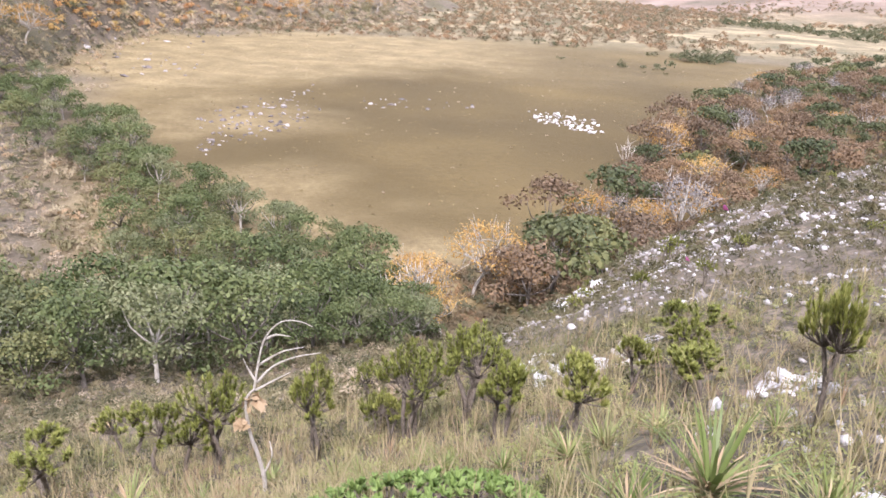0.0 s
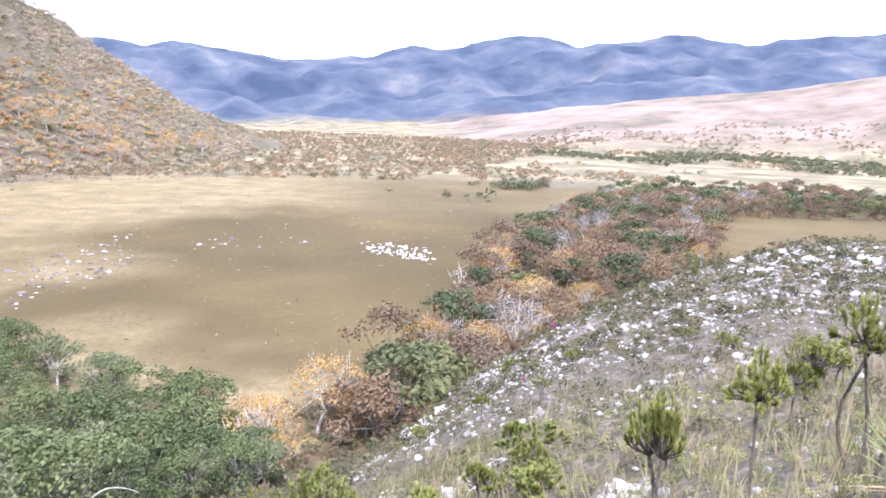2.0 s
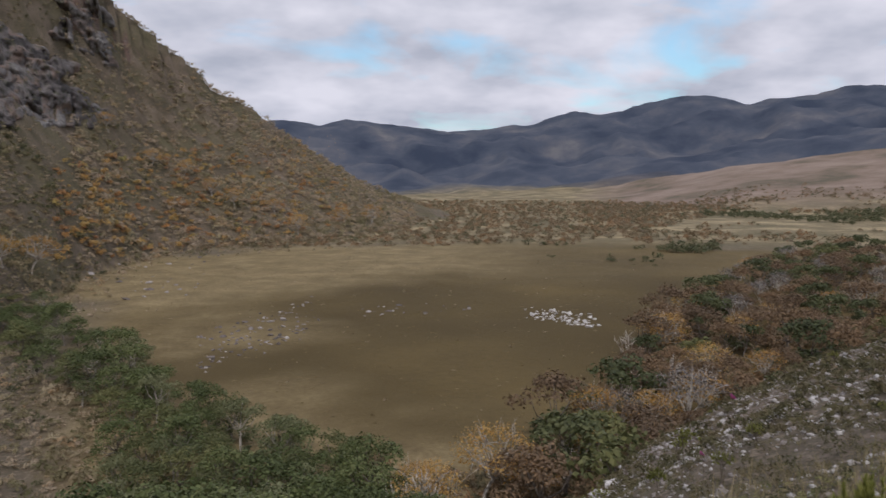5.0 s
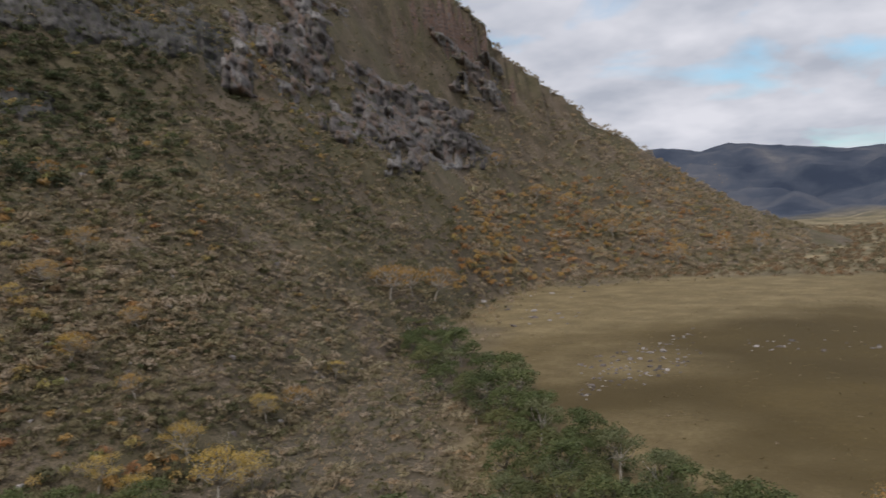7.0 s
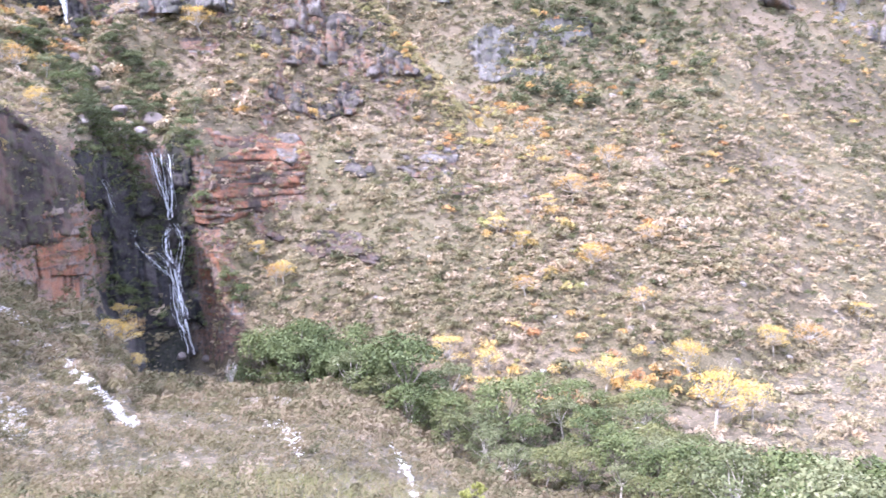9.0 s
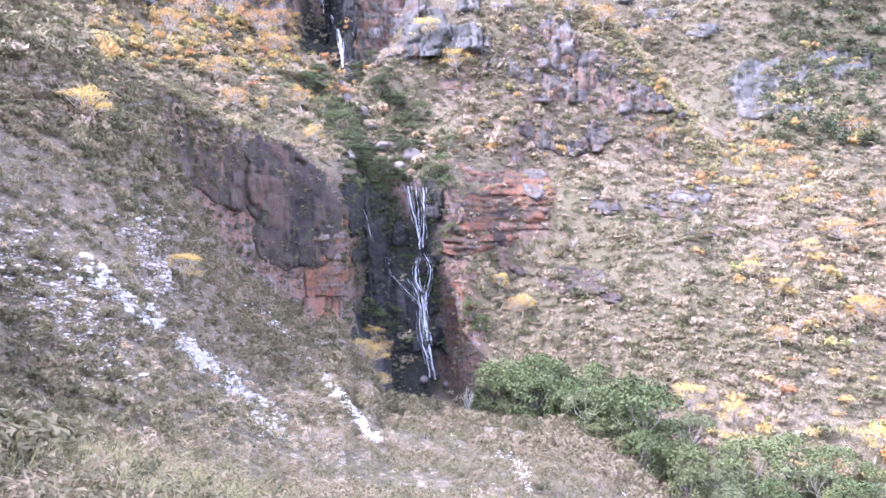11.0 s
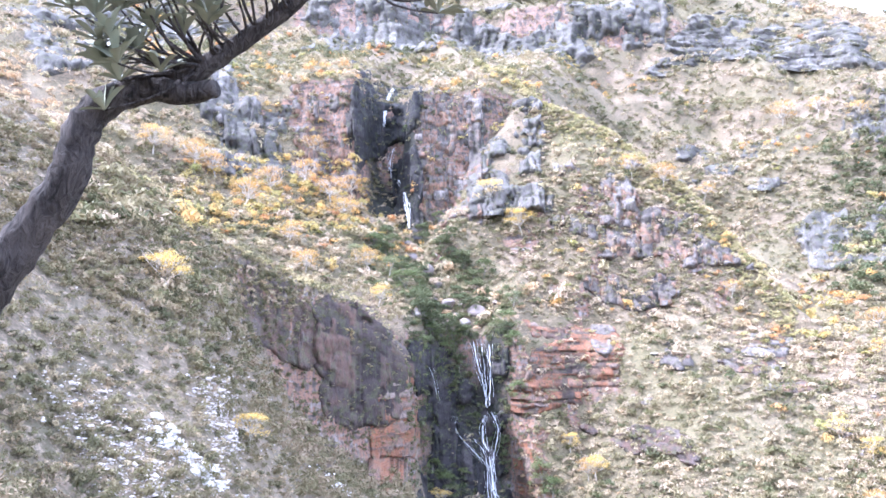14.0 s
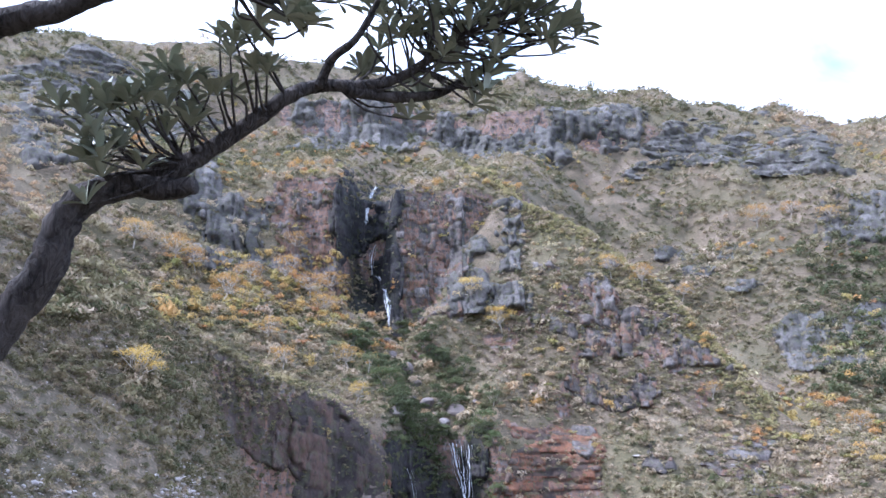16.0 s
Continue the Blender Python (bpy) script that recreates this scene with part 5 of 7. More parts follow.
def rock_face(name, label, mat, az0, az1, el0, el1, seed, joint=2.4, block=5.0, jut=1.3, step=0.4, bedded=False, cover=0.0, slant=0.0, edge=0.22, growth=0.02):
    """A weathered face that stands out of the slope: joints or beds with blocks that jut out or stand back, and a ragged rim that dips into the ground."""
    joint, block, jut = (joint, block * 0.7, jut * 0.8) if bedded else (joint * 0.6, block * 0.6, jut * 0.75)
    mid = (az0 + az1) / 2
    low, high = sight(mid, el0), sight(mid, el1)
    far = (math.hypot(low.x, low.y) + math.hypot(high.x, high.y)) / 2
    start = 0.82 * math.hypot(low.x, low.y)
    azs = np.linspace(az0, az1, int(radians(az1 - az0) * far / step) + 2)
    zs = np.linspace(low.z, high.z, int((high.z - low.z) / step) + 2)
    rr, use = np.zeros((len(azs), len(zs))), GRID["r"] > start
    Z = np.zeros_like(rr)
    for k, a in enumerate(azs):
        i = int(np.searchsorted(GRID["az"], a)) - 1
        t = (a - GRID["az"][i]) / (GRID["az"][i + 1] - GRID["az"][i])
        prof = np.maximum.accumulate((GRID["z"][i] * (1 - t) + GRID["z"][i + 1] * t)[use]) + np.arange(int(use.sum())) * 1e-6
        Z[k] = zs + slant * (a - mid) * far * 0.01745
        rr[k] = np.interp(Z[k], prof, GRID["r"][use])
    U, V = np.broadcast_to((np.radians(azs - mid) * far)[:, None], rr.shape), np.broadcast_to(zs[None] - low.z, rr.shape)
    P, Q = (V, U) if bedded else (U, V)
    c = (P + 0.45 * joint * fbm(U, V, 4 * joint, 3, seed)) / joint
    c = c + 0.35 * np.sin(c * 2.1 + seed)
    ci, cf = np.floor(c), c - np.floor(c)
    b = Q / block + 7 * hash2(ci, ci * 0, seed + 1) + 0.2 * fbm(U, V, block, 2, seed + 5)
    bi, bf = np.floor(b), b - np.floor(b)
    each = hash2(ci, bi, seed + 2)
    cut = np.clip(1 - np.minimum(cf, 1 - cf) * joint / 0.4, 0, 1) + 0.5 * np.clip(1 - np.minimum(bf, 1 - bf) * block / 0.4, 0, 1)
    d = jut * (0.8 * hash2(ci, ci * 0, seed + 3) + 0.7 * each - 0.55 * cut + 0.55 * fbm(U, V, 3.2, 3, seed + 4) + 0.9 * fbm(U, V, 14, 2, seed + 6))
    wide, tall = U.max() - U.min(), V.max()
    rim = np.minimum(np.minimum(U - U.min(), U.max() - U) / (edge * wide), np.minimum(V, tall - V) / (edge * tall))
    m = np.clip((np.clip(rim, 0, 1) - 0.25 - cover + 0.75 * fbm(U, V, 0.3 * min(wide, tall) + 3, 4, seed + 7)) * 2.2, 0, 1)
    rr = rr - d * m - 0.25 * m + (1 - m) * (1.2 + jut)
    A = np.radians(azs)[:, None]
    verts = np.stack([-np.sin(A) * rr, np.cos(A) * rr, Z], 2).reshape(-1, 3)
    na, nz = rr.shape
    i, j = np.meshgrid(np.arange(na - 1), np.arange(nz - 1), indexing="ij")
    keep = np.maximum.reduce([m[:-1, :-1], m[1:, :-1], m[:-1, 1:], m[1:, 1:]]) > 0.01
    faces = np.stack([i * nz + j, (i + 1) * nz + j, (i + 1) * nz + j + 1, i * nz + j + 1], 2)[keep]
    tint = np.clip(0.5 + 0.5 * (each - 0.5) + 0.25 * (hash2(ci, ci * 0, seed + 8) - 0.5) + 0.22 * fbm(U, V, 11, 3, seed + 9), 0, 1).reshape(-1)
    root = thing(name, label, "rock", at=Matrix.Translation(low))
    # every pier or bed that hangs together is a part of its own
    lot = np.where(keep, np.floor((ci - ci.min()) / max(1, (ci.max() - ci.min()) / 7))[:-1, :-1], -1)
    mark, before = np.arange(lot.size).reshape(lot.shape), None
    while before is None or (mark != before).any():
        before = mark.copy()
        for p, q in (((slice(1, None), slice(None)), (slice(None, -1), slice(None))), ((slice(None), slice(1, None)), (slice(None), slice(None, -1)))):
            for u, v in ((p, q), (q, p)):
                mark[u] = np.where((lot[u] == lot[v]) & (mark[v] < mark[u]), mark[v], mark[u])
    mark, kind = mark[keep], "rock_bed" if bedded else "rock_pier"
    for k, many in zip(*np.unique(mark, return_counts=True)):
        if many > 14:
            own = faces[mark == k]
            used = np.unique(own)
            at = np.zeros(len(verts), int)
            at[used] = np.arange(len(used))
            part(kind, mesh_of(kind, verts[used] - np.array(low), at[own], mat, tint=tint[used]), root)
    g = np.random.default_rng(seed + 400)
    rooted = np.nonzero((m.reshape(-1) > 0.3) & (each.reshape(-1) < 0.75))[0]
    rooted = g.choice(rooted, min(len(rooted), int(len(rooted) * growth)), replace=False)
    scale = far / 190
    LEDGES.append((verts[rooted], g.uniform(0.5, 1.7, len(rooted)) * scale ** 0.7 * 0.9, np.clip(g.normal(0.22, 0.15, len(rooted)), 0, 1)))
    return root


# the ravine and the falls
rock_face("wet_cliff", "wet rock face behind the lower waterfall, darkened for shade", MAT_WETSHADECLIFF, 80.6, 88.6, -12.0, 1.2, 11, 2.2, 4.0, 1.2, 0.3, edge=0.10)
rock_face("bedded_cliff", "rust-red bedded cliff on the spur beside the ravine", MAT_REDCLIFF, 87.6, 91.2, -9.2, 0.6, 12, 0.55, 2.2, 0.6, 0.22, True, edge=0.14)
rock_face("spur_cliff", "brown cliff at the end of the spur, darkened for shade", MAT_DARKCLIFF, 88.0, 96.0, -9.6, 3.4, 13, 2.2, 4.0, 1.0, 0.3, cover=-0.05, slant=0.3, edge=0.3, growth=0.10)
rock_face("spur_cliff", "broken brown rock under the crest of the spur, darkened for shade", MAT_DARKCLIFF, 93.0, 102.0, -4.0, 5.8, 43, 2.0, 3.6, 0.9, 0.3, cover=0.02, slant=0.5, edge=0.35, growth=0.12)
rock_face("bedded_cliff", "rust-red bedded ledges above the ravine", MAT_REDCLIFF, 73.0, 81.2, -4.2, 2.8, 14, 0.7, 3.5, 0.9, 0.28, True, edge=0.2)
rock_face("bedded_cliff", "grey-brown bedded ledges along the slope", MAT_CLIFF, 61, 75.5, -2.2, 1.4, 15, 0.9, 3.5, 0.9, 0.35, True, 0.05, 0.08, 0.25)
rock_face("bedded_cliff", "dark bedded ledge low on the slope", MAT_DARKCLIFF, 68, 77, -7.4, -5.0, 49, 0.8, 3.0, 0.8, 0.3, True, 0.1)
rock_face("bedded_cliff", "pale rust face beside the foot of the falls", MAT_REDCLIFF, 77.8, 81.2, -12.6, -4.6, 16, 0.7, 2.4, 0.7, 0.25, True, edge=0.16)
rock_face("wet_cliff", "wet gully of the upper waterfall, darkened for shade", MAT_WETSHADECLIFF, 87.4, 92.8, 8.2, 19.6, 17, 2.0, 6.0, 1.4, 0.4, edge=0.10)
rock_face("upper_cliff", "rust-red and grey upper cliff beside the wet gully", MAT_CLIFF, 82.6, 88.2, 8.8, 18.6, 18, 2.6, 3.6, 1.6, 0.4, edge=0.12)
rock_face("upper_cliff", "grey upper cliff with upright joints", MAT_GREYCLIFF, 77.6, 84.2, 9.6, 18.8, 19, 3.2, 8.0, 2.2, 0.4, edge=0.16)
rock_face("upper_cliff", "grey-brown upper cliff behind orange bushes", MAT_CLIFF, 91.6, 97.4, 11.0, 19.2, 20, 2.4, 6.0, 1.6, 0.4, edge=0.16)
rock_face("upper_cliff", "broken rust-brown cliff on the buttress", MAT_CLIFF, 71.6, 79.4, 7.2, 14.2, 48, 2.2, 4.0, 1.6, 0.4, cover=0.12, slant=0.25)
rock_face("rock_pillars", "grey rock pillars among orange bushes", MAT_GREYCLIFF, 96.6, 103.2, 11.0, 17.4, 21, 3.2, 9.0, 2.6, 0.4, edge=0.2)
rock_face("cliff_band", "long grey cliff band under the crest", MAT_GREYCLIFF, 69, 98, 20.8, 24.4, 22, 4.5, 9.0, 2.6, 0.6, edge=0.14)
rock_face("cliff_band", "broken grey ledges below the crest", MAT_GREYCLIFF, 55, 72, 18.6, 22.6, 23, 1.6, 6.0, 2.0, 0.6, True, 0.12, 0.1)
rock_face("cliff_band", "broken grey ledges near the crest", MAT_GREYCLIFF, 96, 116, 22, 26.0, 24, 1.8, 6.0, 2.0, 0.7, True, 0.15)
rock_face("rock_outcrop", "rusty broken cliff on the middle slope", MAT_CLIFF, 64.5, 77.0, 5.4, 10.2, 25, 2.2, 3.6, 1.8, 0.4, cover=0.12)
rock_face("rock_outcrop", "grey outcrop on the middle slope", MAT_CLIFF, 68.5, 76, 2.6, 5.4, 26, 1.8, 3.0, 1.2, 0.35, cover=0.14)
rock_face("rock_outcrop", "grey outcrop with dark clefts", MAT_GREYCLIFF, 53, 62.5, 4.2, 10.0, 27, 2.4, 4.4, 1.8, 0.4, cover=0.15)
rock_face("rock_outcrop", "grey outcrop beside dry scrub", MAT_GREYCLIFF, 61, 71, 10.5, 14.0, 28, 2.2, 3.6, 1.6, 0.5, cover=0.2)
rock_face("rock_outcrop", "dark cliff on the shoulder of the mountain", MAT_PALECLIFF, 23.2, 32.5, 2.6, 8.0, 29, 9.0, 14.0, 8.0, 0.9, slant=-0.12, cover=0.05)
rock_face("rock_outcrop", "pale rock tower on the shoulder", MAT_PALECLIFF, 22.6, 28.0, 7.8, 12.6, 30, 8.0, 18.0, 8.0, 0.9, cover=0.05)
rock_face("rock_outcrop", "broken rock on the steep shoulder", MAT_PALECLIFF, 25, 45, 5.0, 17.0, 31, 6.0, 8.0, 6.0, 0.9, slant=0.15, cover=0.16, growth=0.05)
rock_face("rock_outcrop", "scattered rock on the upper slope", MAT_GREYCLIFF, 40, 60, 11, 18, 32, 3.2, 4.0, 2.2, 0.7, cover=0.28)
rock_face("rock_outcrop", "scattered rock on the upper slope", MAT_GREYCLIFF, 98, 116, 15, 23, 33, 3.0, 4.0, 2.2, 0.7, cover=0.26)
scatter("ledge_scrub", "olive and straw scrub rooted on ledges of the cliffs", "scrub", *(np.concatenate(k) for k in zip(*LEDGES)), COARSE, MAT_SCRUB)
outcrop("grey stones in dry grass on the slope", ["grey", "pale"], 32, 72, -14, 4, 130, 34, 0.9, 12, "scattered_rocks")
def boulder_mesh(seed, mat):
    """A rounded boulder, flattened here and there where it split."""
    g = np.random.default_rng(seed)
    bm = bmesh.new()
    bmesh.ops.create_icosphere(bm, subdivisions=3, radius=0.5)
    planes = [(Vector(g.normal(size=3)).normalized(), g.uniform(0.30, 0.44)) for _ in range(5)]
    for v in bm.verts:
        n = noise.noise(v.co * 3 + Vector((seed, 0, 0))) * 0.07 + noise.noise(v.co * 9) * 0.02
        v.co = v.co * (1 + 2 * n)
        for d, lim in planes:
            over = v.co.dot(d) - lim
            if over > 0:
                v.co -= d * over * 0.85
    me = bpy.data.meshes.new("boulder")
    bm.to_mesh(me)
    bm.free()
    me.materials.append(mat)
    return me


MAT_BOULDER = stone_material("pinkish_boulder", (0.3, (0.118, 0.096, 0.087)), (0.5, (0.198, 0.164, 0.149)), (0.7, (0.273, 0.242, 0.223)), size=2.5, dirt=0.5)
ROUND = {"white": [boulder_mesh(680 + k, MAT_BOULDER) for k in range(3)], "grey": [boulder_mesh(690 + k, MAT_GREYSTONE) for k in range(3)], "red": [boulder_mesh(700 + k, MAT_BOULDER) for k in range(3)], "wet": [boulder_mesh(710 + k, MAT_WETSTONE) for k in range(3)]}
# boulders at the lip of the lower fall and in the stream bed
for k, (a, e, s, kind) in enumerate(((85.6, 3.3, 3.4, "white"), (83.4, 2.6, 4.4, "red"), (84.4, 1.9, 2.2, "grey"), (87.8, 2.6, 3.0, "grey"), (88.1, 6.6, 2.6, "grey"), (87.1, 5.6, 3.4, "white"), (88.5, 7.6, 2.4, "grey"), (86.4, 4.6, 2.2, "grey"), (81.9, -13.0, 2.4, "wet"), (82.6, -13.3, 1.8, "grey"), (86.9, 2.2, 2.0, "red"), (85.0, 2.4, 1.7, "white"), (87.6, 4.6, 2.0, "grey"), (88.8, 5.6, 1.8, "white"), (87.7, 7.2, 1.6, "grey"), (86.6, 3.6, 1.6, "red"), (84.6, 3.2, 1.3, "grey"), (82.2, 3.4, 1.2, "white"), (88.3, 8.3, 1.8, "red"), (80.9, -13.6, 1.4, "grey"))):
    b = new("boulder", ROUND[kind][k % 3])
    s *= 1.15
    b.matrix_basis = pose(*(sight(a, e) + Vector((0, 0, s * 0.06))), 12 * (k % 3), 9 * (k % 2), 40 * k) @ Matrix.Diagonal((s, s * (0.7 + 0.1 * (k % 4)), s * (0.6 + 0.08 * (k % 3)), 1))
    tagged(b, "large rounded boulder in the stream bed by the falls", "boulder", "boulders of the stream")
# rocks lying on the plain
outcrop("cluster of bright white rocks lying on the plain", ["white"], -9.7, -5.3, -10.4, -9.6, 130, 35, 0.62, 12, "white_rocks", 0.12)
outcrop("grey and white stones strewn over dry grass", ["grey", "grey", "pale"], 10.5, 18.8, -12.2, -9.6, 150, 36, 0.62, 12, "strewn_stones", -0.3)
outcrop("pale stones on the dry rim of the plain", ["pale", "grey"], -1.5, 9.0, -9.9, -8.9, 26, 37, 0.7, 12, "strewn_stones")
outcrop("broken stones near the orange trees", ["grey", "pale"], 17.5, 25, -8.0, -4.9, 40, 38, 1.2, 12, "strewn_stones")
# white outcrops on the lookout's shoulder
for az0, az1, r0, r1, n, s, seed in ((-27.5, -23.5, 8.9, 9.9, 44, 0.09, 41), (-16, -7, 11.6, 13.8, 46, 0.16, 42), (-8.6, -5.8, 14, 15.5, 20, 0.16, 43), (-33, -31, 4.4, 4.9, 16, 0.08, 44), (-11.5, -8.2, 40, 47, 40, 0.5, 45), (-40, -31, 48, 66, 90, 0.42, 46)):
    g = np.random.default_rng(seed)
    root = thing("white_rocks", "white quartzite rocks breaking out of the grassy shoulder", "rock", at=Matrix.Translation(spot((az0 + az1) / 2, (r0 + r1) / 2)))
    for _ in range(n):
        p = spot(g.uniform(az0, az1), g.uniform(r0, r1)) - root.location
        w = s * g.uniform(0.6, 1.7)
        part("rock_block", BLOCKS["white"][int(g.integers(0, 6))], root, at=pose(*(p + Vector((0, 0, w * 0.1))), g.normal(0, 14), g.normal(0, 14), g.uniform(0, 360)) @ Matrix.Diagonal((w, w * g.uniform(0.6, 1), w * g.uniform(0.4, 0.8), 1)))


def stone_trail(points, count, size, wide, seed, mat=MAT_WHITESTONE):
    """A worn pale streak of stones that follows bearings and angles down the slope."""
    g = np.random.default_rng(seed)
    pts = np.array(points, float)
    t = g.uniform(0, len(pts) - 1, count)
    az = np.interp(t, range(len(pts)), pts[:, 0]) + g.normal(0, wide, count)
    el = np.interp(t, range(len(pts)), pts[:, 1]) + g.normal(0, wide, count)
    p = np.array([sight(a, e)[:] for a, e in zip(az, el)])
    scatter("stone_trail", "pale streak of bare stones down the scrubby slope", "stones", p, g.gamma(2.5, size / 2.5, count), np.full(count, 0.5), STONE, mat, 0.5)


stone_trail([(105.7, -4.8), (103.5, -6.8), (101.1, -8.9)], 1300, 0.24, 0.26, 51)
stone_trail([(99.7, -10.0), (97.5, -12.2)], 1300, 0.24, 0.24, 52)
stone_trail([(97.0, -12.6), (94.9, -14.4), (93, -16.6)], 1300, 0.2, 0.42, 58)
stone_trail([(95.5, -7.2), (92.5, -9.8), (90, -12.8), (88.0, -15.2), (86, -17.5)], 1700, 0.28, 0.14, 53)
stone_trail([(102, -1.5), (101.5, -4), (100.5, -6.5)], 1000, 0.22, 0.7, 54, MAT_PALESTONE)
stone_trail([(78, -17.5), (75.5, -18.8), (74.5, -20.5)], 420, 0.14, 0.3, 55)
stone_trail([(68.5, -19.6), (67.2, -21.5), (66.2, -24)], 420, 0.14, 0.16, 56)
stone_trail([(111, -2), (107, -7), (104, -11)], 1200, 0.18, 1.3, 57, MAT_PALESTONE)


# ---------------------------------------------------------------- falling water
def waterfall(label, streams, name="waterfall"):
    root = thing(name, label, "waterfall")
    root.location = sight(*streams[0][0][0])
    strands = [(knots, wide * f, shift) for knots, wide in streams for f, shift in ((1.0, 0.0), (0.3, 0.6), (0.26, -0.62))]
    for k, (knots, wide, shift) in enumerate(strands):
        g = np.random.default_rng(700 + k)
        pts = [np.array(sight(a, e)[:]) for a, e in knots]
        pts = [p - np.array([p[0], p[1], 0]) / math.hypot(p[0], p[1]) * 1.5 for p in pts]
        path = np.array(smooth_path(pts, 6))
        path = path[: int(len(path) * g.uniform(0.7, 1.0))] if shift else path
        path = path + g.normal(0, 0.06, path.shape)
        verts, faces = [], []
        side = Vector((path[0][1], -path[0][0], 0)).normalized()
        out = Vector((-path[0][0], -path[0][1], 0)).normalized()
        path = path + np.array(side)[None] * (shift * (0.8 + 0.25 * np.sin(np.arange(len(path)) * 0.7 + k)))[:, None]
        for i, p in enumerate(path):
            w = 0.48 * wide * (0.55 + 0.5 * math.sin(i * 0.9 + k) ** 2 + 0.25 * i / len(path)) * g.uniform(0.8, 1.2)
            for s, o in ((-0.5, 0), (-0.2, 0.12), (0.15, 0.1), (0.5, 0), (0, -0.15)):
                verts.append(tuple(Vector(p) - root.location + side * w * s + out * o))
        for i in range(len(path) - 1):
            for q in range(5):
                a, b = i * 5 + q, i * 5 + (q + 1) % 5
                faces.append((a, b, b + 5, a + 5))
        part("stream", mesh_of("stream", verts, faces, MAT_WATER, True), root)
    return root


waterfall("lower waterfall of thin white strands over dark rock", [
    ([(83.8, 0.6), (83.5, -0.8), (83.1, -2.4), (82.9, -3.9)], 0.7), ([(83.2, 0.5), (83.0, -1.5), (82.9, -3.0)], 0.4), ([(82.7, 0.5), (82.6, -1.4), (82.7, -3.8)], 0.55),
    ([(83.0, -4.5), (83.2, -5.7), (82.7, -7.4), (82.5, -9.4), (82.1, -11.3), (81.7, -13.1)], 0.8), ([(82.6, -4.2), (82.1, -5.4), (82.4, -7.0), (82.5, -8.6), (82.0, -10.4)], 0.5),
    ([(85.2, -4.5), (85.0, -5.5), (84.0, -6.7), (83.2, -7.5), (82.7, -8.2)], 0.42), ([(83.9, -6.0), (83.2, -6.8), (82.8, -8.0)], 0.35), ([(82.9, -8.2), (82.8, -10.0), (82.3, -11.8), (82.1, -13.0)], 0.45), ([(86.9, -1.1), (86.5, -2.5), (86.4, -3.7)], 0.25)])
waterfall("upper waterfall in a dark gully of the cliff", [
    ([(89.6, 18.6), (90.0, 17.8), (90.2, 16.9), (90.3, 15.9)], 1.3), ([(89.5, 14.5), (89.8, 13.4), (89.7, 12.3)], 0.5), ([(89.2, 12.2), (88.7, 11.1), (88.5, 9.9), (88.4, 8.7)], 1.0), ([(88.3, 4.6), (87.4, 3.8), (86.6, 3.2)], 0.5)])


# ---------------------------------------------------------------- coloured trees on the slopes
def tree_at(models, az, el, s, k):
    p = sight(az, el)
    place_copy(models[k % len(models)], pose(p.x, p.y, p.z - 0.15, 0, 0, 77 * k) @ Matrix.Diagonal((s, s, s * (0.9 + 0.05 * (k % 4)), 1)), set())


for k, (a, r, s) in enumerate(((2.2, 74, 0.9), (-1.6, 80, 1.1), (-5.4, 80, 0.75), (0.6, 70, 0.6), (3.4, 79, 0.7), (-14.5, 152, 1.2), (-17.6, 132, 1.0), (-16.6, 112, 0.95), (-13.9, 104, 0.9), (-10.5, 92, 0.7), (-19.5, 165, 0.9))):
    p = spot(a, r)
    place_copy(oranges[k % 2], pose(p.x, p.y, p.z - 0.1, 0, 0, 61 * k) @ Matrix.Diagonal((s, s, s, 1)), set())
for k, (a, e, s) in enumerate(((44.6, -18.6, 1.1), (42.2, -18.0, 0.8), (46.4, -15.5, 0.8), (63.8, -15.3, 0.7), (52.2, -16.6, 0.75), (41, -13.5, 0.7), (60.5, -15.8, 0.6), (50, -18, 0.6),
                               (86.4, -11.0, 0.62), (77.1, -7.0, 0.5), (75.4, -8.8, 0.55), (53.3, -8.2, 0.6), (60, -5.6, 0.5), (58.2, -6.8, 0.5), (56.5, -4, 0.45), (82.4, 10.2, 0.9), (80.2, 8.3, 0.9), (99.4, -6.3, 0.32), (90.6, 3.2, 0.55), (92.9, 0.4, 0.35), (105.1, 4.0, 0.5), (36, -11, 0.6))):
    tree_at(yellows, a, e, s, k)
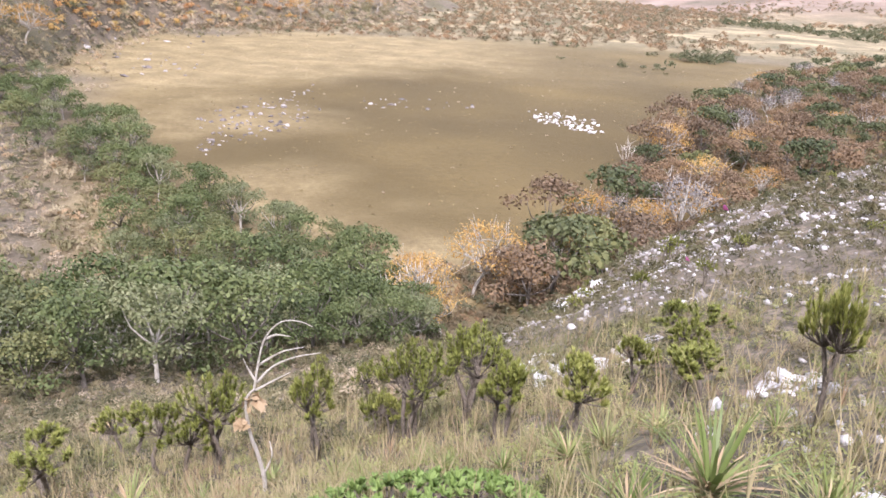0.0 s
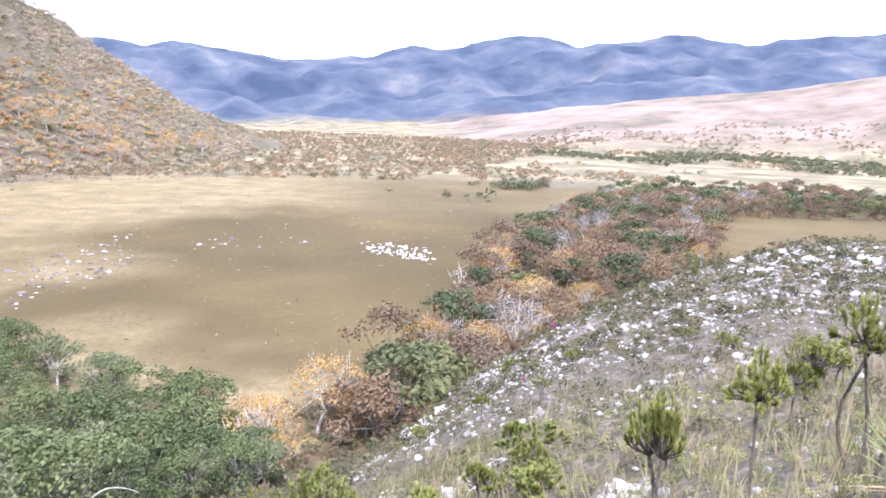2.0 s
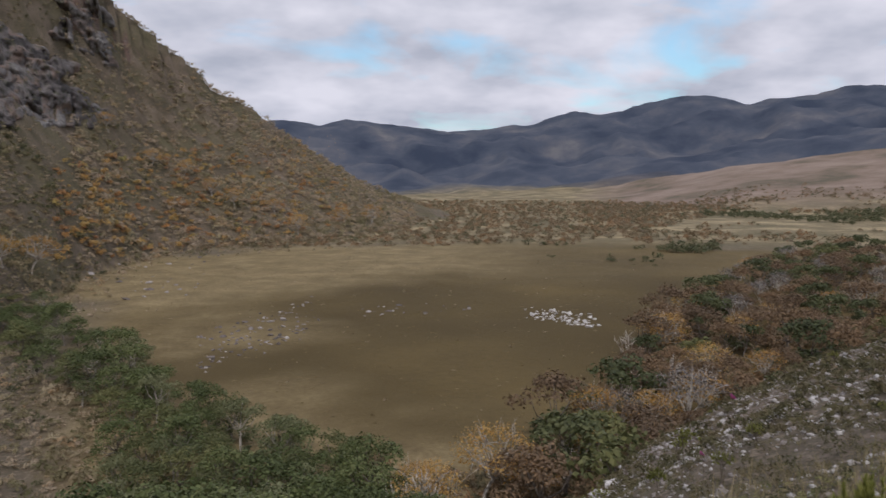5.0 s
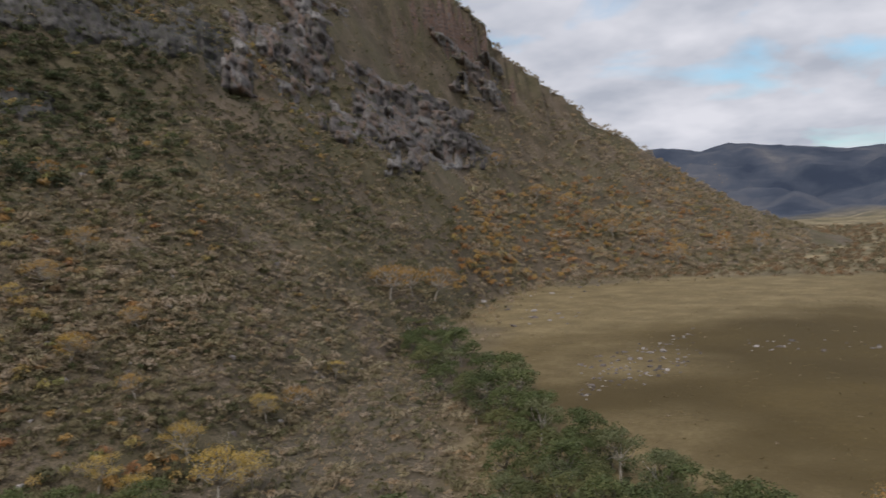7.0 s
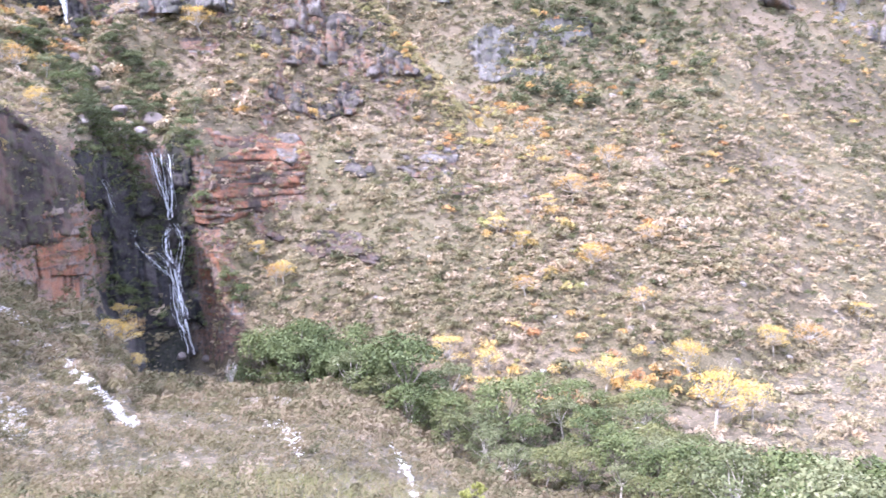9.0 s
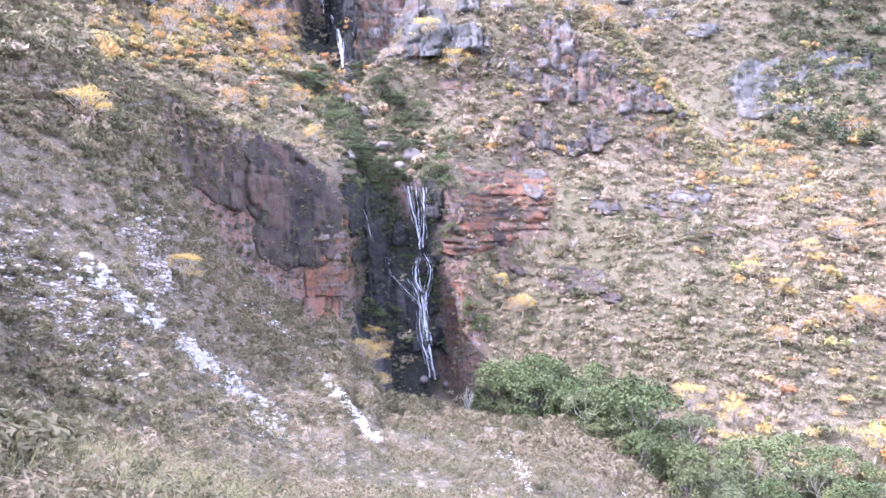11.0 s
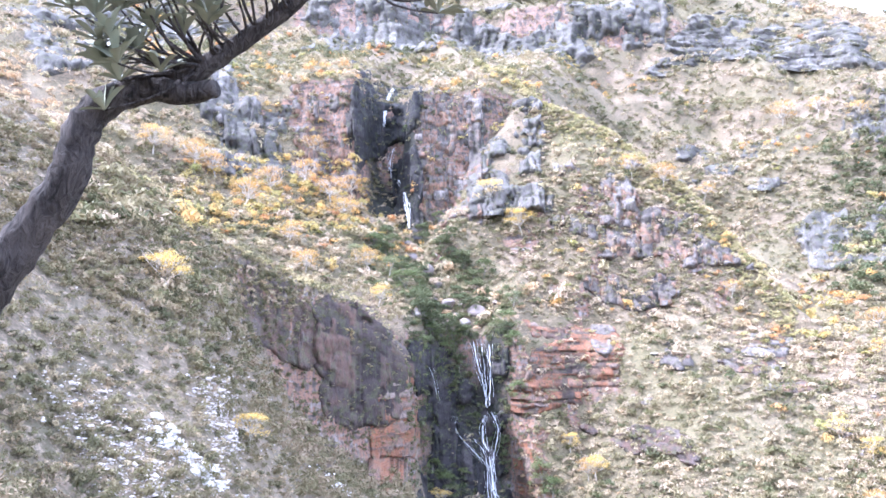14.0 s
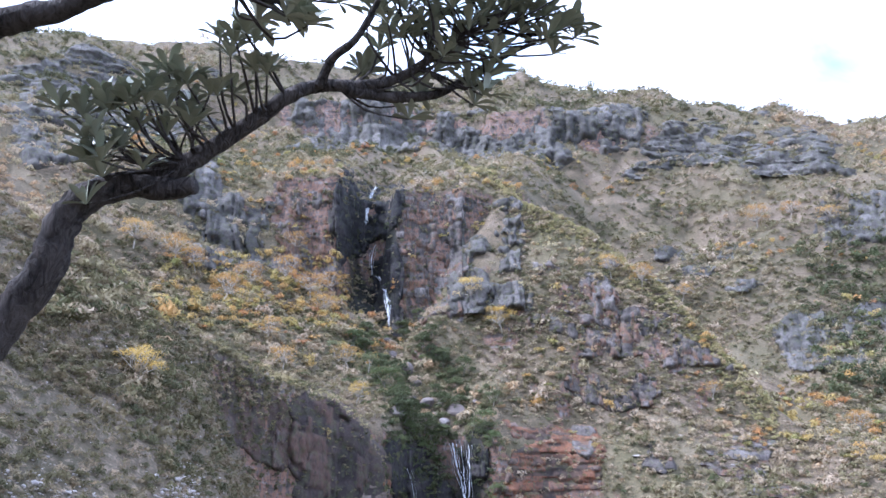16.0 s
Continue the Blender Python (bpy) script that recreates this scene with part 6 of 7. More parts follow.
for k, (a, e, s) in enumerate(((106.4, 13.3, 0.8), (103.6, 12.5, 0.9), (102.2, 12.0, 0.7), (98.4, 10.9, 0.85), (100.2, 9.9, 0.8), (94.1, 10.5, 0.9), (92.4, 10.8, 0.8), (95.4, 13.6, 0.8), (96.2, 11.6, 0.8), (93.1, 9.4, 0.7), (91.2, 5.6, 0.7), (95.8, 5.4, 0.6), (97, 7.4, 0.6),
                               (85.4, -11.8, 0.5), (72.3, 12.0, 0.8), (70.2, 11.1, 0.8), (62.2, 14.6, 1.0), (57.6, 14.5, 0.9), (60.0, 15.2, 0.8), (75.9, -8.8, 0.5), (52.0, -1.3, 0.7), (54.6, -3.4, 0.8), (53.4, -8.3, 0.7), (57.3, 1.2, 0.6), (53.6, 3.6, 0.6),
                               (31.8, -5.6, 1.5), (28.6, -5.8, 1.5), (30.2, -5.4, 1.2), (23.6, 3.2, 1.3), (21.0, 0.9, 1.5), (19.0, 0.2, 1.4), (15.7, -2.0, 1.6), (17.2, -1.2, 1.4), (11.4, -3.9, 1.7), (8.4, -3.4, 1.7), (13.0, -2.6, 1.4), (6.2, -3.4, 1.8), (38.8, -13.0, 0.7), (49, -6.5, 0.6), (66, 3.5, 0.5), (67.5, 10.2, 0.6), (58, -10, 0.5), (49.5, -11, 0.55))):
    tree_at(oranges, a, e, s, k + 3)
bares = [tree_model("bare_tree", "bare tree with white bark and crooked limbs", "tree", 150 + k, 6.5, 3.6, MAT_GREYTWIG, MAT_DEADWOOD, 9, 0, 0.1, open_=1, group="bare trees") for k in range(2)]
for k, (a, r, s) in enumerate(((3.6, 72, 1.1), (4.8, 73, 0.85), (-12.4, 140, 1.2), (-11.9, 112, 1.1), (-15.5, 128, 1.0), (12, 64.5, 0.7), (79.2, 108, 0.7), (66.5, 94, 0.6), (21, 65, 0.8), (30, 68, 0.6), (-8, 86, 0.9), (17, 70, 1.0))):
    p = spot(a, r)
    place_copy(bares[k % 2], pose(p.x, p.y, p.z - 0.1, 0, 0, 50 * k) @ Matrix.Diagonal((s, s, s, 1)), set())
# dark green growth round the falls
for k, (a, e, s) in enumerate(((86.8, 1.0, 0.45), (87.6, -0.2, 0.5), (85.2, 0.6, 0.3), (81.6, 1.4, 0.55), (80.9, 3.0, 0.6), (84.0, 5.0, 0.5), (86, 5.8, 0.4), (80.6, -3.6, 0.5), (80.9, 0.2, 0.5), (88.6, 4.2, 0.7), (89.8, 5.2, 0.7), (79.0, -9.2, 0.7), (78.4, -10.2, 0.6), (83.0, 5.2, 0.6), (86.4, 9.0, 0.5), (90.8, 7.0, 0.6), (92.2, 6.4, 0.6), (87.4, -6.8, 0.45), (86.6, -8.8, 0.5), (85.8, -9.8, 0.5), (88.6, 15.6, 0.35), (85.6, -3.0, 0.3), (84.8, -1.4, 0.3), (85.4, -5.4, 0.3), (84.5, -9.0, 0.4), (83.6, -11.2, 0.4), (86.9, -4.4, 0.35), (86.0, -0.4, 0.4), (82.4, 1.2, 0.4), (84.6, 0.9, 0.4))):
    tree_at(greens, a, e, s, k)
# leafy gully of the stream above the lower fall
gully = [tree_model("gully_tree", "dark green leafy tree beside the stream", "tree", 160 + k, 7, 6.5, MAT_DARKGREEN, MAT_BARK, 20, 80, 0.22, group="trees of the stream gully") for k in range(2)]
g0 = np.random.default_rng(92)
for k in range(42):
    e = g0.uniform(0.9, 8.2)
    a = np.interp(e, (0.6, 2.5, 5.6, 8.7), (83.5, 85.0, 87.1, 88.4)) + g0.choice((-1, 1)) * g0.uniform(0.6, 2.9)
    tree_at(gully, a, e, g0.uniform(0.35, 0.62), k)
for k, (a, r, s) in enumerate(((86.4, 111.5, 0.5), (86.9, 110.5, 0.42), (85.6, 112.5, 0.4))):
    p = spot(a, r)
    place_copy(yellows[k % 2], pose(p.x, p.y, p.z - 0.1, 0, 0, 50 * k) @ Matrix.Diagonal((s * 1.3, s * 1.3, s, 1)), set())


# ---------------------------------------------------------------- plants of the lookout
def candelabra_shrub(seed, tall, wide, stems, bent=0.15, flat=0.0):
    """Fibrous stems that fork into a broom of upright branches, each clothed with short leaves towards its tip."""
    g = np.random.default_rng(seed)
    root = thing("candelabra_shrub", "shrub with dark fibrous stems and a dense yellow-green leafy head", "shrub", "shrubs of the lookout")
    wood, pieces = [], []
    r0 = (0.012 + 0.012 * tall) * (0.68 if bent > 0.2 else 1)
    for s in range(stems):
        a0 = 2 * math.pi * s / stems + g.uniform(-0.4, 0.4)
        push = np.array([math.cos(a0), math.sin(a0), 0]) * wide * (0.16 if stems > 1 else 0.0)
        bend = np.array([*g.normal(0, bent, 2) * tall * 0.5, 0])
        fork = push + bend * 0.2 + np.array([0, 0, tall * (g.uniform(0.50, 0.62) + flat * 0.6)])
        path = smooth_path([tuple(push * 0.25 + np.array([0, 0, -0.12])), tuple(push * 0.4 + bend * 0.7 + np.array([0, 0, fork[2] * 0.45])), tuple(fork)], 4)
        wood.append(tube(path, [r0 * (1.15 - 0.3 * i / len(path)) for i in range(len(path))], 7, 0.14, seed + s))
        spread_ = wide * (0.5 if stems == 1 else 0.34)
        for h in range(int(48 / stems)):
            a, q = g.uniform(0, 2 * math.pi), math.sqrt(g.uniform(0.0, 1))
            end = np.array([push[0] + math.cos(a) * q * spread_, push[1] + math.sin(a) * q * spread_, tall * (0.97 - (0.3 - 0.4 * flat) * q * q + g.uniform(-0.07, 0.02)) - 0.05])
            mid = fork * 0.45 + end * 0.55 + np.array([math.cos(a), math.sin(a), 0]) * q * spread_ * 0.3 + np.array([0, 0, 0.0])
            twig = smooth_path([tuple(fork), tuple(mid), tuple(end)], 3)
            wood.append(tube(twig, [r0 * (0.36 - 0.24 * i / len(twig)) for i in range(len(twig))], 4))
            for t in (0.58, 0.68, 0.79, 0.9, 1.0):
                p = mid + (end - mid) * ((t - 0.5) / 0.5)
                d = (end - mid) / np.linalg.norm(end - mid)
                v, f = blades(g, (0, 0, 0), 8 if t < 1 else 11, 0.055 + 0.025 * wide, 0.015, 1.15 if t < 1 else 0.9, 0.0, joints=2)
                qm = Vector((0, 0, 1)).rotation_difference(Vector(d + np.array([0, 0, 0.5]))).to_matrix()
                pieces.append(([tuple(qm @ Vector(k) + Vector(p)) for k in v], f))
    part("stem", mesh_of("stem", *joined(wood), MAT_STEM, True), root)
    part("leafy_head", mesh_of("leafy_head", *joined(pieces), MAT_SHRUB), root)
    return root


shrubs = [candelabra_shrub(800 + k, t, w, s, u, f) for k, (t, w, s, u, f) in enumerate(((1.2, 0.9, 2, 0.15, 0), (1.35, 1.05, 3, 0.15, 0), (1.0, 0.7, 2, 0.15, 0), (1.35, 0.66, 1, 0.24, 0.12), (1.45, 1.15, 3, 0.26, 0.28)))]
for k, (a, r, h, w, i) in enumerate(((21.2, 11.3, 1.2, 0.97, 0), (18.2, 11.2, 1.63, 1.06, 1), (10.8, 10.2, 1.36, 0.85, 0), (2.7, 9.8, 1.49, 1.0, 1), (-1.7, 10.7, 1.42, 1.2, 1), (-4.4, 8.6, 1.1, 0.62, 2),
                                     (-10.2, 7.2, 1.0, 0.58, 2), (-14.6, 10.0, 0.8, 0.5, 2), (-18.0, 11.9, 0.75, 1.0, 0), (-19.0, 8.9, 0.78, 0.75, 2), (-27.4, 6.8, 1.36, 0.45, 2), (-33.7, 7.3, 1.66, 0.6, 3),
                                     (5.5, 11.2, 0.65, 0.5, 2), (-27.7, 10.0, 0.45, 0.4, 2), (30.7, 11.5, 1.05, 1.1, 0), (4.4, 9.9, 0.8, 0.45, 2), (-40.7, 7.5, 1.82, 1.0, 4), (-46.9, 9.2, 0.6, 0.3, 2), (92.2, 9.8, 0.55, 0.76, 2), (-2.6, 12.2, 1.2, 0.9, 0),
                                     (25, 14, 1.1, 0.9, 0), (36, 13, 0.9, 0.9, 1), (62, 26, 1.0, 1.2, 0), (76, 12, 0.45, 0.6, 2))):
    p = spot(a, r)
    tall0, wide0 = ((1.2, 0.9), (1.35, 1.05), (1.0, 0.7), (1.35, 0.66), (1.45, 1.15))[i]
    sx, h = (0.9 * w / wide0, h) if i > 2 else (1.25 * w / wide0, 1.16 * h)
    place_copy(shrubs[i], pose(p.x, p.y, p.z - 0.03, 0, 0, 47 * k) @ Matrix.Diagonal((sx, sx, h / tall0, 1)), set())
# smaller heads of the same shrub over the shoulder
g0 = np.random.default_rng(91)
for k in range(46):
    p = spot(g0.uniform(-56, 10), g0.uniform(13, 70) if k > 8 else g0.uniform(9, 14))
    s = g0.uniform(0.45, 0.9)
    place_copy(shrubs[k % 5], pose(p.x, p.y, p.z - 0.03, 0, 0, 31 * k) @ Matrix.Diagonal((s, s, s, 1)), set())


def rosette_plant(seed, wide, tall, skirt=True):
    """A rosette of stiff strap leaves over a skirt of dead ones."""
    g = np.random.default_rng(seed)
    root = thing("rosette_plant", "spiky rosette of pale green strap leaves over a dead straw skirt", "plant", "rosette plants")
    part("rosette", mesh_of("rosette", *blades(g, (0, 0, 0.08), 46, wide * 0.72, 0.028, 1.15, 0.28), MAT_ROSETTE), root)
    if skirt:
        part("dead_skirt", mesh_of("dead_skirt", *blades(g, (0, 0, 0.10), 34, wide * 0.55, 0.024, 1.9, 0.5), MAT_DEADLEAF), root, "drooping straw-coloured dead leaves")
    part("stump", mesh_of("stump", *tube([(0, 0, -0.15), (0, 0, 0.02), (0, 0, 0.12)], [0.06, 0.055, 0.03], 6), MAT_STEM, True), root)
    return root


rosettes = [rosette_plant(860 + k, 0.9, 0.5) for k in range(3)]
for k, (a, r, s) in enumerate(((-21.2, 4.7, 1.05), (-29.1, 4.1, 0.62), (-12.8, 6.5, 0.6), (-10.2, 6.2, 0.55), (6.6, 7.5, 0.5), (25.2, 9.4, 0.9), (-0.1, 7.0, 0.5), (-15.4, 4.5, 0.66), (-44.3, 6.0, 0.95), (-47.6, 6.1, 0.85), (-8, 7.8, 0.5), (14, 9.0, 0.6), (-25, 6.8, 0.5), (20, 8.6, 0.55), (-34, 5.6, 0.5), (-17, 7.2, 0.5), (1.5, 8.2, 0.45), (-47.8, 9.7, 0.5), (9, 8.4, 0.5), (-5, 6.2, 0.45))):
    p = spot(a, r)
    place_copy(rosettes[k % 3], pose(p.x, p.y, p.z - 0.02, 5 * (k % 3), 4 * (k % 2), 83 * k) @ Matrix.Diagonal((s, s, s * (1.55 if a < -44 and r < 7 else 1), 1)), set())


def leafy_mat(az, r, wide, tall):
    """A low cushion bush covered with little upright whorls of leaves."""
    g = np.random.default_rng(880)
    base = spot(az, r)
    root = thing("cushion_bush", "low cushion bush of bright green leaf whorls", "bush", at=Matrix.Translation(base))
    pieces, wood = [], []
    for _ in range(330):
        a, q = g.uniform(0, 2 * math.pi), math.sqrt(g.uniform(0, 1))
        x, y = math.cos(a) * q * wide / 2, math.sin(a) * q * wide / 2
        ground = spot(math.degrees(math.atan2(-(base.x + x), base.y + y)), math.hypot(base.x + x, base.y + y)).z - base.z
        z = ground + tall * (1 - q ** 2.5) * g.uniform(0.78, 1.0) + 0.05
        v, f = blades(g, (0, 0, 0), 13, 0.075, 0.028, 1.1, 0.15)
        t = Matrix.Rotation(g.uniform(0, 0.5), 3, Vector((math.cos(a + 1.57), math.sin(a + 1.57), 0)))
        pieces.append(([tuple(t @ Vector(p) + Vector((x, y, z))) for p in v], f))
        if _ % 5 == 0:
            wood.append(tube([(x * 0.3, y * 0.3, ground * 0.3 - 0.05), (x * 0.7, y * 0.7, z * 0.6), (x, y, z)], [0.014, 0.01, 0.006], 4))
    part("stem", mesh_of("stem", *joined(wood), MAT_STEM, True), root)
    part("foliage", mesh_of("foliage", *joined(pieces), MAT_MAT), root)


MAT_MAT = leaf_material("whorl_leaves", (0.2, (0.11, 0.17, 0.04)), (0.5, (0.23, 0.31, 0.09)), (0.8, (0.42, 0.48, 0.20)), glow=0.3)
leafy_mat(4.2, 5.1, 2.3, 0.5)


def dead_sapling():
    g = np.random.default_rng(890)
    p = spot(14.9, 8.2)
    root = thing("dead_sapling", "bleached dead sapling with curling bare twigs", "tree", at=Matrix.Translation(p))
    side = Vector((p.y, -p.x, 0)).normalized()
    def q(u, z, d=0.0):
        return tuple(side * u + Vector((p.x, p.y, 0)).normalized() * d + Vector((0, 0, z)))
    stem = smooth_path([q(0, -0.2), q(0.03, 0.25), q(-0.03, 0.6), q(-0.12, 0.95), q(-0.15, 1.35), q(-0.05, 1.5)], 4)
    part("stem", mesh_of("stem", *tube(stem, [0.03 - 0.0009 * i for i in range(len(stem))], 7, 0.1, 3), MAT_DEADWOOD, True), root)
    for k, path in enumerate((((-0.06, 1.45), (0.0, 1.8), (0.08, 2.1), (0.25, 2.32), (0.45, 2.3), (0.6, 2.24)), ((-0.02, 1.6), (0.15, 1.75), (0.4, 1.88), (0.7, 1.9)), ((0.0, 1.75), (0.25, 1.95), (0.5, 1.98)), ((-0.04, 1.5), (0.12, 1.55), (0.35, 1.66)), ((-0.03, 1.6), (-0.12, 1.75), (-0.16, 1.9)), ((0.02, 0.35), (0.12, 0.6), (0.1, 0.75)), ((0.1, 2.1), (0.2, 2.16), (0.36, 2.14)))):
        pts = smooth_path([q(u, z, g.normal(0, 0.04)) for u, z in path], 4)
        part("twig", mesh_of("twig", *tube(pts, [0.014 * (1 - 0.85 * i / len(pts)) + 0.002 for i in range(len(pts))], 5), MAT_DEADWOOD, True), root)
    v, f = crown_quads(g, [(q(-0.05, 1.32), 0.13), (q(0.0, 1.25), 0.11), (q(-0.2, 1.05), 0.07)], 12, 0.07)
    part("dead_leaves", mesh_of("dead_leaves", v, f, MAT_DEADLEAF), root, "clump of dry orange-brown leaves")


dead_sapling()


def pink_flower(az, r, tall, s):
    g = np.random.default_rng(int(r))
    p = spot(az, r)
    root = thing("pink_flower", "pink blossom on a thin upright stalk", "flower", "pink flowers", at=Matrix.Translation(p))
    part("stalk", mesh_of("stalk", *tube([(0, 0, -0.1), (0.03, 0, tall * 0.5), (0, 0.02, tall)], [0.015, 0.012, 0.008], 5), MAT_STEM, True), root)
    for k in range(6):
        a = k * math.pi / 3
        v, f = blades(np.random.default_rng(k), (0, 0, 0), 1, s, s * 0.7, 0.9, 0.2)
        m = Matrix.Rotation(a, 4, "Z")
        part("petal", mesh_of("petal", [tuple(m @ Vector(q)) for q in v], f, MAT_PINK), root, at=Matrix.Translation((0, 0.02, tall)))


pink_flower(-19.2, 26, 1.5, 0.24)
pink_flower(-17.2, 20, 0.9, 0.15)


# ---------------------------------------------------------------- the leaning tree over the lookout
def leaning_tree():
    foot = spot(122.5, 3.45)
    root = thing("leaning_tree", "crooked tree with dark furrowed bark and stiff leathery leaves", "tree", at=Matrix.Translation(foot))
    off = -Vector(foot)

    def limb(name, pts, r0, r1, steps=5, wob=0.09, seed=0, sides=9):
        path = smooth_path([tuple(Vector(p) + off) for p in pts], steps)
        n = len(path)
        return part(name, mesh_of(name, *tube(path, [r0 + (r1 - r0) * (i / (n - 1)) ** 0.85 for i in range(n)], sides, wob, seed), MAT_DARKBARK, True), root)

    limb("trunk", [(foot.x, foot.y, foot.z - 0.25), (-2.79, -1.85, 32.9), (-2.76, -1.71, 33.49), (-2.75, -1.51, 33.89), (-2.69, -1.29, 34.22), (-2.67, -1.16, 34.41), (-2.63, -1.04, 34.58), (-2.61, -0.99, 34.74), (-2.61, -0.91, 34.83), (-2.64, -0.78, 34.89)], 0.095, 0.046, 6, 0.13, 1, 14)
    limb("limb", [(-2.62, -0.86, 34.855), (-2.64, -0.78, 34.89), (-2.65, -0.66, 34.94), (-2.65, -0.55, 35.02), (-2.63, -0.42, 35.11), (-2.61, -0.28, 35.22), (-2.63, -0.17, 35.28), (-2.64, -0.04, 35.29), (-2.67, 0.11, 35.34), (-2.66, 0.28, 35.46), (-2.66, 0.43, 35.62), (-2.65, 0.54, 35.79)], 0.044, 0.010, 6, 0.13, 2, 12)
    limb("stub", [(-2.63, -0.80, 34.885), (-2.62, -0.67, 34.86), (-2.59, -0.57, 34.87)], 0.05, 0.028, 5, 0.12, 3)
    limb("limb", [(-2.64, -0.07, 35.275), (-2.70, 0.11, 35.28), (-2.73, 0.28, 35.32), (-2.72, 0.42, 35.41), (-2.71, 0.55, 35.49), (-2.71, 0.68, 35.56)], 0.026, 0.007, 5, 0.1, 4)
    limb("limb", [(-2.62, -0.17, 35.27), (-2.55, -0.12, 35.35), (-2.48, -0.04, 35.39), (-2.43, 0.02, 35.48), (-2.37, 0.07, 35.57)], 0.02, 0.008, 5, 0.1, 5)
    limb("limb", [(-2.71, -1.38, 34.1), (-2.55, -1.42, 34.5), (-2.37, -1.40, 34.83), (-2.27, -1.26, 35.13), (-2.19, -1.13, 35.20), (-2.12, -0.99, 35.21), (-2.10, -0.88, 35.23), (-2.07, -0.77, 35.27), (-2.08, -0.64, 35.31), (-2.11, -0.52, 35.32), (-2.13, -0.39, 35.33), (-2.16, -0.26, 35.33)], 0.07, 0.01, 5, 0.1, 6, 10)

    # one leathery leaf: a folded blade, wider beyond the middle
    leaf_meshes = []
    for k in range(3):
        g = np.random.default_rng(900 + k)
        v, f = [], []
        for i, (t, w) in enumerate(((0, 0.005), (0.2, 0.011), (0.45, 0.018), (0.7, 0.025), (0.88, 0.021), (1.0, 0.005))):
            z = -0.02 * t * t * (1 + k * 0.6)
            v += [(-w * 0.9, 0.15 * t, z + w * 0.35), (0, 0.15 * t, z), (w * 0.9, 0.15 * t, z + w * 0.35)]
            if i:
                b = 3 * i
                f += [(b - 3, b - 2, b + 1, b), (b - 2, b - 1, b + 2, b + 1)]
        leaf_meshes.append(mesh_of("leaf", v, f, MAT_LEATHER, True))
    g = np.random.default_rng(910)
    spots = [(-2.45, -0.91, 35.04), (-2.46, -0.84, 35.07), (-2.51, -0.76, 35.03), (-2.50, -0.89, 34.93), (-2.54, -0.86, 34.87), (-2.52, -0.80, 34.96), (-2.46, -0.71, 35.17), (-2.50, -0.66, 35.11), (-2.48, -0.60, 35.19), (-2.51, -0.53, 35.17),
             (-2.46, -0.46, 35.29), (-2.45, -0.38, 35.34), (-2.50, -0.34, 35.25), (-2.54, -0.60, 35.05), (-2.17, -0.24, 35.30), (-2.19, -0.18, 35.27)]
    far = [(-2.71, -0.02, 35.38), (-2.65, 0.08, 35.49), (-2.59, 0.14, 35.58), (-2.62, 0.23, 35.53), (-2.70, 0.26, 35.39), (-2.66, 0.32, 35.44), (-2.71, 0.39, 35.34), (-2.67, 0.47, 35.38), (-2.61, 0.44, 35.51),
           (-2.59, 0.57, 35.51), (-2.54, 0.65, 35.56), (-2.55, 0.71, 35.51), (-2.74, 0.20, 35.31), (-2.56, 0.50, 35.58), (-2.58, 0.31, 35.58), (-2.59, 0.65, 35.47), (-2.59, 0.06, 35.59), (-2.54, 0.58, 35.58), (-2.6, 0.36, 35.66), (-2.55, 0.2, 35.68), (-2.6, 0.5, 35.72), (-2.5, 0.1, 35.70)]
    spine = np.array(smooth_path([(-2.65, -0.62, 34.97), (-2.65, -0.55, 35.02), (-2.63, -0.42, 35.11), (-2.61, -0.28, 35.22), (-2.63, -0.17, 35.28), (-2.67, 0.11, 35.34), (-2.66, 0.28, 35.46), (-2.66, 0.43, 35.62)], 4))
    spare = []
    near_more = [tuple(np.array(c) + g.normal(0, 0.045, 3)) for c in spots for _ in range(2)]
    far_more = [tuple(np.array(c) + g.normal(0, 0.06, 3)) for c in far for _ in range(2)]
    for c, many, single in [(c, 17, True) for c in spots] + [(c, 12, False) for c in near_more] + [(c, 15, False) for c in far] + [(c, 10, False) for c in far_more]:
        c = np.array(c)
        near = spine[max(0, np.argmin(np.linalg.norm(spine - c, axis=1)) - int(g.integers(0, 4)))] if c[0] < -2.3 else np.array((-2.13, -0.39, 35.33))
        bend = (near + c) / 2 + np.array([0, 0, -0.03]) + g.normal(0, 0.028, 3)
        twig = part("twig", mesh_of("twig", *tube(smooth_path([tuple(Vector(q) + off) for q in (near, bend, c)], 3), [0.008, 0.006, 0.005, 0.005, 0.004, 0.004, 0.003], 6, 0.1, 7), MAT_DARKBARK, True), root)
        axis = Vector(c - bend).normalized() * 0.4 + Vector((0, 0, 0.9))
        base = Vector((0, 0, 1)).rotation_difference(axis).to_matrix().to_4x4()
        for k in range(many):
            m = Matrix.Translation(Vector(c) + off) @ base @ Matrix.Rotation(k * 2.4 + g.uniform(-0.3, 0.3), 4, "Z") @ Matrix.Rotation(g.uniform(0.3, 1.25), 4, "X") @ Matrix.Scale(g.uniform(0.42, 0.75), 4)
            if single:
                part("leaf", leaf_meshes[k % 3], twig, at=m)
            else:
                me = leaf_meshes[k % 3]
                spare.append(([tuple(m @ v.co) for v in me.vertices], [tuple(q.vertices) for q in me.polygons]))
    tagged(part("foliage", mesh_of("foliage", *joined(spare), MAT_LEATHER, True), root), kind="stuff")


def leather_material():
    m = Nodes("leathery_leaf", 0.42)
    m.bsdf.inputs["Specular IOR Level"].default_value = 0.5
    return m.done(m.mix(m.mix(0.5, m.random(), m.island()), (0.125, 0.14, 0.09), (0.32, 0.33, 0.25)))


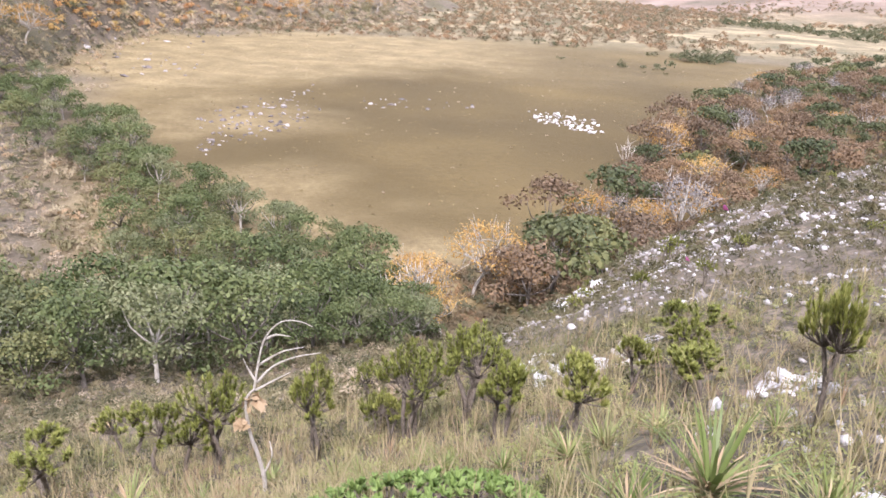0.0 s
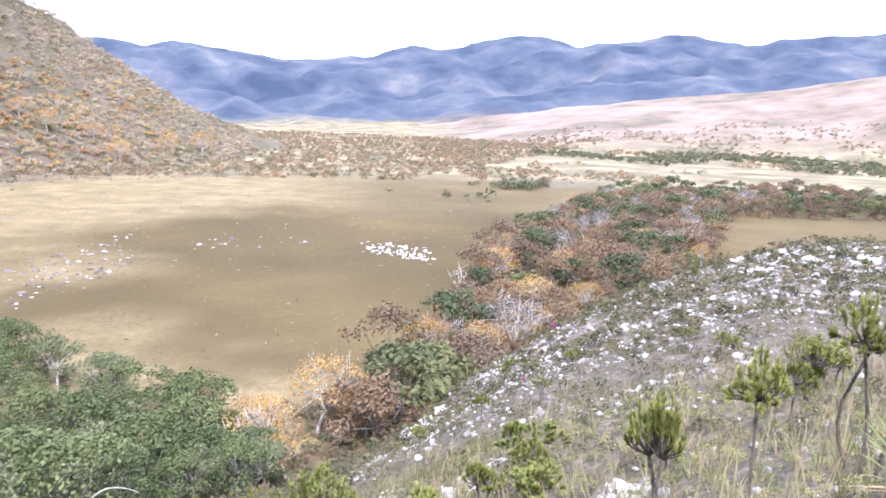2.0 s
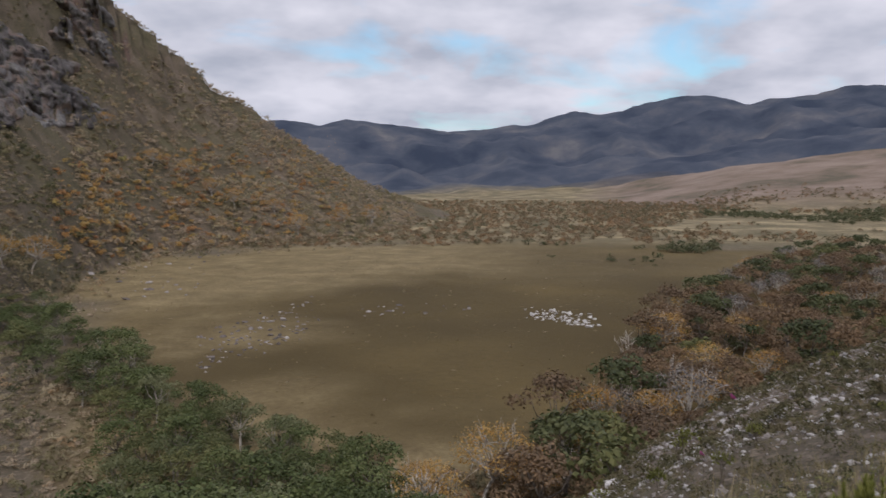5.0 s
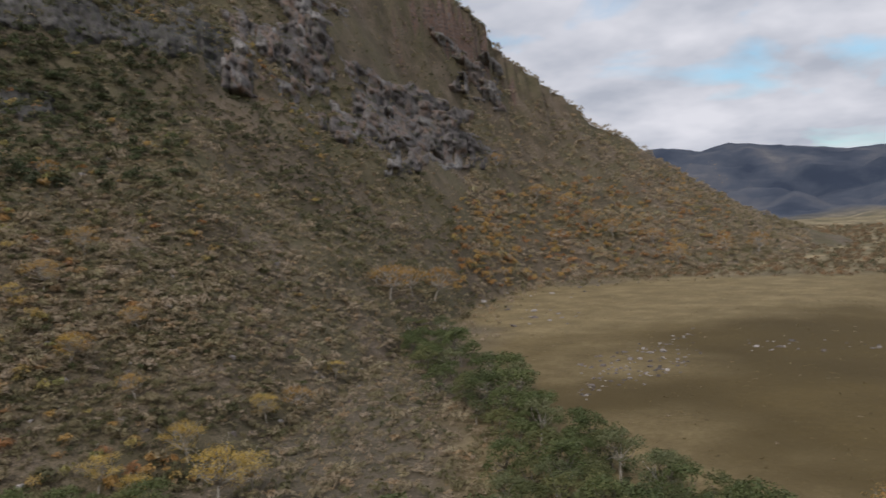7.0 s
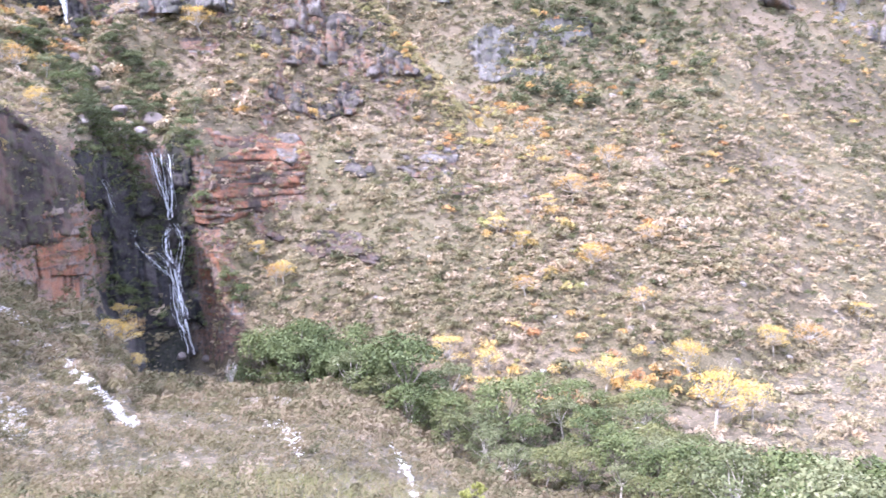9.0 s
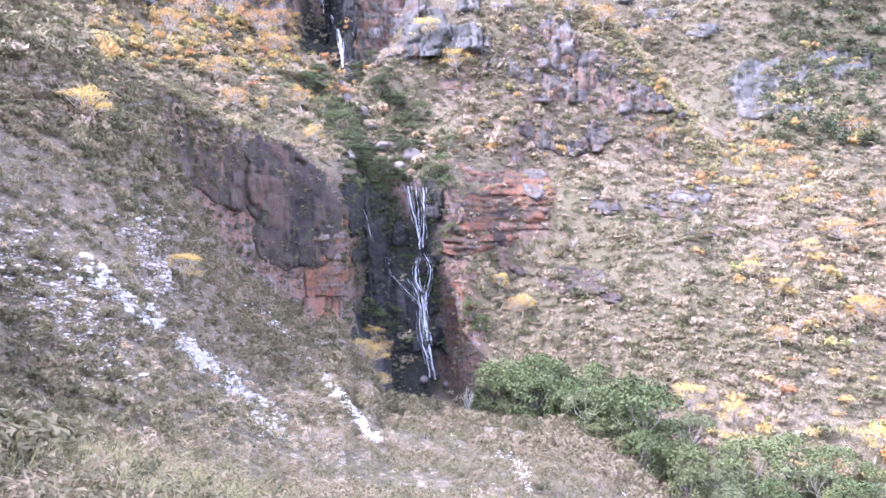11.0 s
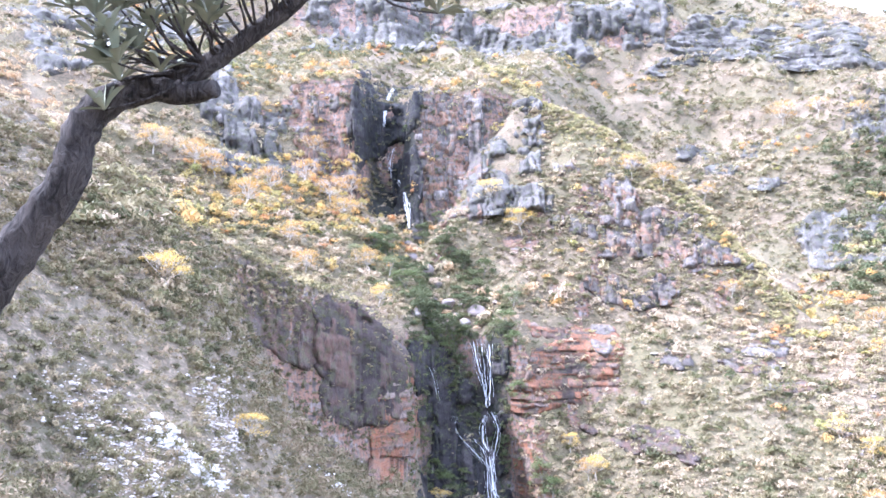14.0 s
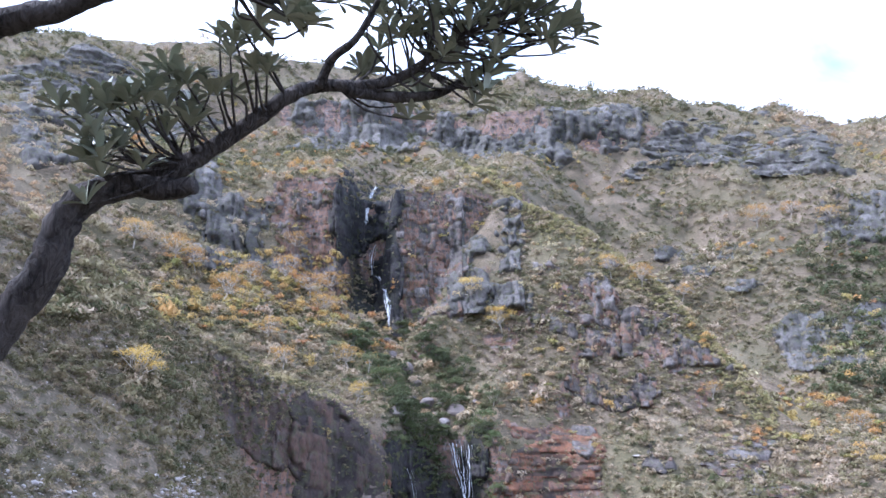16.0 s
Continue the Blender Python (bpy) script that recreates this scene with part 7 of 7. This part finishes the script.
MAT_LEATHER = leather_material()
leaning_tree()
